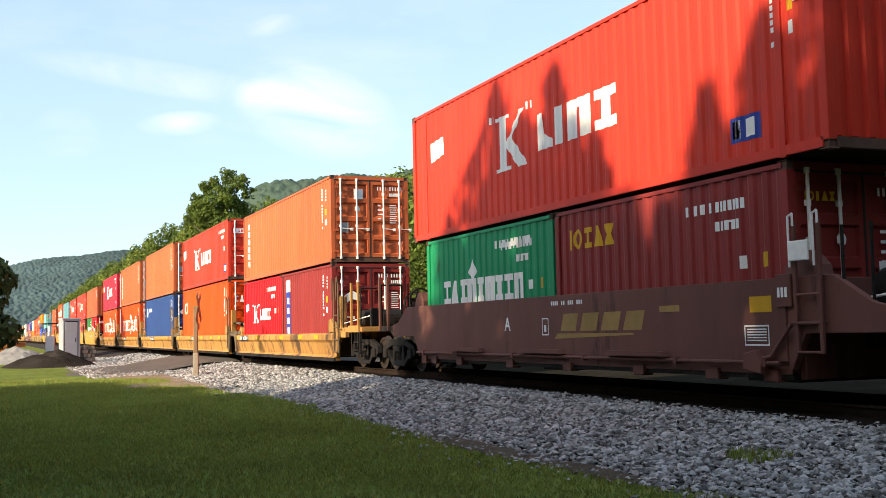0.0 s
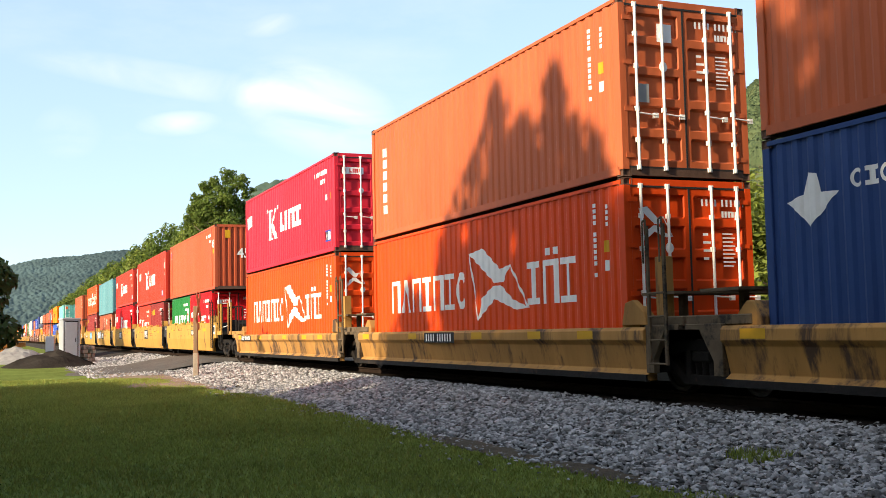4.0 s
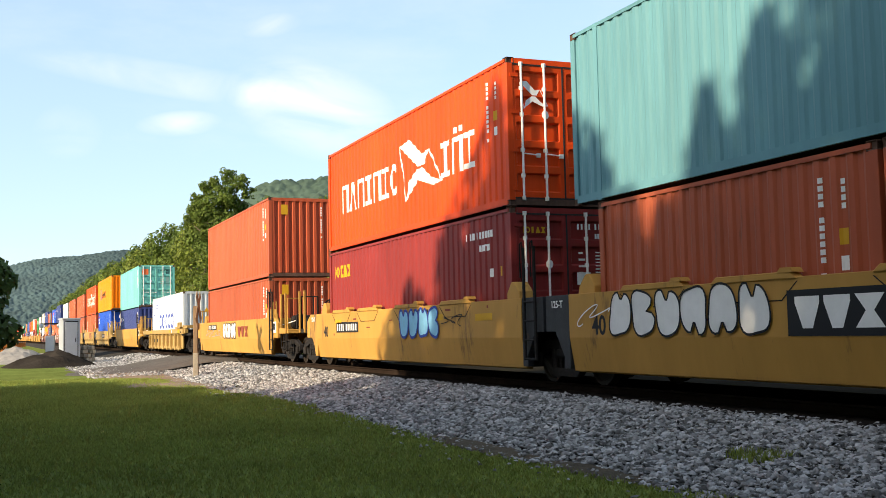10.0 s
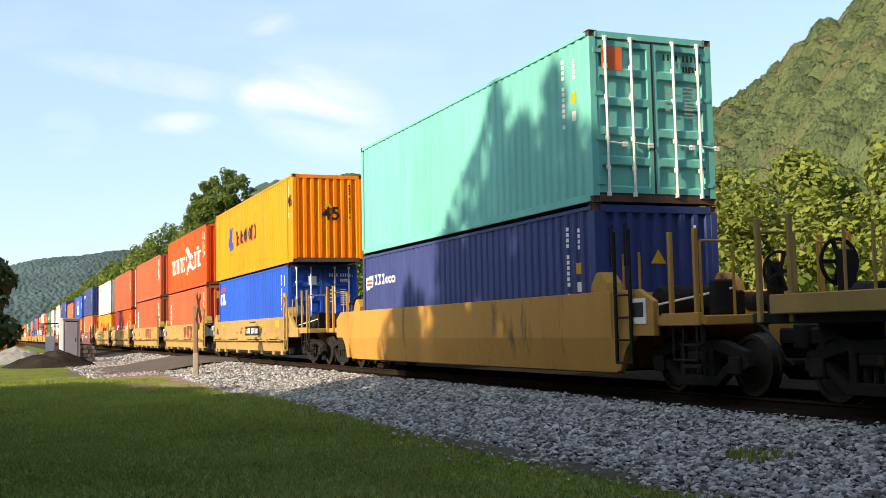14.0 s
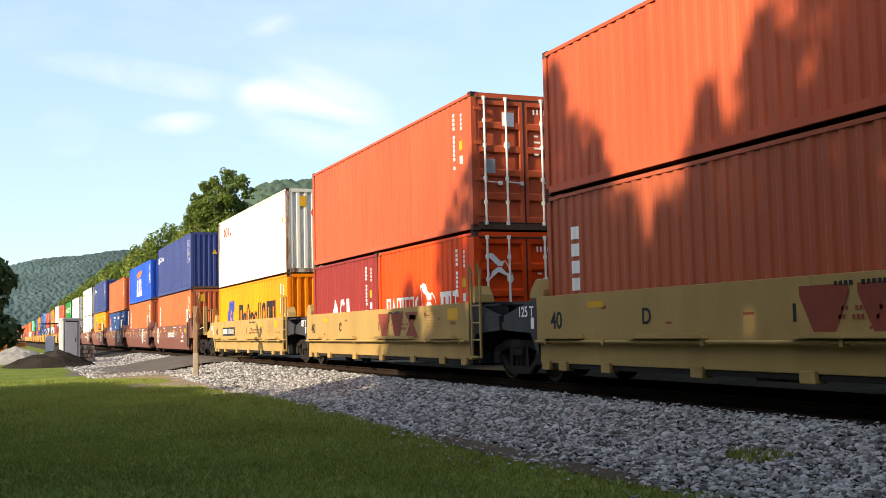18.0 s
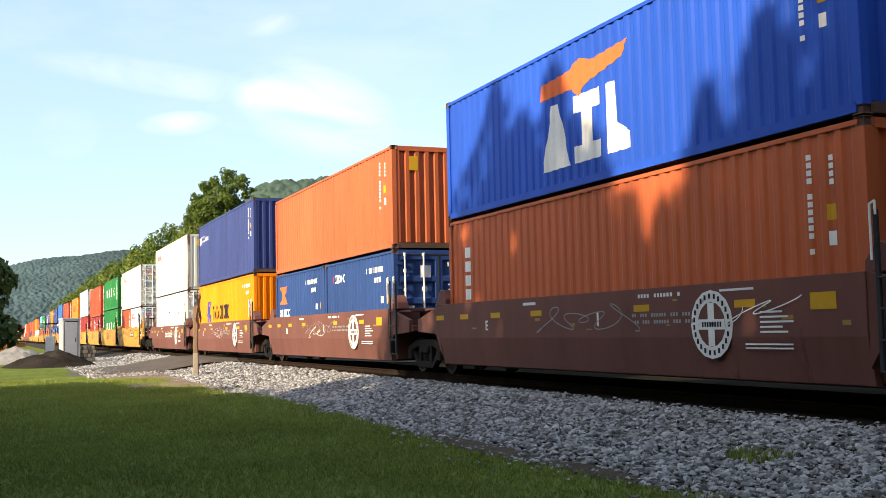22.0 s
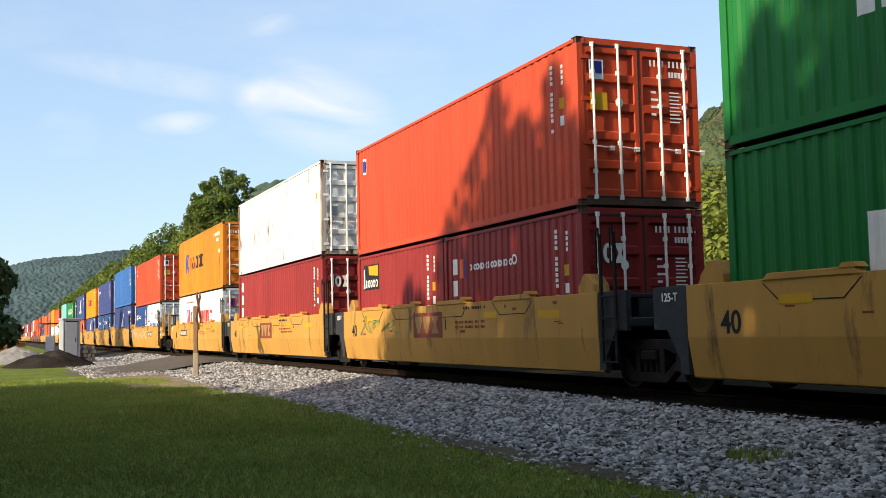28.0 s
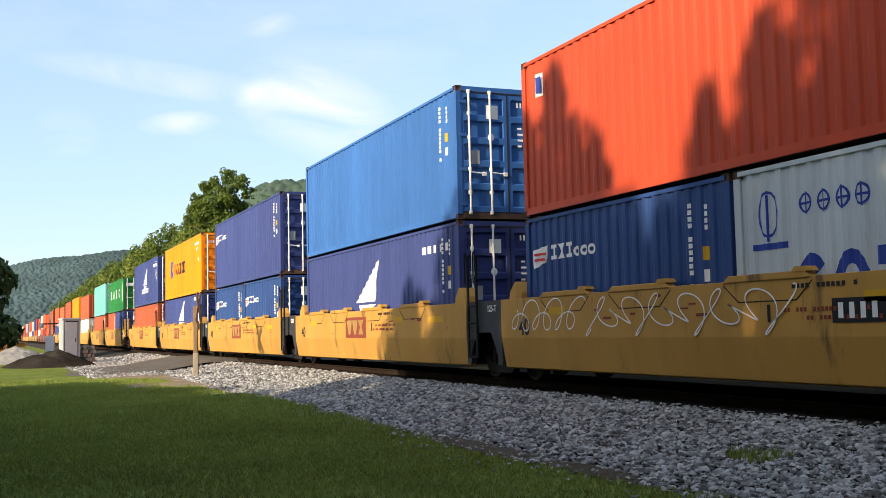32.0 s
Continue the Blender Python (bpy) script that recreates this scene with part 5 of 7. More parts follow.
def shade_trees():
    """The trees behind the camera whose shadow lies on lawn and train: apex of the shadow on the train (x, z), spread and depth."""
    k = 1.0 / (math.cos(SUN_EL) * math.cos(SUN_AZ))
    for i, (x, z, spread, y) in enumerate([(-18.9, 5.9, 2.9, -7.0), (-16.6, 5.5, 2.1, -6.2), (-24.0, 2.3, 2.5, -7.5), (-21.4, 3.6, 2.0, -7.8), (-9.2, 6.9, 2.3, -6.5), (-11.3, 5.0, 1.4, -6.8), (-12.7, 4.4, 1.4, -7.2), (-15.2, 4.3, 1.4, -5.4), (-4.6, 9.0, 3.6, -7.5), (1.5, 9.0, 3.6, -7.0), (7.5, 9.5, 4.0, -7.5), (-13.9, 3.1, 3.4, -8.0), (-7.0, 7.5, 3.0, -9.5), (-25.5, 0.2, 1.6, -9.0), (-13.4, 2.7, 3.0, -10.5), (-14.3, 2.3, 2.4, -4.6), (-17.6, 2.6, 3.0, -9.2), (-10.6, 3.0, 3.0, -5.2), (-17.7, 5.0, 2.2, -6.8), (-28.0, -2.0, 3.6, -7.5), (-32.5, -2.6, 3.8, -8.0), (-37.0, -3.4, 4.0, -8.5)]):
        d = (9.03 - y) * k
        p = Vector((x, 9.03, z)) + SUN * d
        h = p.z - GROUND
        place = pose(p.x, p.y, GROUND, 0, 0, 40 * i)
        back = place.inverted()
        ray = back.to_3x3() @ SUN
        gaps = [(tuple(back @ Vector((gx, 9.03, gz))), tuple(ray), wide) for gx, gz, wide in LIGHT_GAPS]
        tree("broadleaf_tree", place, 70 + i, round(h, 2), spread, 170, 0.25, 62, LEAF_DARK, "tall leafy tree out of view behind the lawn, blocking light", "trees behind the lawn", spire=True, low=0.12, gaps=gaps)


shade_trees()
# added trees, never in view, that keep sky light off the container ends
for i in range(9):
    tree("broadleaf_tree", pose(13 + 7 * i, -9 + 5 * (i % 2), GROUND, 0, 0, 55 * i), 90 + i % 3, 13.0, 4.8, 60, 0.34, 30, LEAF_DARK, "tall leafy tree out of view behind the lawn, blocking light", "trees behind the lawn", low=0.06)


# a closer unseen row, added to darken what faces +x
for i in range(7):
    tree("broadleaf_tree", pose(10.5 + 5.0 * (i % 2) + 0.4 * i, -15 + 3.2 * i, GROUND, 0, 0, 70 * i) @ Matrix.Diagonal((1, 1, 1.15, 1)), 90 + i % 3, 13.0, 4.8, 60, 0.34, 30, LEAF_DARK, "tall leafy tree out of view behind the lawn, blocking light", "trees behind the lawn", low=0.06)


# ---- wooded hills ----
def bearing(px):
    return VIEW - math.atan((px - 784) / 1910)


def fuzz(name, x, y, z, tone, bands, count, label, seed):
    """A far wood's foliage: leaf clumps strewn over the canopy sheet, in one mesh for each tone of green."""
    rng = np.random.default_rng(seed)
    i, j = rng.integers(0, x.shape[0] - 1, count), rng.integers(0, x.shape[1] - 3, count)
    u, v = rng.uniform(0, 1, (count, 1)), rng.uniform(0, 1, (count, 1))
    g = np.stack([x, y, z], -1)
    p00, p10, p01 = g[i, j], g[i + 1, j], g[i, j + 1]
    du, dv = p10 - p00, p01 - p00
    p = p00 + u * du + v * dv
    nrm = np.cross(dv, du)
    nrm /= np.linalg.norm(nrm, axis=1)[:, None] + 1e-9
    nrm[nrm[:, 2] < 0] *= -1
    s = 0.00115 * np.linalg.norm(p, axis=1)[:, None] * rng.uniform(0.6, 1.5, (count, 1))
    p = p + nrm * s * rng.uniform(0.05, 0.55, (count, 1))
    nrm = nrm + rng.normal(0, 0.18, (count, 3))
    a = np.cross(nrm, rng.normal(size=(count, 3)))
    a /= np.linalg.norm(a, axis=1)[:, None]
    b = np.cross(nrm, a)
    b /= np.linalg.norm(b, axis=1)[:, None]
    q = np.stack([p - a * s, p - b * s * 0.7, p + a * s, p + b * s * 0.7], 1)
    k = tone[i, j]
    for mat, lo, hi in bands:
        sel = (k >= lo) & (k < hi)
        ob = part(name, quad_mesh(name, q[sel].astype(np.float32)), mat, None)
        tagged(ob, label, "forest", kind="stuff")


def hill(name, ridge, foot, dist, mat, tree_mat, label, count, size, seed, rise=1.0, cells=(220, 90)):
    """A wooded hill: the ridge's height angle over the bearing, the distance of its foot and of its ridge; the canopy is a bumpy sheet, with leaf masses on it where it is near."""
    b = np.array([bearing(p) for p, _ in ridge])
    e = np.array([a for _, a in ridge])
    order = np.argsort(b)
    b, e = b[order], e[order]
    rng = np.random.default_rng(seed)

    def height(a, r):
        top = np.interp(a, b, e) * dist
        t = (r - foot) / (dist - foot)
        up = np.where(t <= 1, np.clip(t, 0, 1) ** rise, np.clip(1 - (t - 1) * 0.6, 0, 1))
        bumps = 1 + 0.012 * np.sin(a * 90 + r * 0.01) + 0.015 * np.sin(a * 37 + 1.0)
        return top * up * bumps
    az = np.linspace(b[0], b[-1], cells[0])
    rad = np.concatenate([np.linspace(foot, dist * 1.03, cells[1]), [dist * 1.15, dist * 1.4]])
    ga, gr = np.meshgrid(az, rad, indexing="ij")
    x, y, z = gr * np.cos(ga), gr * np.sin(ga), height(ga, gr)
    # canopy: the nearest of many scattered crowns lifts the sheet into a dome
    s = size
    cx, cy = np.floor(x / s), np.floor(y / s)
    best = np.full(x.shape, 9.0)
    tone = np.zeros(x.shape)
    for i in (-1, 0, 1):
        for j in (-1, 0, 1):
            h1 = np.sin((cx + i) * 127.1 + (cy + j) * 311.7) * 43758.5453
            h2 = np.sin((cx + i) * 269.5 + (cy + j) * 183.3) * 43758.5453
            h3 = np.sin((cx + i) * 419.2 + (cy + j) * 71.9) * 43758.5453
            px_, py_ = (cx + i + h1 - np.floor(h1)) * s, (cy + j + h2 - np.floor(h2)) * s
            d = np.hypot(x - px_, y - py_) / s + 0.35 * (h3 - np.floor(h3))
            tone = np.where(d < best, (h3 * 7.31) % 1.0, tone)
            best = np.minimum(best, d)
    z = z + s * ((0.75 - 0.95 * best ** 1.5) if count else (0.6 - 0.7 * best ** 1.5)) + (rng.normal(0, 0.02 * s, x.shape) if count else rng.normal(0, 0.015 * s, x.shape)) * np.minimum(1, gr / foot - 0.9)
    verts = np.stack([x, y, z], -1).reshape(-1, 3)
    n = len(rad)
    faces = [(i * n + j, i * n + j + 1, (i + 1) * n + j + 1, (i + 1) * n + j) for i in range(len(az) - 1) for j in range(n - 1)]
    ob = part(name, finish(name, verts.tolist(), faces, smooth=True), mat, None)
    tagged(ob, label, "hill", kind="structure")
    if count:
        fuzz("hill_wood", x, y, z, tone, tree_mat, count, "leafy woodland covering the hillside", seed + 1)


# Distance haze is painted into these greens: greyed near, bluer far off.
HILL_LEAF = material("hill_leaves", (0.050, 0.074, 0.036), rough=0.9, vary=0.22, grain=0.12, bump=0.0, random_tint=0.12, translucent=0.1)
HILL_LEAF_B = material("hill_leaves_light", (0.100, 0.124, 0.054), rough=0.9, vary=0.22, grain=0.12, bump=0.0, random_tint=0.12, translucent=0.1)
HILL_DRY = material("hill_leaves_dry", (0.118, 0.108, 0.058), rough=0.9, vary=0.22, grain=0.1, bump=0.0, random_tint=0.12, translucent=0.1)
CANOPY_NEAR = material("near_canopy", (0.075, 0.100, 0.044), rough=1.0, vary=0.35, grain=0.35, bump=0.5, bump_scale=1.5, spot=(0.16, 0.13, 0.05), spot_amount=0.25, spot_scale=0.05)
CANOPY_MID_HAZED = material("mid_canopy_hazed", (0.050, 0.078, 0.055), rough=1.0, vary=0.35, grain=0.12, bump=0.5, bump_scale=0.6)
CANOPY_FAR_HAZED = material("far_canopy_hazed", (0.050, 0.080, 0.080), rough=1.0, vary=0.45, grain=0.05, bump=0.4, bump_scale=0.3)
hill("hill_near", [(980, 0.115), (1060, 0.140), (1107, 0.151), (1146, 0.158), (1181, 0.163), (1242, 0.180), (1316, 0.200), (1389, 0.226), (1487, 0.255), (1561, 0.278), (1640, 0.302)], 95, 430, CANOPY_NEAR, [(HILL_LEAF, 0, 0.5), (HILL_LEAF_B, 0.5, 0.84), (HILL_DRY, 0.84, 1.0)], "steep wooded hillside above the track", 170000, 8.0, 100, rise=1.12, cells=(260, 240))
# out of view; this stretch is added to block sky light
hill("hill_side", [(1640, 0.302), (2200, 0.40), (3200, 0.42), (6000, 0.40)], 95, 430, CANOPY_NEAR, [], "steep wooded hillside above the track", 0, 14.0, 150, cells=(60, 30))
hill("hill_mid", [(380, 0.100), (455, 0.132), (501, 0.137), (561, 0.143), (642, 0.1465), (702, 0.148), (837, 0.150), (943, 0.151), (1002, 0.1465), (1065, 0.139), (1200, 0.11)], 500, 1000, CANOPY_MID_HAZED, [], "distant wooded ridge behind the trees", 0, 7.0, 200, cells=(340, 80))
hill("hill_far", [(-140, 0.058), (3, 0.063), (58, 0.067), (118, 0.0705), (178, 0.0735), (244, 0.077), (300, 0.082), (420, 0.088), (520, 0.09)], 900, 1700, CANOPY_FAR_HAZED, [], "distant wooded hill at the end of the valley", 0, 5.0, 300, cells=(520, 150))


# ---- things beside the crossing ----
def crossbuck(m):
    ob = thing("crossbuck_sign", "weathered wooden railway crossbuck on a tall post", "road sign", m)
    part("post", boxes("crossbuck_post", (-0.075, -0.075, -0.3, 0.075, 0.075, 2.55), bevel=0.012), WOOD, ob)
    part("post_base", boxes("crossbuck_base", (-0.09, -0.09, -0.3, 0.09, 0.09, 0.9), bevel=0.015), TIMBER, ob)
    for a in (45, -45):
        part("blade", boxes("crossbuck_blade", (0.075, -0.66, -0.13, 0.10, 0.66, 0.13), bevel=0.006), WOOD, ob, m=pose(0.0 if a > 0 else 0.026, 0, 2.5, a, 0, 0))
    part("track_plate", boxes("track_plate", (0.08, -0.22, 1.72, 0.10, 0.22, 1.95), bevel=0.005), WOOD, ob)
    return ob


crossbuck(pose(-38.6, 6.45, GROUND + 0.02, 0, 0, 71))


def signal_case(m):
    ob = thing("signal_cabinet", "pale grey aluminium signal cabinet with a single door", "cabinet", m)
    part("plinth", boxes("case_plinth", (-1.0, -0.85, -0.2, 1.0, 0.85, 0.15), bevel=0.02), ASPHALT, ob)
    part("body", boxes("case_body", (-0.92, -0.78, 0.15, 0.92, 0.78, 2.5), bevel=0.02), CASE, ob)
    part("roof", boxes("case_roof", (-1.0, -0.86, 2.5, 1.0, 0.86, 2.6), bevel=0.02), CASE, ob)
    door = part("door", boxes("case_door", (0.92, -0.58, 0.25, 0.95, 0.52, 2.35), bevel=0.008), CASE, ob)
    part("handle", boxes("case_handle", (0.95, 0.32, 1.2, 0.99, 0.38, 1.45)), STEEL_DARK, door)
    part("door_frame", boxes("case_frame", (0.92, -0.66, 0.2, 0.935, -0.6, 2.42), (0.92, 0.54, 0.2, 0.935, 0.6, 2.42), (0.92, -0.6, 2.37, 0.935, 0.54, 2.42)), STEEL_DARK, ob)
    return ob


signal_case(pose(-67.2, 3.9, GROUND + 0.1, 0, 0, 9) @ Matrix.Diagonal((0.62, 0.62, 1, 1)))


def flasher(m):
    ob = thing("crossing_signal", "crossing signal mast with dark lamp hoods and a white base box", "signal", m)
    part("mast", lathe("signal_mast", ((0.0, 0.06), (3.2, 0.05)), sides=10, axis="Z"), CASE, ob)
    part("base_box", boxes("signal_base_box", (-0.3, -0.3, 0.0, 0.3, 0.3, 1.5), bevel=0.03), CASE, ob)
    part("cross_arm", boxes("signal_arm", (-0.06, -0.75, 2.35, 0.06, 0.75, 2.45)), STEEL_DARK, ob)
    for y in (-0.62, 0.62):
        lamp_part = part("lamp_hood", lathe("lamp_hood", ((0.0, 0.16), (0.04, 0.18), (0.3, 0.12), (0.34, 0.05)), sides=16, axis="X"), CASE, ob, m=pose(0, y, 2.25))
    return ob


flasher(pose(-84.0, 3.55, GROUND + 0.2, 0, 0, -10))
flasher(pose(-62.0, 15.2, GROUND + 0.1, 0, 0, 170))


def lumpy_mound(key, length, width, height, seed):
    def make():
        xs, ys = np.linspace(-1, 1, 41), np.linspace(-1, 1, 31)
        verts = []
        for x in xs:
            for y in ys:
                r = math.hypot(x, y)
                n1 = noise.noise(Vector((x * 2.2 + seed, y * 2.2, seed))) * 0.35 + noise.noise(Vector((x * 7, y * 7, seed))) * 0.14
                verts.append((x * length / 2, y * width / 2, max(0.0, (1 - r ** 1.6)) * height * (1 + n1) - 0.05))
        n = len(ys)
        faces = [(i * n + j, (i + 1) * n + j, (i + 1) * n + j + 1, i * n + j + 1) for i in range(len(xs) - 1) for j in range(n - 1)]
        return finish(key, verts, faces, smooth=False)
    return cached((key, seed), make)


spoil = part("earth_mound", lumpy_mound("earth_mound", 7.0, 5.2, 0.86, 2.0), MOUND, None, m=pose(-63.0, 2.65, GROUND, 0, 0, 10))
tagged(spoil, "dark heap of broken asphalt and earth", "heap")
heap = part("gravel_mound", lumpy_mound("gravel_mound", 16.0, 4.4, 1.0, 5.0), GRAVEL, None, m=pose(-78.0, 1.1, GROUND, 0, 0, 4))
tagged(heap, "pale gravel heap behind the spoil", "heap")

stack = thing("timber_stack", "stack of pale crossing timbers beside the track", "timber stack", pose(-68.4, 4.75, GROUND + 0.05, 0, 0, 14) @ Matrix.Diagonal((0.75, 0.75, 1.0, 1)))
for i in range(4):
    for j in range(4):
        part("timber", boxes("timber", (-1.3, -0.11, 0.0, 1.3, 0.11, 0.2), bevel=0.012), TIMBER, stack, m=pose(random.uniform(-0.4, 0.4), -0.42 + 0.25 * j, 0.1 + 0.235 * i, 0, 0, random.uniform(-9, 9)))
    for x in (-0.9, 0.8):
        part("spacer", boxes("spacer", (0, -0.6, 0.0, 0.1, 0.6, 0.03)), WOOD, stack, m=pose(x, 0, 0.07 + 0.235 * i))

ORANGE = material("rusty_orange", (0.42, 0.20, 0.06), rough=0.6, vary=0.2, grain=4, bump=0.1, spot=(0.1, 0.05, 0.03), spot_amount=0.3)
for i in range(7):
    b = thing("steel_beam", "orange-painted steel beam lying in a loose pile", "steel beam", pose(-108 - 0.5 * (i % 3), -1.6 + 0.42 * i, GROUND + 0.06 + 0.38 * (i % 3), 0, random.uniform(-3, 3), random.uniform(70, 110)), "pile of orange beams")
    part("web", boxes("beam_web", (-2.0, -0.02, 0.0, 2.0, 0.02, 0.36)), ORANGE, b)
    part("flange", boxes("beam_flange", (-2.0, -0.16, 0.34, 2.0, 0.16, 0.37), bevel=0.006), ORANGE, b)
    part("flange", boxes("beam_flange_low", (-2.0, -0.16, -0.01, 2.0, 0.16, 0.02), bevel=0.006), ORANGE, b)


# ---- the train ----
def idcol(L, H):
    """The upright number bars near the front end of a side, with its small yellow and white plates."""
    z = H - 0.28
    return [("w", column("mmmm.mmmmmm.m", L - 0.98, z, 0.07, 0.095), None), ("w", column("mmmm", L - 0.62, z - 0.05, 0.07, 0.095), None), ("y", [rect(L - 0.66, z - 0.85, 0.13, 0.19)], None), ("w", [rect(L - 0.65, z - 1.15, 0.11, 0.17)], None)]


def idrow(L, H):
    return [("w", glyphs("ssssbbbbbbb", L - 2.2, H - 0.5, 1.35, 0.14), None), ("w", glyphs("bbtb", L - 1.5, H - 0.76, 0.55, 0.13), None), ("w", [rect(L - 1.0, H - 1.3, 0.13, 0.17)], None), ("y", [rect(L - 0.55, H - 1.3, 0.12, 0.19)], None)]


def tri(L, H, c="y"):
    return [(c, [[(L - 1.35, H * 0.36), (L - 1.02, H * 0.36), (L - 1.18, H * 0.36 + 0.30)]], None)]


def bird(x, z, w, h):
    """A white pennant of two curved wings with a thin outline."""
    return [[(x, z + h * 0.95), (x + w * 0.25, z + h), (x + w * 0.55, z + h * 0.68), (x + w * 0.72, z + h * 0.72), (x + w * 0.60, z + h * 0.5), (x + w * 0.45, z + h * 0.5)],
            [(x + w * 0.14, z), (x + w * 0.22, z + h * 0.30), (x + w * 0.42, z + h * 0.46), (x + w * 0.56, z + h * 0.46), (x + w * 0.75, z + h * 0.26), (x + w, z + h * 0.14), (x + w * 0.8, z + h * 0.12), (x + w * 0.45, z + h * 0.28)],
            [(x, z + h * 0.95), (x + w * 0.02, z + h * 0.95), (x + w * 0.16, z), (x + w * 0.14, z)],
            [(x + w * 0.70, z + h * 0.72), (x + w * 0.73, z + h * 0.72), (x + w, z + h * 0.15), (x + w * 0.97, z + h * 0.15)]]


def livery(key, L, H):
    """Markings of a side, by livery: lettering of firms stands as plain shapes of its size and colour."""
    o = 0.762 if L > 13 else 0.0
    rows = []
    if key == "klogo":
        big = L > 7
        s = 1.0 if big else 0.62
        u, z, w, kh = ((3.85 + o, 1.0, 4.55, 1.08) if H > 2.7 else (3.85 + o, 0.84, 4.45, 0.96)) if big else (1.7, 0.98, 2.75, 0.66)
        lz, lh = z + kh * 0.15, kh * 0.62
        rows += [("w", [[(0.38 + o, z + 0.72 * s), (0.30 + o, z + 1.15 * s), (0.85 * s + 0.2 + o, z + 1.22 * s), (0.88 * s + 0.2 + o, z + 0.82 * s)]], None)]
        rows += [("w", [rect(u + 0.10 * s, z, 0.32 * s, kh), rect(u - 0.05 * s, z, 0.62 * s, 0.07 * s), rect(u - 0.05 * s, z + kh - 0.07 * s, 0.58 * s, 0.07 * s), [(u + 0.36 * s, z + kh * 0.46), (u + 0.56 * s, z + kh * 0.62), (u + 1.30 * s, z), (u + 0.88 * s, z)], [(u + 0.36 * s, z + kh * 0.44), (u + 0.46 * s, z + kh * 0.38), (u + 1.16 * s, z + kh), (u + 0.98 * s, z + kh)]], None)]
        rows += [("w", [rect(u + dx * s, z + kh * 0.94, 0.07 * s, 0.14 * s) for dx in (-0.34, -0.20, 1.28, 1.42)], None)]
        rows += [("w", glyphs("lbts", u + w * 0.37, lz, w * 0.63, lh), None)]
        if L > 7:
            rows += [("b", [rect(L - 1.1 - o, 0.35, 0.62, 0.34)], None), ("w", [rect(L - 1.06 - o, 0.40, 0.2, 0.24), rect(L - 0.78 - o, 0.40, 0.2, 0.24)], None)]
    elif key == "bird":
        z = 0.95 if H < 2.7 else 1.0
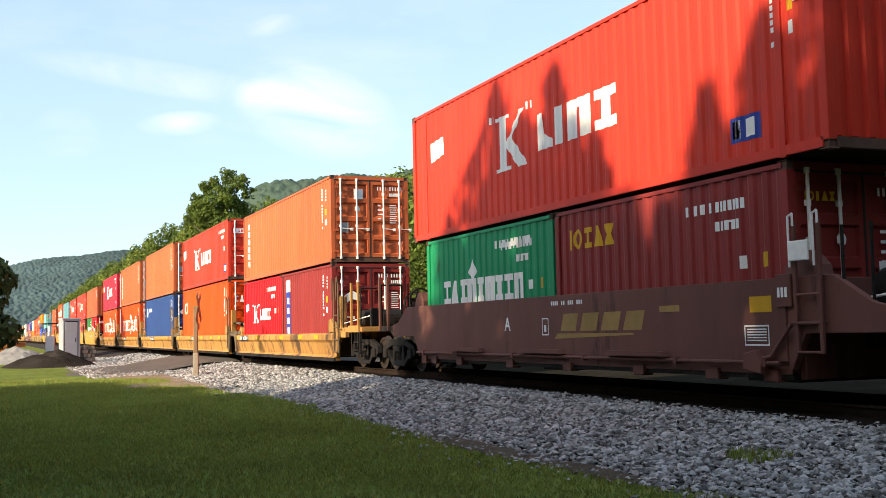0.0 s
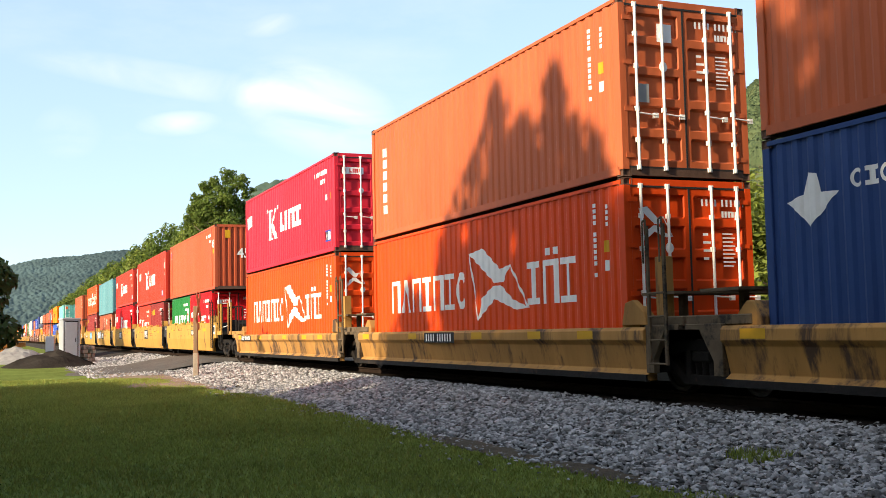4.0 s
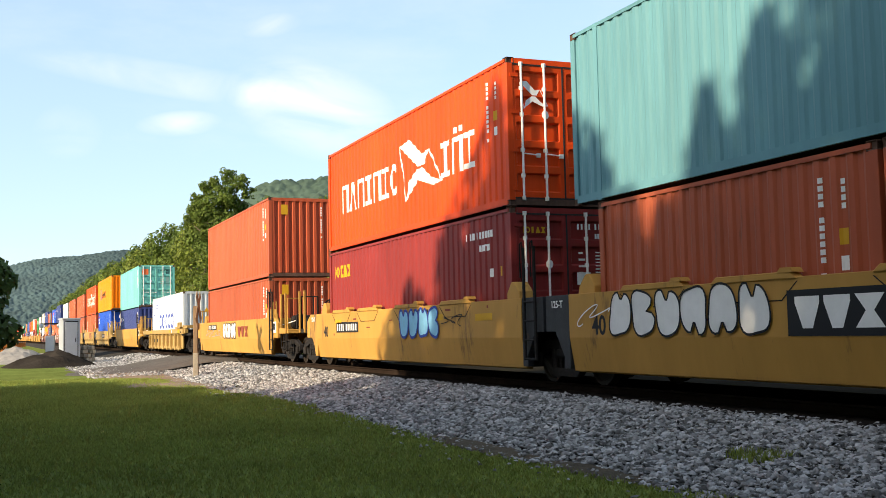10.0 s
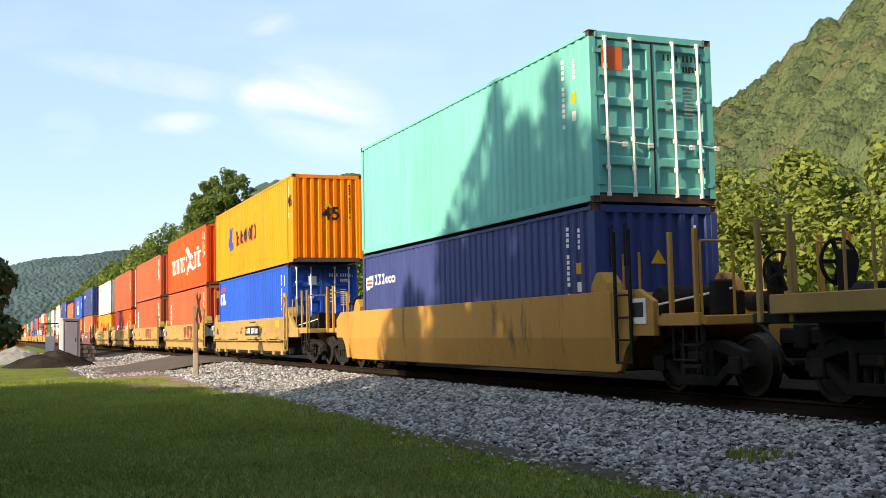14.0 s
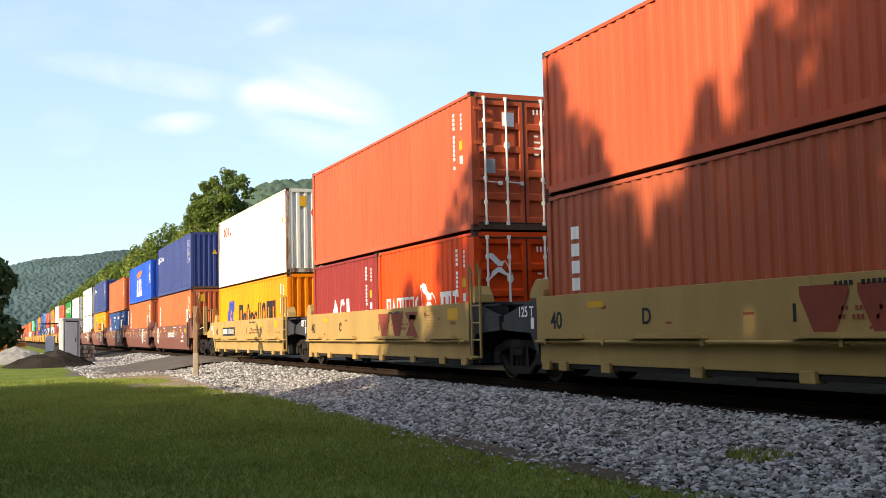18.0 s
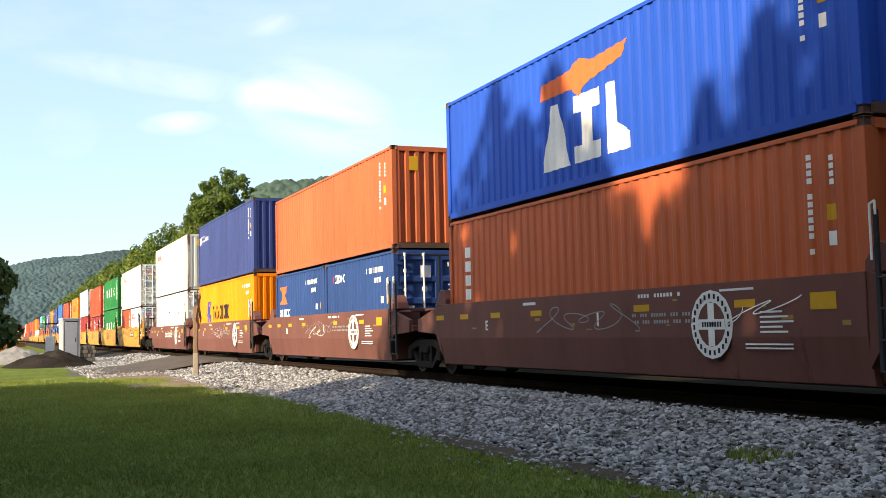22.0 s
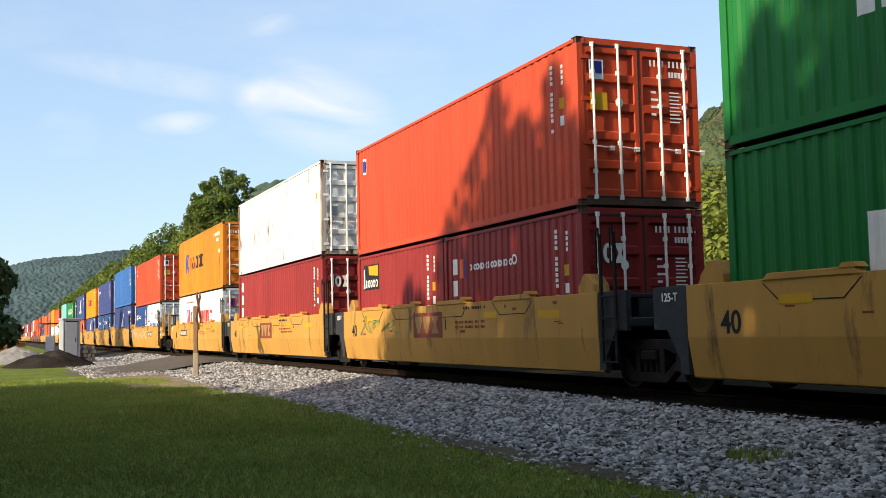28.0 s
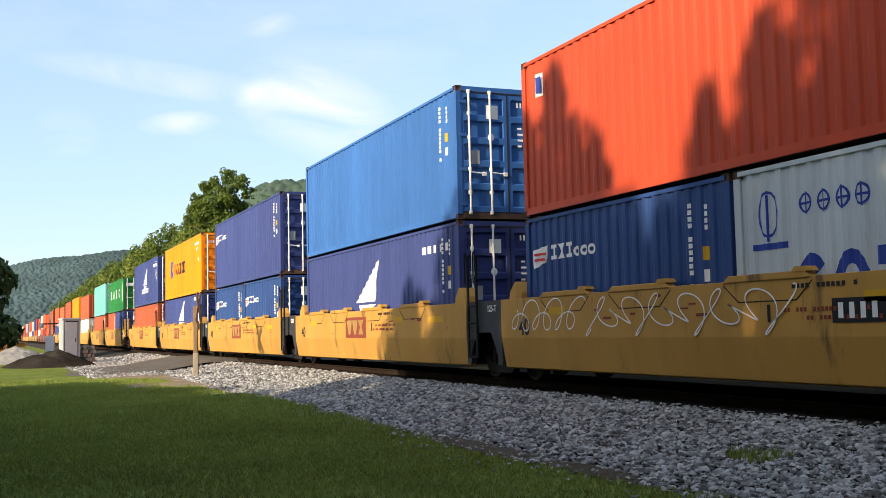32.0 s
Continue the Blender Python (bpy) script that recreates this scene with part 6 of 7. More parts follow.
        rows += [("w", glyphs("tvtstsc", 1.3, z, 4.75, 0.78, 0.25), None), ("w", bird(6.1, z - 0.25, 2.7, 1.45), None), ("w", [*glyphs("sts", 8.75, z, 1.9, 0.78, 0.25), rect(9.5, z + 0.86, 0.14, 0.13), rect(9.8, z + 0.86, 0.14, 0.13)], None)]
    elif key == "bird20":
        rows += [("w", glyphs("tvtstsc", 0.6, 0.95, 2.3, 0.42, 0.25), None), ("w", bird(2.9, 0.85, 1.1, 0.8), None), ("w", glyphs("sts", 4.1, 0.95, 1.1, 0.46), None)]
    elif key == "spruceish":
        rows += [("w", glyphs("svststsst", 0.95, 1.12, 3.95, 0.50), None), ("w", [[(2.3, 1.75), (2.5, 1.55), (2.7, 1.75), (2.5, 2.05)]], None)] + [("w", glyphs("bbbbbbbbb", 3.6, 2.14, 1.6, 0.15), None)]
    elif key == "golds":
        rows += [("y", glyphs("bosvx", 0.48, 1.88 if L < 7 else 2.12, 1.5 if L < 7 else 1.6, 0.34), None)]
    elif key == "bridgev":
        rows += [("b", [rect(0.62, 0.30, 0.55, 1.65)], -0.001), ("w", [rect(0.62, 1.95, 0.55, 0.40)], -0.001), ("w", column("mmmmm", 0.76, 1.88, 0.27, 0.33, 0.62), -0.004)]
    elif key == "column":
        rows += [("w", column("mmmmmm", 0.84, min(H - 0.3, 2.35), 0.24, 0.29, 0.74), None)]
    elif key == "cee":
        rows += [("w", glyphs("cb", 0.62, 1.65, 0.95, 0.58), None)]
    elif key == "bridge":
        rows += [("w", [[(0.40, 2.05), (0.62, 1.90), (0.80, 1.72), (1.05, 1.9), (1.30, 2.1), (1.0, 2.12), (0.95, 2.35), (0.8, 2.38), (0.7, 2.12)]], None), ("w", glyphs("csosos", 1.5, 2.10, 1.45, 0.22), None)]
    elif key == "arcs20":
        rows += [("w", glyphs("tvsc", 1.1, 0.72, 3.9, 0.92), None), ("w", [rect(5.14, 0.95, 0.46, 1.0)], None), ("r", [rect(5.2, 1.6, 0.34, 0.1), rect(5.2, 1.2, 0.34, 0.1)], -0.006)]
    elif key == "arcs":
        rows += [("w", [*glyphs("t", 2.5, 1.12, 0.75, 0.68), *glyphs("v", 4.4, 1.12, 0.85, 0.68), *glyphs("s", 6.5, 1.12, 0.72, 0.68), *glyphs("c", 8.7, 1.12, 0.85, 0.68)], None), ("w", [rect(11.0, 0.72, 0.5, 1.3)], None)]
    elif key == "rings":
        rows += [("b", [*glyphs("co", 3.1, 0.98, 2.2, 0.86), *ring(5.9, 1.41, 0.30, 0.43, 0.17), *glyphs("co", 6.55, 0.98, 2.25, 0.86)], None), ("b", [rect(0.62, 1.85, 0.05, 0.6), rect(0.4, 1.8, 0.5, 0.08)] + glyphs("ssss", 1.5, 2.22, 1.1, 0.24), None)]
    elif key == "rings20":
        rows += [("b", glyphs("coscooo", 1.15, 0.55, 4.6, 0.86), None), ("b", [*ring(0.65, 1.95, 0.2, 0.3, 0.035), rect(0.35, 1.5, 0.65, 0.08), rect(0.63, 1.6, 0.04, 0.6)], None), ("b", [p for i in range(4) for p in (*ring(1.35 + i * 0.31, 2.02, 0.12, 0.13, 0.03), rect(1.23 + i * 0.31, 2.0, 0.24, 0.03), rect(1.335 + i * 0.31, 1.88, 0.03, 0.28))], None), ("g", [rect(3.6, 1.6, 0.9, 0.32)], None)]
    elif key in ("kites", "kites_big"):
        big = key == "kites_big"
        u, z, s = (1.8, 0.72, 1.65) if big else (2.05 + o, 1.15, 1.0)
        hh = 0.95 * (1.3 if big else 1.0)
        rows += [("b", [[(u, z + hh * 0.35), (u + 0.3 * s, z + hh), (u + 0.62 * s, z + hh), (u + 0.38 * s, z + hh * 0.35), (u + 0.55 * s, z), (u + 0.2 * s, z)], [(u + 0.66 * s, z + hh), (u + 0.95 * s, z + hh), (u + 0.75 * s, z + hh * 0.4), (u + 0.98 * s, z + hh * 0.3), (u + 0.95 * s, z), (u + 0.62 * s, z), (u + 0.48 * s, z + hh * 0.5)]], None)]
        rows += [("k", glyphs("thohobboto" if not big else "thohhbbott", u + 1.5 * s, z + 0.1, 3.8 * s, 0.62 * (1.5 if big else 1.0)), None)]
    elif key == "fin_low":
        rows += [("w", glyphs("vsl", 0.18, H - 1.05, 1.25, 0.46), None), ("r", [rect(0.22, H - 0.48, 1.1, 0.14)], None)]
    elif key == "fin":
        rows += [("w", glyphs("vsl", 4.4, 0.42, 3.1, 1.15), None), ("o", [[(4.35, 1.72), (5.5, 1.72), (5.75, 1.55), (6.0, 1.72), (7.1, 1.9), (7.35, 2.15), (6.2, 2.08), (5.8, 2.2), (5.4, 2.05), (4.4, 2.0)]], None)]
    elif key == "oval":
        rows += [("r", glyphs("oocl", 1.15 if L > 7 else 0.85, H - 0.78, 1.6, 0.42), None)] + ([("g", [rect(3.9, 1.0, 0.6, 0.6)], None)] if L < 7 else [])
    elif key == "bar":
        rows += [("w", [[(0.22, H - 0.62), (0.30, H - 0.95), (0.75, H - 0.85), (0.85, H - 0.55)]], None), ("r", [rect(0.33, H - 0.72, 0.45, 0.045), rect(0.33, H - 0.82, 0.4, 0.045)], -0.004), ("w", glyphs("sxshhh", 0.95, H - 0.82, 1.55, 0.26), None)]
    elif key == "barsun":
        rows += [("w", [[(5.0, 1.35), (6.9, 2.42), (6.55, 1.35)], [(5.2, 1.28), (6.6, 1.28), (6.3, 1.12), (5.4, 1.12)]], None), ("w", glyphs("sbsssbss", 4.1, 0.82, 3.6, 0.28), None), ("w", glyphs("sssss", L - 2.2, 2.3, 1.7, 0.17), None)]
    elif key == "xline":
        rows += [("o", glyphs("x", 0.5, 1.55, 1.2, 0.60), None), ("w", glyphs("xbtss", 0.5, 1.12, 1.35, 0.26), None)]
    elif key == "dashs":
        rows += [("r", [rect(0.75, 2.0, 0.16, 0.18)], None), ("w", glyphs("ssoco", 0.98, 1.97, 1.0, 0.24), None)]
    elif key == "ell":
        rows += [("w", glyphs("vcl", 1.9, 0.78, 2.0, 0.72), None)]
    elif key == "torchy":
        rows += [("k", [rect(0.42, 1.66, 1.3, 0.66)], None), ("y", [[(0.95, 2.05), (1.66, 2.0), (1.66, 2.28), (0.9, 2.28)]], -0.006), ("w", [[(0.5, 1.7), (0.62, 1.7), (0.6, 2.2), (0.52, 2.2)], *glyphs("soooo", 0.68, 1.72, 0.98, 0.2)], -0.006)]
    elif key == "tee":
        rows += [("w", column("mmm", 0.5, min(H - 0.15, 2.75), 0.3, 0.5, 0.72), None)]
    elif key == "teefork":
        rows += [("w", column("mmm", 0.42, 2.2, 0.26, 0.46, 0.72), None), ("w", glyphs("hhhihhihhihihho", 1.35, 1.78, 2.2, 0.2), None), ("o", [rect(0.78, 1.65, 0.2, 0.4)], None), ("b", [rect(1.0, 1.65, 0.14, 0.4)], None)]
    elif key == "fork":
        rows += [("r", [rect(2.36, 1.15, 0.86, 0.74)], None), ("s", [[(2.45, 1.86), (2.62, 1.86), (2.8, 1.55), (2.98, 1.86), (3.14, 1.86), (2.86, 1.38), (2.86, 1.18), (2.7, 1.18), (2.7, 1.38)]], -0.006), ("r", [*glyphs("xvtc", 3.5, 1.12, 2.55, 0.62), *glyphs("tbtc", 6.55, 1.12, 3.1, 0.62)], None), ("n", glyphs("hhhihhihhihihho", 2.4, 2.18, 2.3, 0.16), None)]
    elif key == "flag":
        rows += [("w", [rect(0.5, H - 0.75, 0.32, 0.42)], None), ("b", [rect(0.56, H - 0.69, 0.2, 0.3)], -0.004)]
    elif key == "streaks":
        r = random.Random(4)
        p = []
        for i in range(120):
            x, w, top = r.uniform(1.0, 11.4), r.uniform(0.02, 0.07), r.choice((r.uniform(0.4, 1.2), r.uniform(1.0, 2.3)))
            low = max(0.2, top - r.uniform(0.15, 0.8))
            p.append([(x, top), (x + w * 0.3, top + 0.05), (x + w * 0.9, top + 0.02), (x + w, top - 0.1), (x + w * 0.7, (top + low) / 2), (x + w * 0.6, low), (x + w * 0.4, low), (x + w * 0.25, (top + low) / 2)])
            if i % 3 == 0:
                p.append([(x + w / 2 + w * 1.3 * math.cos(a) * r.uniform(0.6, 1.1), top + w * 1.6 * math.sin(a)) for a in [0.7 * k for k in range(9)]])
        rows += [("n", p[:115], None), ("k", p[115:], None), ("g", [rect(0.55, 1.85, 0.42, 0.42)], None)]
    if key not in ("spruceish", "arcs20", "golds", "klogo20"):
        rows += idcol(L, H) if (len(key) + int(H * 10)) % 3 else idrow(L, H)
    else:
        rows += idrow(L, H)
    return rows


def end_livery(key, end, H, colour):
    """Markings of the front end: small plates and writing bars on the doors, or on a corrugated end."""
    pale = colour in ("oval", "rusty", "palegr", "aqua", "teal", "orange", "old_orange")
    c = "k" if pale else "w"
    if end == "c":
        rows = [("y", [[(-0.15, H * 0.62), (0.15, H * 0.62), (0.0, H * 0.62 + 0.24)]] if len(key) % 2 else [rect(-0.75, H - 0.62, 0.24, 0.36)])]
        rows.append((c, column("mmmm.mmmmmm.m", 0.72, H - 0.3, 0.06, 0.09)))
        if key == "oval":
            rows.append(("r", glyphs("oocl", -0.35, H - 0.95, 0.85, 0.26)))
        return rows
    rows = [(c, glyphs("ssss sssssb", 0.22, H - 0.42, 0.86, 0.11)), (c, glyphs("bbtb", 0.62, H - 0.60, 0.32, 0.10))]
    if colour == "old_orange":
        rows.append(("w", [rect(x, H - z, 0.34, 0.36) for x in (0.2, 0.62) for z in (1.12, 1.66)]))
    rows.append(("g" if pale else c, [rect(0.24, H - 0.90 - 0.13 * k, 0.10 + 0.05 * (k % 3), 0.04) for k in range(4)] + [rect(0.62, H - 0.88 - 0.065 * k, 0.20 + 0.04 * (k % 2), 0.022) for k in range(9)]))
    if key == "klogo":
        rows += [("w", [rect(-0.98, H - 0.62, 0.66, 0.2)]), ("r", glyphs("s lbts", -0.94, H - 0.58, 0.58, 0.12))]
    elif key.startswith("bird"):
        rows.append(("w", bird(-0.95, H - 1.0, 0.62, 0.55)))
    elif key.startswith("bridge"):
        rows.append(("w", [[(-0.9, H - 1.0), (-0.6, H - 0.8), (-0.3, H - 0.95), (-0.35, H - 1.12), (-0.6, H - 1.05), (-0.75, H - 1.15)]]))
    elif key == "cee":
        rows.append(("w", glyphs("cvb", -0.92, H - 0.95, 0.5, 0.28)))
    elif key in ("tee", "teefork"):
        rows.append(("w", glyphs("box", -0.92, H - 0.95, 0.56, 0.34)))
    elif key == "oval":
        rows += [("r", glyphs("oocl", -0.96, H - 0.62, 0.72, 0.2)), ("y", [rect(-0.55, H - 1.12, 0.24, 0.26)]), ("g", [rect(-0.95, H - 1.55, 0.28, 0.28), rect(-0.5, H - 1.55, 0.2, 0.28)]), ("b", ring(-0.85, H - 0.98, 0.09, 0.09, 0.05))]
    elif key == "flag":
        rows += [("w", [rect(-0.98, H - 0.72, 0.28, 0.34)]), ("b", [rect(-0.95, H - 0.62, 0.22, 0.21)]), ("y", [rect(-0.98, H - 1.25, 0.34, 0.30)])]
    elif key == "arcs":
        rows.append(("w", [rect(-0.98, H - 0.66, 0.5, 0.22)]))
    elif key == "fork":
        rows += [("r", [rect(-0.98, H - 0.8, 0.36, 0.36)]), ("b", [rect(-0.9, H - 0.74, 0.2, 0.24)]), ("y", [[(-0.45, H - 0.95), (-0.2, H - 0.95), (-0.32, H - 0.72)]])]
    elif key in ("golds", "kites", "kites_big"):
        rows += [("y" if key == "golds" else "w", glyphs("bosvx", -0.95, H - 0.5, 0.5, 0.12)), ("w", [rect(0.2, H - 1.5, 0.3, 0.24)])]
    elif key == "streaks":
        rows += [("g", [[(-0.95, H - 0.75), (-0.6, H - 0.35), (-0.25, H - 0.75)]]), ("n", [rect(-0.5, H - 1.7, 0.08, 0.9), rect(0.4, H - 2.1, 0.1, 0.7)])]
    elif key == "" and colour == "aqua":
        rows.append(("o", [rect(-0.98, H - 0.66, 0.4, 0.4)]))
    else:
        rows += [("w", [rect(-0.5, H - 0.7, 0.28, 0.3)]), ("g", [rect(-0.92, H - 1.7, 0.24, 0.3)])]
    rows.append(("w", [[(-0.40 + 0.08 * math.cos(a * 0.7), H * 0.62 + 0.09 * math.sin(a * 0.7)) for a in range(9)]]))
    return rows


def scribble(seed, x0, x1, z0, z1, loops, wide):
    """Spray-paint loops as a ribbon of quads."""
    r = random.Random(seed)
    pts = []
    n = loops * 22
    ph, a2 = r.uniform(0, 6), r.uniform(0.6, 1.0)
    for k in range(n + 1):
        u = k / n
        w = u * loops * 2 * math.pi + ph
        x = x0 + (x1 - x0) * (u + 0.55 / loops * math.sin(w))
        z = (z0 + z1) / 2 + (z1 - z0) / 2 * (math.cos(w * a2) * 0.62 + math.sin(w * 0.5 + ph) * 0.36)
        pts.append((x, z))
    return ribbon(pts, wide)


def ribbon(pts, wide, closed=False):
    """A line of quads that share their ends, as wide as a stroke of spray paint."""
    n = len(pts)
    edge = []
    for k, (x, z) in enumerate(pts):
        (xa, za), (xb, zb) = (pts[k - 1], pts[(k + 1) % n]) if closed else (pts[max(k - 1, 0)], pts[min(k + 1, n - 1)])
        d = math.hypot(xb - xa, zb - za) or 1.0
        nx, nz = -(zb - za) / d * wide, (xb - xa) / d * wide
        edge.append(((x - nx, z - nz), (x + nx, z + nz)))
    return [[edge[k][0], edge[(k + 1) % n][0], edge[(k + 1) % n][1], edge[k][1]] for k in range(n if closed else n - 1)]


def blobs(seed, x0, x1, z0, z1, n):
    """Fat sprayed bubble letters: rounded leaning shapes with a notch, side by side."""
    r = random.Random(seed)
    w = (x1 - x0) / n
    out = []
    for i in range(n):
        cx, cz = x0 + (i + 0.5) * w, (z0 + z1) / 2
        lean, notch, deep, ph = r.uniform(-0.16, 0.16), r.choice((math.pi / 2, -math.pi / 2, 0.2)), r.uniform(0.4, 0.75), r.uniform(0, 6)
        q = []
        for k in range(30):
            a = 2 * math.pi * k / 30
            ca, sa = math.cos(a), math.sin(a)
            rad = (abs(ca) ** 3 + abs(sa) ** 3) ** (-1 / 3) * (1 + 0.07 * math.sin(3 * a + ph))
            gap = math.atan2(math.sin(a - notch), math.cos(a - notch))
            rad *= 1 - deep * math.exp(-(gap / 0.2) ** 2)
            u, v = ca * rad * w * 0.47, sa * rad * (z1 - z0) * 0.48
            q.append((cx + u + lean * v, cz + v))
        out.append(q)
    return out


def outline(polys, wide):
    """The edges of polygons as thin ribbons."""
    return [r for q in polys for r in ribbon(q, wide, closed=True)]


# rear well end, car make, top container (length, height, paint, front end, livery), lower containers
K = "klogo"
UNITS = [
    (-22.84, "M", (L45, HC45, "kred", "c", K), [(L20, STD, "spruceish", "c", "spruceish"), (L20, STD, "maroon", "d", "golds")]),
    (-42.64, "A", (L40, STD, "orange_brown", "d", "column"), [(L20, STD, "crimson", "c", K), (L20, STD, "maroon", "d", "bridgev")]),
    (-58.01, "A", (L40, STD, "kred", "d", K), [(L40, HC, "orange_red", "d", "cee")]),
    (-73.52, "A", (L40, HC, "orange_brown", "d", ""), [(L40, HC, "steelblue", "d", "bridge")]),
    (-89.03, "A", (L40, HC, "orange_brown", "d", "column"), [(L40, HC, "orange_red", "d", "bird")]),
    (-104.65, "A", (L40, HC, "magenta", "d", K), [(L40, HC, "orange_red", "d", "bird")]),
    (-124.22, "B", (L45, HC45, "rust", "c", "flag"), [(L20, STD, "green", "c", "arcs20"), (L20, STD, "crimson", "d", K)]),
    (-139.70, "B", (L45, HC45, "kred", "c", K), [(L20, STD, "kred", "c", K), (L20, STD, "maroon", "d", "golds")]),
    (-155.33, "B", (L40, STD, "kred", "d", K), [(L40, HC, "crimson", "d", K)]),
    (-170.88, "B", (L45, HC45, "teal", "d", ""), [(L20, STD, "brown", "c", ""), (L20, STD, "brown", "d", "cee")]),
    (-186.33, "B", (L40, HC, "orange_red", "d", "bird"), [(L40, HC, "maroon", "d", "golds")]),
    (-206.19, "C", (L40, HC, "rust", "c", ""), [(L40, STD, "brown", "c", "")]),
    (-225.76, "D", None, [(L40, HC, "palegr", "c", "rings")]),
    (-245.12, "C", (L40, HC, "aqua", "d", ""), [(L40, STD, "navy", "c", "bar")]),
    (-265.40, "E", (L45, HC45, "orange", "c", "kites"), [(L40, HC, "blue", "d", "fin_low")]),
    (-280.78, "E", (L40, HC, "orange_red", "c", "bird"), [(L40, HC, "rust", "c", "column")]),
    (-296.29, "E", (L40, STD, "rust", "c", ""), [(L40, HC, "brown", "c", "column")]),
    (-311.70, "E", (L40, HC, "rust", "d", ""), [(L20, STD, "maroon", "c", "ell"), (L20, STD, "orange_red", "d", "bird20")]),
    (-327.23, "E", (L40, HC, "oval", "c", "oval"), [(L40, STD, "orange", "c", "kites_big")]),
    (-346.93, "N", (L40, HC, "navy", "c", "bar"), [(L40, HC, "orange_brown", "c", "column")]),
    (-362.33, "N", (L40, STD, "blue", "c", "fin"), [(L40, HC, "orange_brown", "c", "column")]),
    (-378.10, "N", (L40, STD, "orange_brown", "c", ""), [(L20, STD, "steelblue", "c", "xline"), (L20, STD, "steelblue", "d", "dashs")]),
    (-393.84, "N", (L40, HC, "navy", "c", "bar"), [(L40, HC, "orange", "c", "kites")]),
    (-409.43, "N", (L40, HC, "oval", "c", "oval"), [(L40, HC, "rusty", "d", "streaks")]),
    (-429.18, "B", (L40, HC, "oval", "d", "oval"), [(L20, STD, "brown", "c", ""), (L20, STD, "palegr", "d", "oval")]),
    (-444.55, "B", (L40, STD, "green", "d", "arcs"), [(L40, HC, "green", "d", "arcs")]),
    (-460.64, "B", (L40, HC, "brick", "d", "flag"), [(L20, STD, "tee", "c", "torchy"), (L20, STD, "tee", "d", "teefork")]),
    (-476.32, "B", (L40, HC, "rusty", "d", ""), [(L40, HC, "tee", "d", "tee")]),
    (-491.88, "B", (L40, HC, "old_orange", "d", "kites"), [(L40, STD, "palegr", "d", "fork")]),
    (-511.54, "B", (L40, HC, "brick", "d", "flag"), [(L20, STD, "steelblue", "c", "bar"), (L20, STD, "palegr", "d", "rings20")]),
    (-526.87, "B", (L40, HC, "midblue", "d", ""), [(L40, HC, "navy", "d", "barsun")]),
    (-542.50, "B", (L40, HC, "navy", "d", "bar"), [(L20, STD, "steelblue", "c", "bar"), (L20, STD, "steelblue", "d", "bar")]),
    (-558.23, "B", (L40, HC, "orange", "d", "kites"), [(L40, STD, "navy", "d", "barsun")]),
    (-573.55, "B", (L40, HC, "navy", "d", "barsun"), [(L40, STD, "brown", "d", "")]),
    (-593.26, "B", (L40, STD, "green", "d", "arcs"), [(L20, STD, "rust", "c", ""), (L20, STD, "navy", "d", "")]),
    (-608.41, "B", (L40, HC, "aqua", "d", ""), [(L40, STD, "brown", "d", "")]),
]
FAR_TOPS = ["rust", "orange", "brown", "orange_brown", "rust", "brown", "orange_red", "rust", "oval", "brown", "maroon", "navy", "oval", "brown", "rust", "navy", "palegr", "brown", "maroon", "rust", "oval", "brown"]
FAR_LOWS = ["oval", "palegr", "brown", "orange_brown", "navy", "brown", "rust", "maroon", "rust", "palegr", "brown", "rust", "navy"]
s_next = -628.0
for i, c in enumerate(FAR_TOPS):
    UNITS.append((s_next, "BNE"[i // 5 % 3], (L40, HC if i % 3 else STD, c, "c", "far"), [(L40, STD, FAR_LOWS[i % 13], "c", "far")]))
    s_next -= 19.6 if i % 5 == 4 else 15.5

# never in view; an extra car added for the shadow it casts
UNITS.append((-2.9, "M", (L40, HC, "maroon", "c", "far"), [(L40, STD, "brown", "c", "far")]))  # the car ahead of the first

COLOUR_WORDS = {"kred": "bright red", "magenta": "magenta-red", "crimson": "crimson", "orange_red": "orange-red", "brown": "red-brown", "rust": "rust-orange", "orange_brown": "orange-brown", "maroon": "maroon", "brick": "brick-red", "tee": "dark red", "orange": "orange", "old_orange": "worn orange", "green": "bottle-green", "spruceish": "sea-green", "teal": "pale teal", "aqua": "aqua", "blue": "royal blue", "midblue": "mid-blue", "steelblue": "dark blue", "navy": "navy", "white": "white", "rusty": "rust-streaked white", "oval": "off-white", "palegr": "pale grey"}
CAR_WORDS = {"A": "low grimy yellow well car unit", "B": "yellow deep-sided well car unit", "C": "yellow single well car", "D": "tan ribbed well car", "E": "tan well car unit with side ledges", "M": "brown well car with side ledges", "N": "dark brown well car unit"}
CAR_ENDS = {0: (1, 1), 11: (1, 1), 12: (1, 1), 13: (1, 1)}
MOVING = []
FLOOR_Z = 0.42


def run(t):
    """How far the train has rolled at t seconds."""
    return 15.631 * t - 0.006345 * t * t


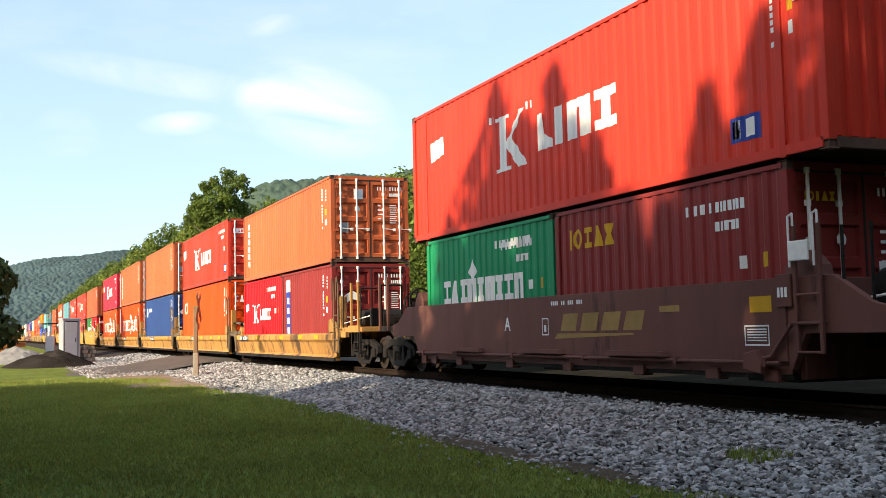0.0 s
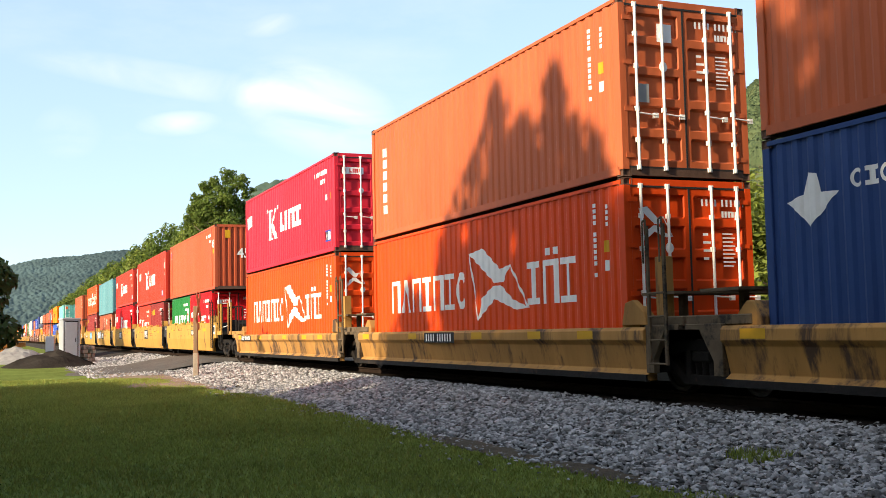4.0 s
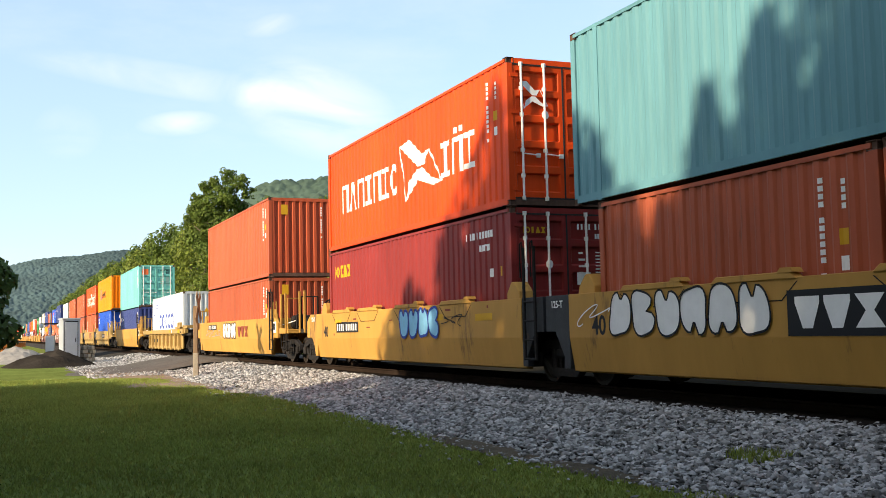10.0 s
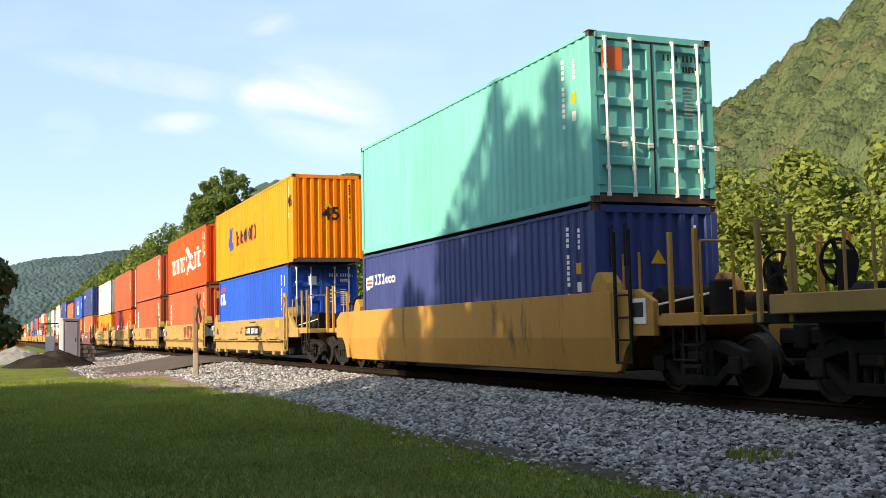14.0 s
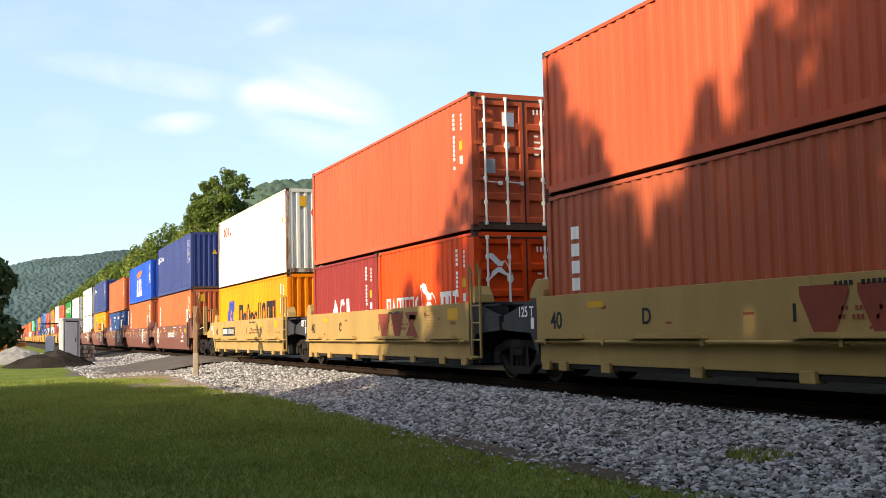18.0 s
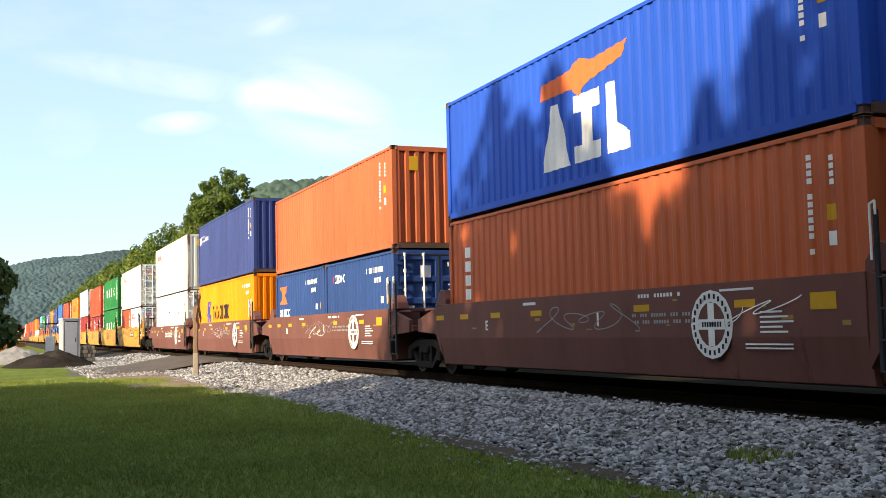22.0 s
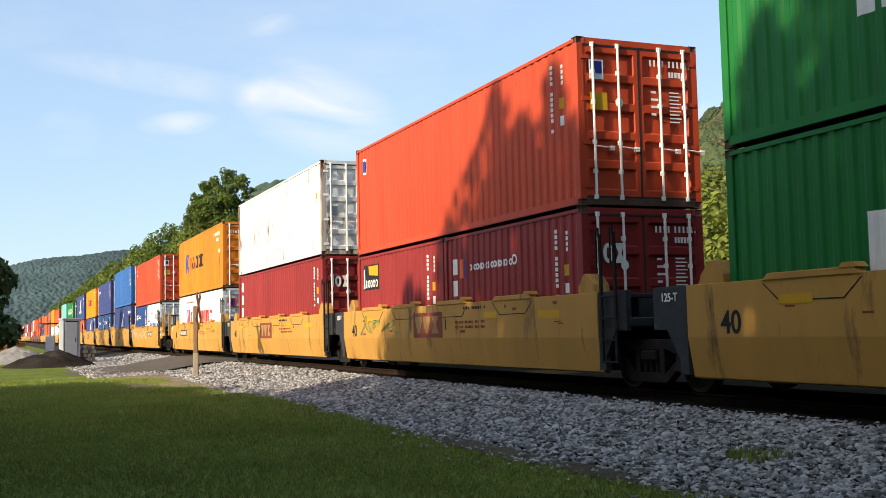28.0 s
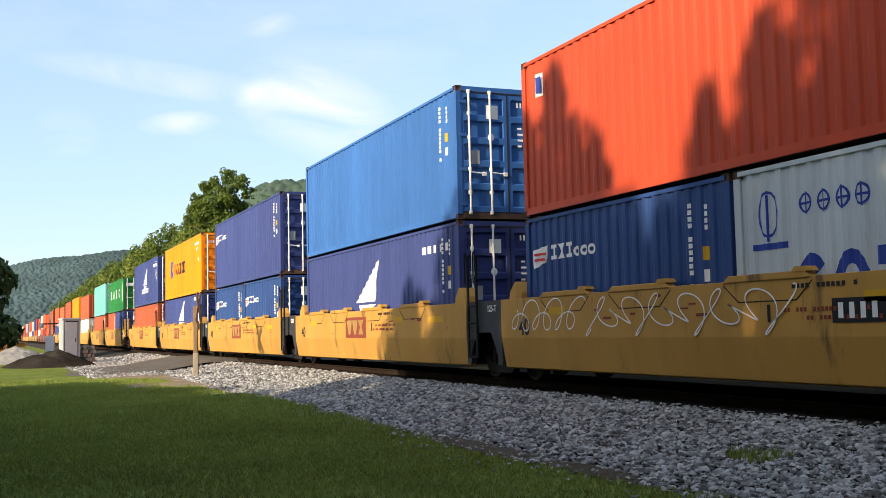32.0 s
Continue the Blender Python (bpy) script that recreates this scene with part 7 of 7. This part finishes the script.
def car_marks(ob, kind, i):
    """Lettering and plates on the near sill of a car."""
    def put(c, polys, d=0.0, name="marking"):
        painted(ob, c, polys, False, -(1.434 + d - HALF), name=name)
    top = 1.54
    face = pose(0, -1.43, 0)
    dice = random.Random(i)
    if kind in "BEN":
        # small stencilled lines, chalk and scrapes
        ink = "w" if kind == "N" else "k"
        x = dice.uniform(7.0, 7.8)
        put(ink, glyphs("bbbb bbbbbb b", x, 1.40, 1.1, 0.055))
        for k in range(2):
            put("g" if kind == "N" else "n", glyphs("bb bbb bbbbbb bbb bbb", dice.uniform(4.6, 5.4) + 2.4, 1.12 - 0.10 * k, 1.5, 0.05))
        put("n" if kind != "N" else "d", [rect(dice.uniform(0.5, 12), dice.uniform(0.9, 1.4), dice.uniform(0.06, 0.3), dice.uniform(0.02, 0.06)) for k in range(9)], -0.002)
        put("w" if kind == "N" else "k", [rect(dice.uniform(6.5, 7.0), 1.0, 0.06, 0.22)], -0.002)
    if kind == "B":
        letters("n", "40", 0.42, MARK["k"], ob, pose(0.25, -1.423, 1.0))
        letters("n", "125-T", 0.17, MARK["w"], ob, pose(-1.15, -1.415, 1.38))
        if i in (6, 10, 24, 28, 29):
            x = {6: 7.6, 10: 1.3, 24: 7.8, 28: 1.7, 29: 8.1}[i]
            put("k", [rect(x, 0.98, 2.0, 0.28)])
            put("w", glyphs("ssss ssssss", x + 0.08, 1.03, 1.84, 0.18), 0.004)
        else:
            put("k" if i < 11 else "n", [rect(4.7, 0.83, 1.75, 0.55)])
            put("w" if i < 11 else "d", glyphs("qqx", 4.84, 0.92, 1.5, 0.38), 0.004)
        put("y", [rect(8.6, 1.2, 0.6, 0.13), rect(1.2, 1.22, 0.6, 0.12), rect(10.9, 1.16, 0.8, 0.14)])
    elif kind == "E":
        letters("n", "40", 0.40, MARK["k"], ob, pose(0.62, -1.423, 1.10))
        letters("u", "AEDCB"[i - 14] if 14 <= i <= 18 else "A", 0.34, MARK["k"], ob, pose(5.5 if i == 14 else 3.4, -1.423, 1.12))
        letters("n", "125 T", 0.26, MARK["w"], ob, pose(-0.55, -1.415, 1.28))
        put("w", [rect(-0.35, 0.98, 0.12, 0.2)], -0.01)
        if i in (14, 18):
            put("k", [rect(6.25 if i == 14 else 1.9, 0.94, 2.5, 0.34)])
            put("w", glyphs("ssss ssssss", (6.25 if i == 14 else 1.9) + 0.14, 1.01, 2.22, 0.20), 0.004)
        else:
            put("n", glyphs("qqx", 6.7, 0.84, 2.9, 0.58))
        put("y", [rect(8.9, 1.24, 0.5, 0.11), rect(11.2, 1.2, 0.55, 0.24), rect(1.7, 1.3, 0.5, 0.1)])
        put("d", [rect(10.0, 1.40 - 0.07 * k, 0.95, 0.028) for k in range(6)])
    elif kind == "N":
        put("y", [rect(x, 1.2, 0.42, 0.10) for x in (-0.3, 1.0, 2.5, 4.2, 7.6, 10.0)] + [rect(11.42, 1.14, 0.43, 0.20)])
        x = 9.3 if i != 19 else 1.4
        x += 0.2
        put("w", ring(x, 0.99, 0.46, 0.46, 0.16))
        put("w", [rect(x - 0.29, 0.92, 0.58, 0.14), rect(x - 0.07, 0.70, 0.14, 0.22), rect(x - 0.07, 1.06, 0.14, 0.22)], 0.003)
        ticks = [(x + 0.38 * math.cos(q), 0.99 + 0.38 * math.sin(q)) for q in [0.27 * k for k in range(23)]]
        put("k", [rect(a - 0.022, b - 0.034, 0.044, 0.068) for a, b in ticks] + [rect(x - 0.2 + 0.055 * k, 0.955, 0.034, 0.07) for k in range(8)], 0.006)
        put("w", [rect(10.5, 1.12 - 0.062 * k, 0.42 + 0.1 * (k * 7 % 3), 0.024) for k in range(5)] + [rect(10.2, 0.72 - 0.05 * k, 0.9, 0.02) for k in range(2)] + [rect(3.9, 1.40, 0.5, 0.05), rect(9.7, 1.42, 0.7, 0.03)])
        if i in (19, 23):
            put("w", glyphs("ssss ssssss", 5.6, 0.92, 2.4, 0.24))
        letters("u", "AEDCB"[(i - 19) % 5], 0.26, MARK["w"], ob, pose(2.3, -1.423, 1.05))
    elif kind == "A":
        put("y", [rect(x, 0.80, 0.5, 0.13) for x in (-0.3, 3.1, 6.7, 9.2, 11.0)], 0.028)
        if i in (1, 5):
            put("k", [rect(0.1, 0.74, 1.7, 0.20)], 0.028)
            put("w", glyphs("ssss ssssss", 0.2, 0.77, 1.5, 0.14), 0.034)
        else:
            put("k", [rect(4.1, 0.72, 1.7, 0.22)], 0.028)
            put("w", glyphs("ssss ssssss", 4.2, 0.75, 1.5, 0.16), 0.034)
    elif kind == "M":
        letters("u", "A", 0.34, MARK["w"], ob, pose(4.55, -1.423, 1.06))
        for k in range(4):
            g = 6.62 + 0.66 * k
            put("d", [[(g, 0.93), (g + 0.52, 0.93), (g + 0.62, 1.22), (g + 0.12, 1.22)]])
        put("d", [[(6.4, 0.80), (8.9, 0.86), (8.9, 0.89), (6.5, 0.89)]])
        put("d", [rect(9.6, 1.18, 0.5, 0.09)])
        put("w", [rect(11.51, 0.71, 0.48, 0.02), rect(11.51, 0.95, 0.48, 0.02), rect(11.51, 0.73, 0.02, 0.22), rect(11.97, 0.73, 0.02, 0.22)] + [rect(11.56, 0.77 + 0.035 * k, 0.38, 0.015) for k in range(5)])
        put("w", [rect(5.95, 0.86, 0.02, 0.3), rect(6.17, 0.86, 0.02, 0.3), rect(5.97, 0.86, 0.2, 0.02), rect(5.97, 1.14, 0.2, 0.02), rect(6.03, 0.92, 0.08, 0.12)])
        put("w", glyphs("bbbb bb bbb bbb", 6.3, 1.37, 1.1, 0.07))
        put("y", [rect(11.63, 1.13, 0.42, 0.20)])
        put("w", glyphs("bbb", 12.2, 1.30, 0.2, 0.12), 0.03)


def graffiti(ob, i):
    """Spray paint on the sills of a few cars; below the fold the sill leans in, so the paint keeps above it."""
    def put(c, polys, d=0.0):
        painted(ob, c, polys, False, -(1.446 + d - HALF), name="graffiti")
    if i == 24:
        put("k", scribble(3, 0.6, 7.4, 0.84, 1.48, 6, 0.014))
        fat = blobs(5, 10.0, 12.2, 0.86, 1.44, 3)
        put("y", fat)
        put("k", outline(fat, 0.014), 0.004)
    elif i == 29:
        put("w", scribble(8, -0.2, 2.3, 0.84, 1.5, 6, 0.010))
        put("w", scribble(9, 2.6, 7.4, 0.84, 1.5, 13, 0.010))
    elif i == 9:
        fat = blobs(2, 0.6, 4.4, 0.84, 1.52, 6)
        put("w", fat)
        put("k", outline(fat, 0.016), 0.004)
        put("w", scribble(12, -0.3, 0.5, 1.0, 1.4, 2, 0.010))
    elif i == 10:
        fat = blobs(7, 6.5, 9.0, 0.84, 1.50, 4)
        put("s", fat)
        put("b", outline(fat, 0.03), 0.004)
        put("k", scribble(15, 9.2, 10.3, 1.0, 1.4, 3, 0.010))
    elif i == 11:
        fat = blobs(11, 4.6, 7.3, 0.84, 1.48, 5)
        put("w", fat)
        put("k", outline(fat, 0.022), 0.004)
        put("g", scribble(14, 0.6, 4.2, 0.86, 1.2, 5, 0.012))
        put("k", [rect(1.2, 1.2, 1.9, 0.22)])
        put("w", glyphs("ssss ssssss", 1.3, 1.24, 1.7, 0.15), 0.004)
        put("n", glyphs("qqx", 7.6, 0.9, 2.0, 0.4))
    elif i in (20, 21, 22):
        put("g", scribble(30 + i, 4.6, 7.6, 0.9, 1.35, 6, 0.008))
        put("w", scribble(40 + i, 9.9, 11.0, 0.95, 1.4, 2, 0.008) if i == 20 else scribble(40 + i, 5.2, 6.6, 0.84, 1.2, 3, 0.008))
    elif i == 26:
        put("e", scribble(50, 0.9, 2.2, 0.9, 1.4, 4, 0.014))
        put("e", scribble(51, 2.5, 3.6, 0.95, 1.3, 3, 0.014))
    elif i == 28:
        put("o", scribble(52, 10.2, 11.4, 1.05, 1.3, 3, 0.012))
    elif i == 12:
        put("k", [rect(1.6, 0.62, 1.8, 0.2)], -0.105)
        put("n", glyphs("qqx", 6.5, 0.6, 1.3, 0.3), -0.105)
        put("w", [rect(8.4, 0.5, 0.55, 0.36)], -0.105)
        put("k", [rect(8.44, 0.62, 0.2, 0.2), rect(8.68, 0.62, 0.2, 0.2)], -0.1)
        letters("n", "40", 0.36, MARK["k"], ob, pose(3.9, -1.335, 0.72))
        put("y", [rect(1.1, 1.19, 0.7, 0.09)], 0.06)
        put("y", [rect(8.9, 1.17, 0.45, 0.12)], 0.06)
        put("w", [rect(9.75, 1.16, 0.28, 0.12)], 0.06)
        put("y", [rect(12.05, 1.12, 0.62, 0.20)], 0.06)
        put("n", [rect(11.0, 0.62, 0.36, 0.10)], -0.105)


def build_train():
    groups = {}
    n = len(UNITS)
    for i, (s, kind, top, lows) in enumerate(UNITS):
        first = i == 0 or abs(UNITS[i - 1][0] - s) > 17.5
        last = i == n - 1 or abs(UNITS[i + 1][0] - s) > 17.5
        far = bool(lows) and lows[0][4] == "far"
        car = well_car(pose(s, TRACK_Y, 0), kind, first, last, CAR_WORDS[kind] + " with grimy trucks", far=far)
        MOVING.append((car, s, 0.0))
        if not far:
            car_marks(car, kind, i)
            graffiti(car, i)
        x, z = 0.0, FLOOR_Z
        for j, (L, H, c, end, key) in enumerate(lows):
            lab = COLOUR_WORDS[c] + " corrugated steel shipping container seated in a well car"
            ob = container(pose(s + x, TRACK_Y, z), L, H, c, end, lab, () if far else livery(key, L, H), far, () if far or (j == 0 and L < 7) else end_livery(key, end, H, c))
            MOVING.append((ob, s + x, z))
            x += L + 0.076
        if top:
            L, H, c, end, key = top
            z += lows[0][1] + 0.02
            off = -(L - L40) / 2
            lab = COLOUR_WORDS[c] + " corrugated steel shipping container stacked on the lower load"
            ob = container(pose(s + off, TRACK_Y, z), L, H, c, end, lab, () if far else livery(key, L, H), far, () if far else end_livery(key, end, H, c))
            MOVING.append((ob, s + off, z))


build_train()


def motions():
    times = [0, 4, 8, 12, 16, 20, 24, 28, 32]
    for ob, s, z in MOVING:
        walk(ob, [(t, pose(s + run(t), TRACK_Y, z)) for t in times])
    # wheels roll without slipping; all of them share one turn
    spin = WHEELSETS[0]
    walk(spin, [(k / 30, pose(0, 0, 0, 0, math.degrees(run(k / 30) / 0.42) % 360, 0)) for k in range(961)])
    for ob in WHEELSETS[1:]:
        ob.rotation_mode = "QUATERNION"
        ob.animation_data_create()
        ob.animation_data.action = spin.animation_data.action
        ob.animation_data.action_slot = spin.animation_data.action_slot


motions()
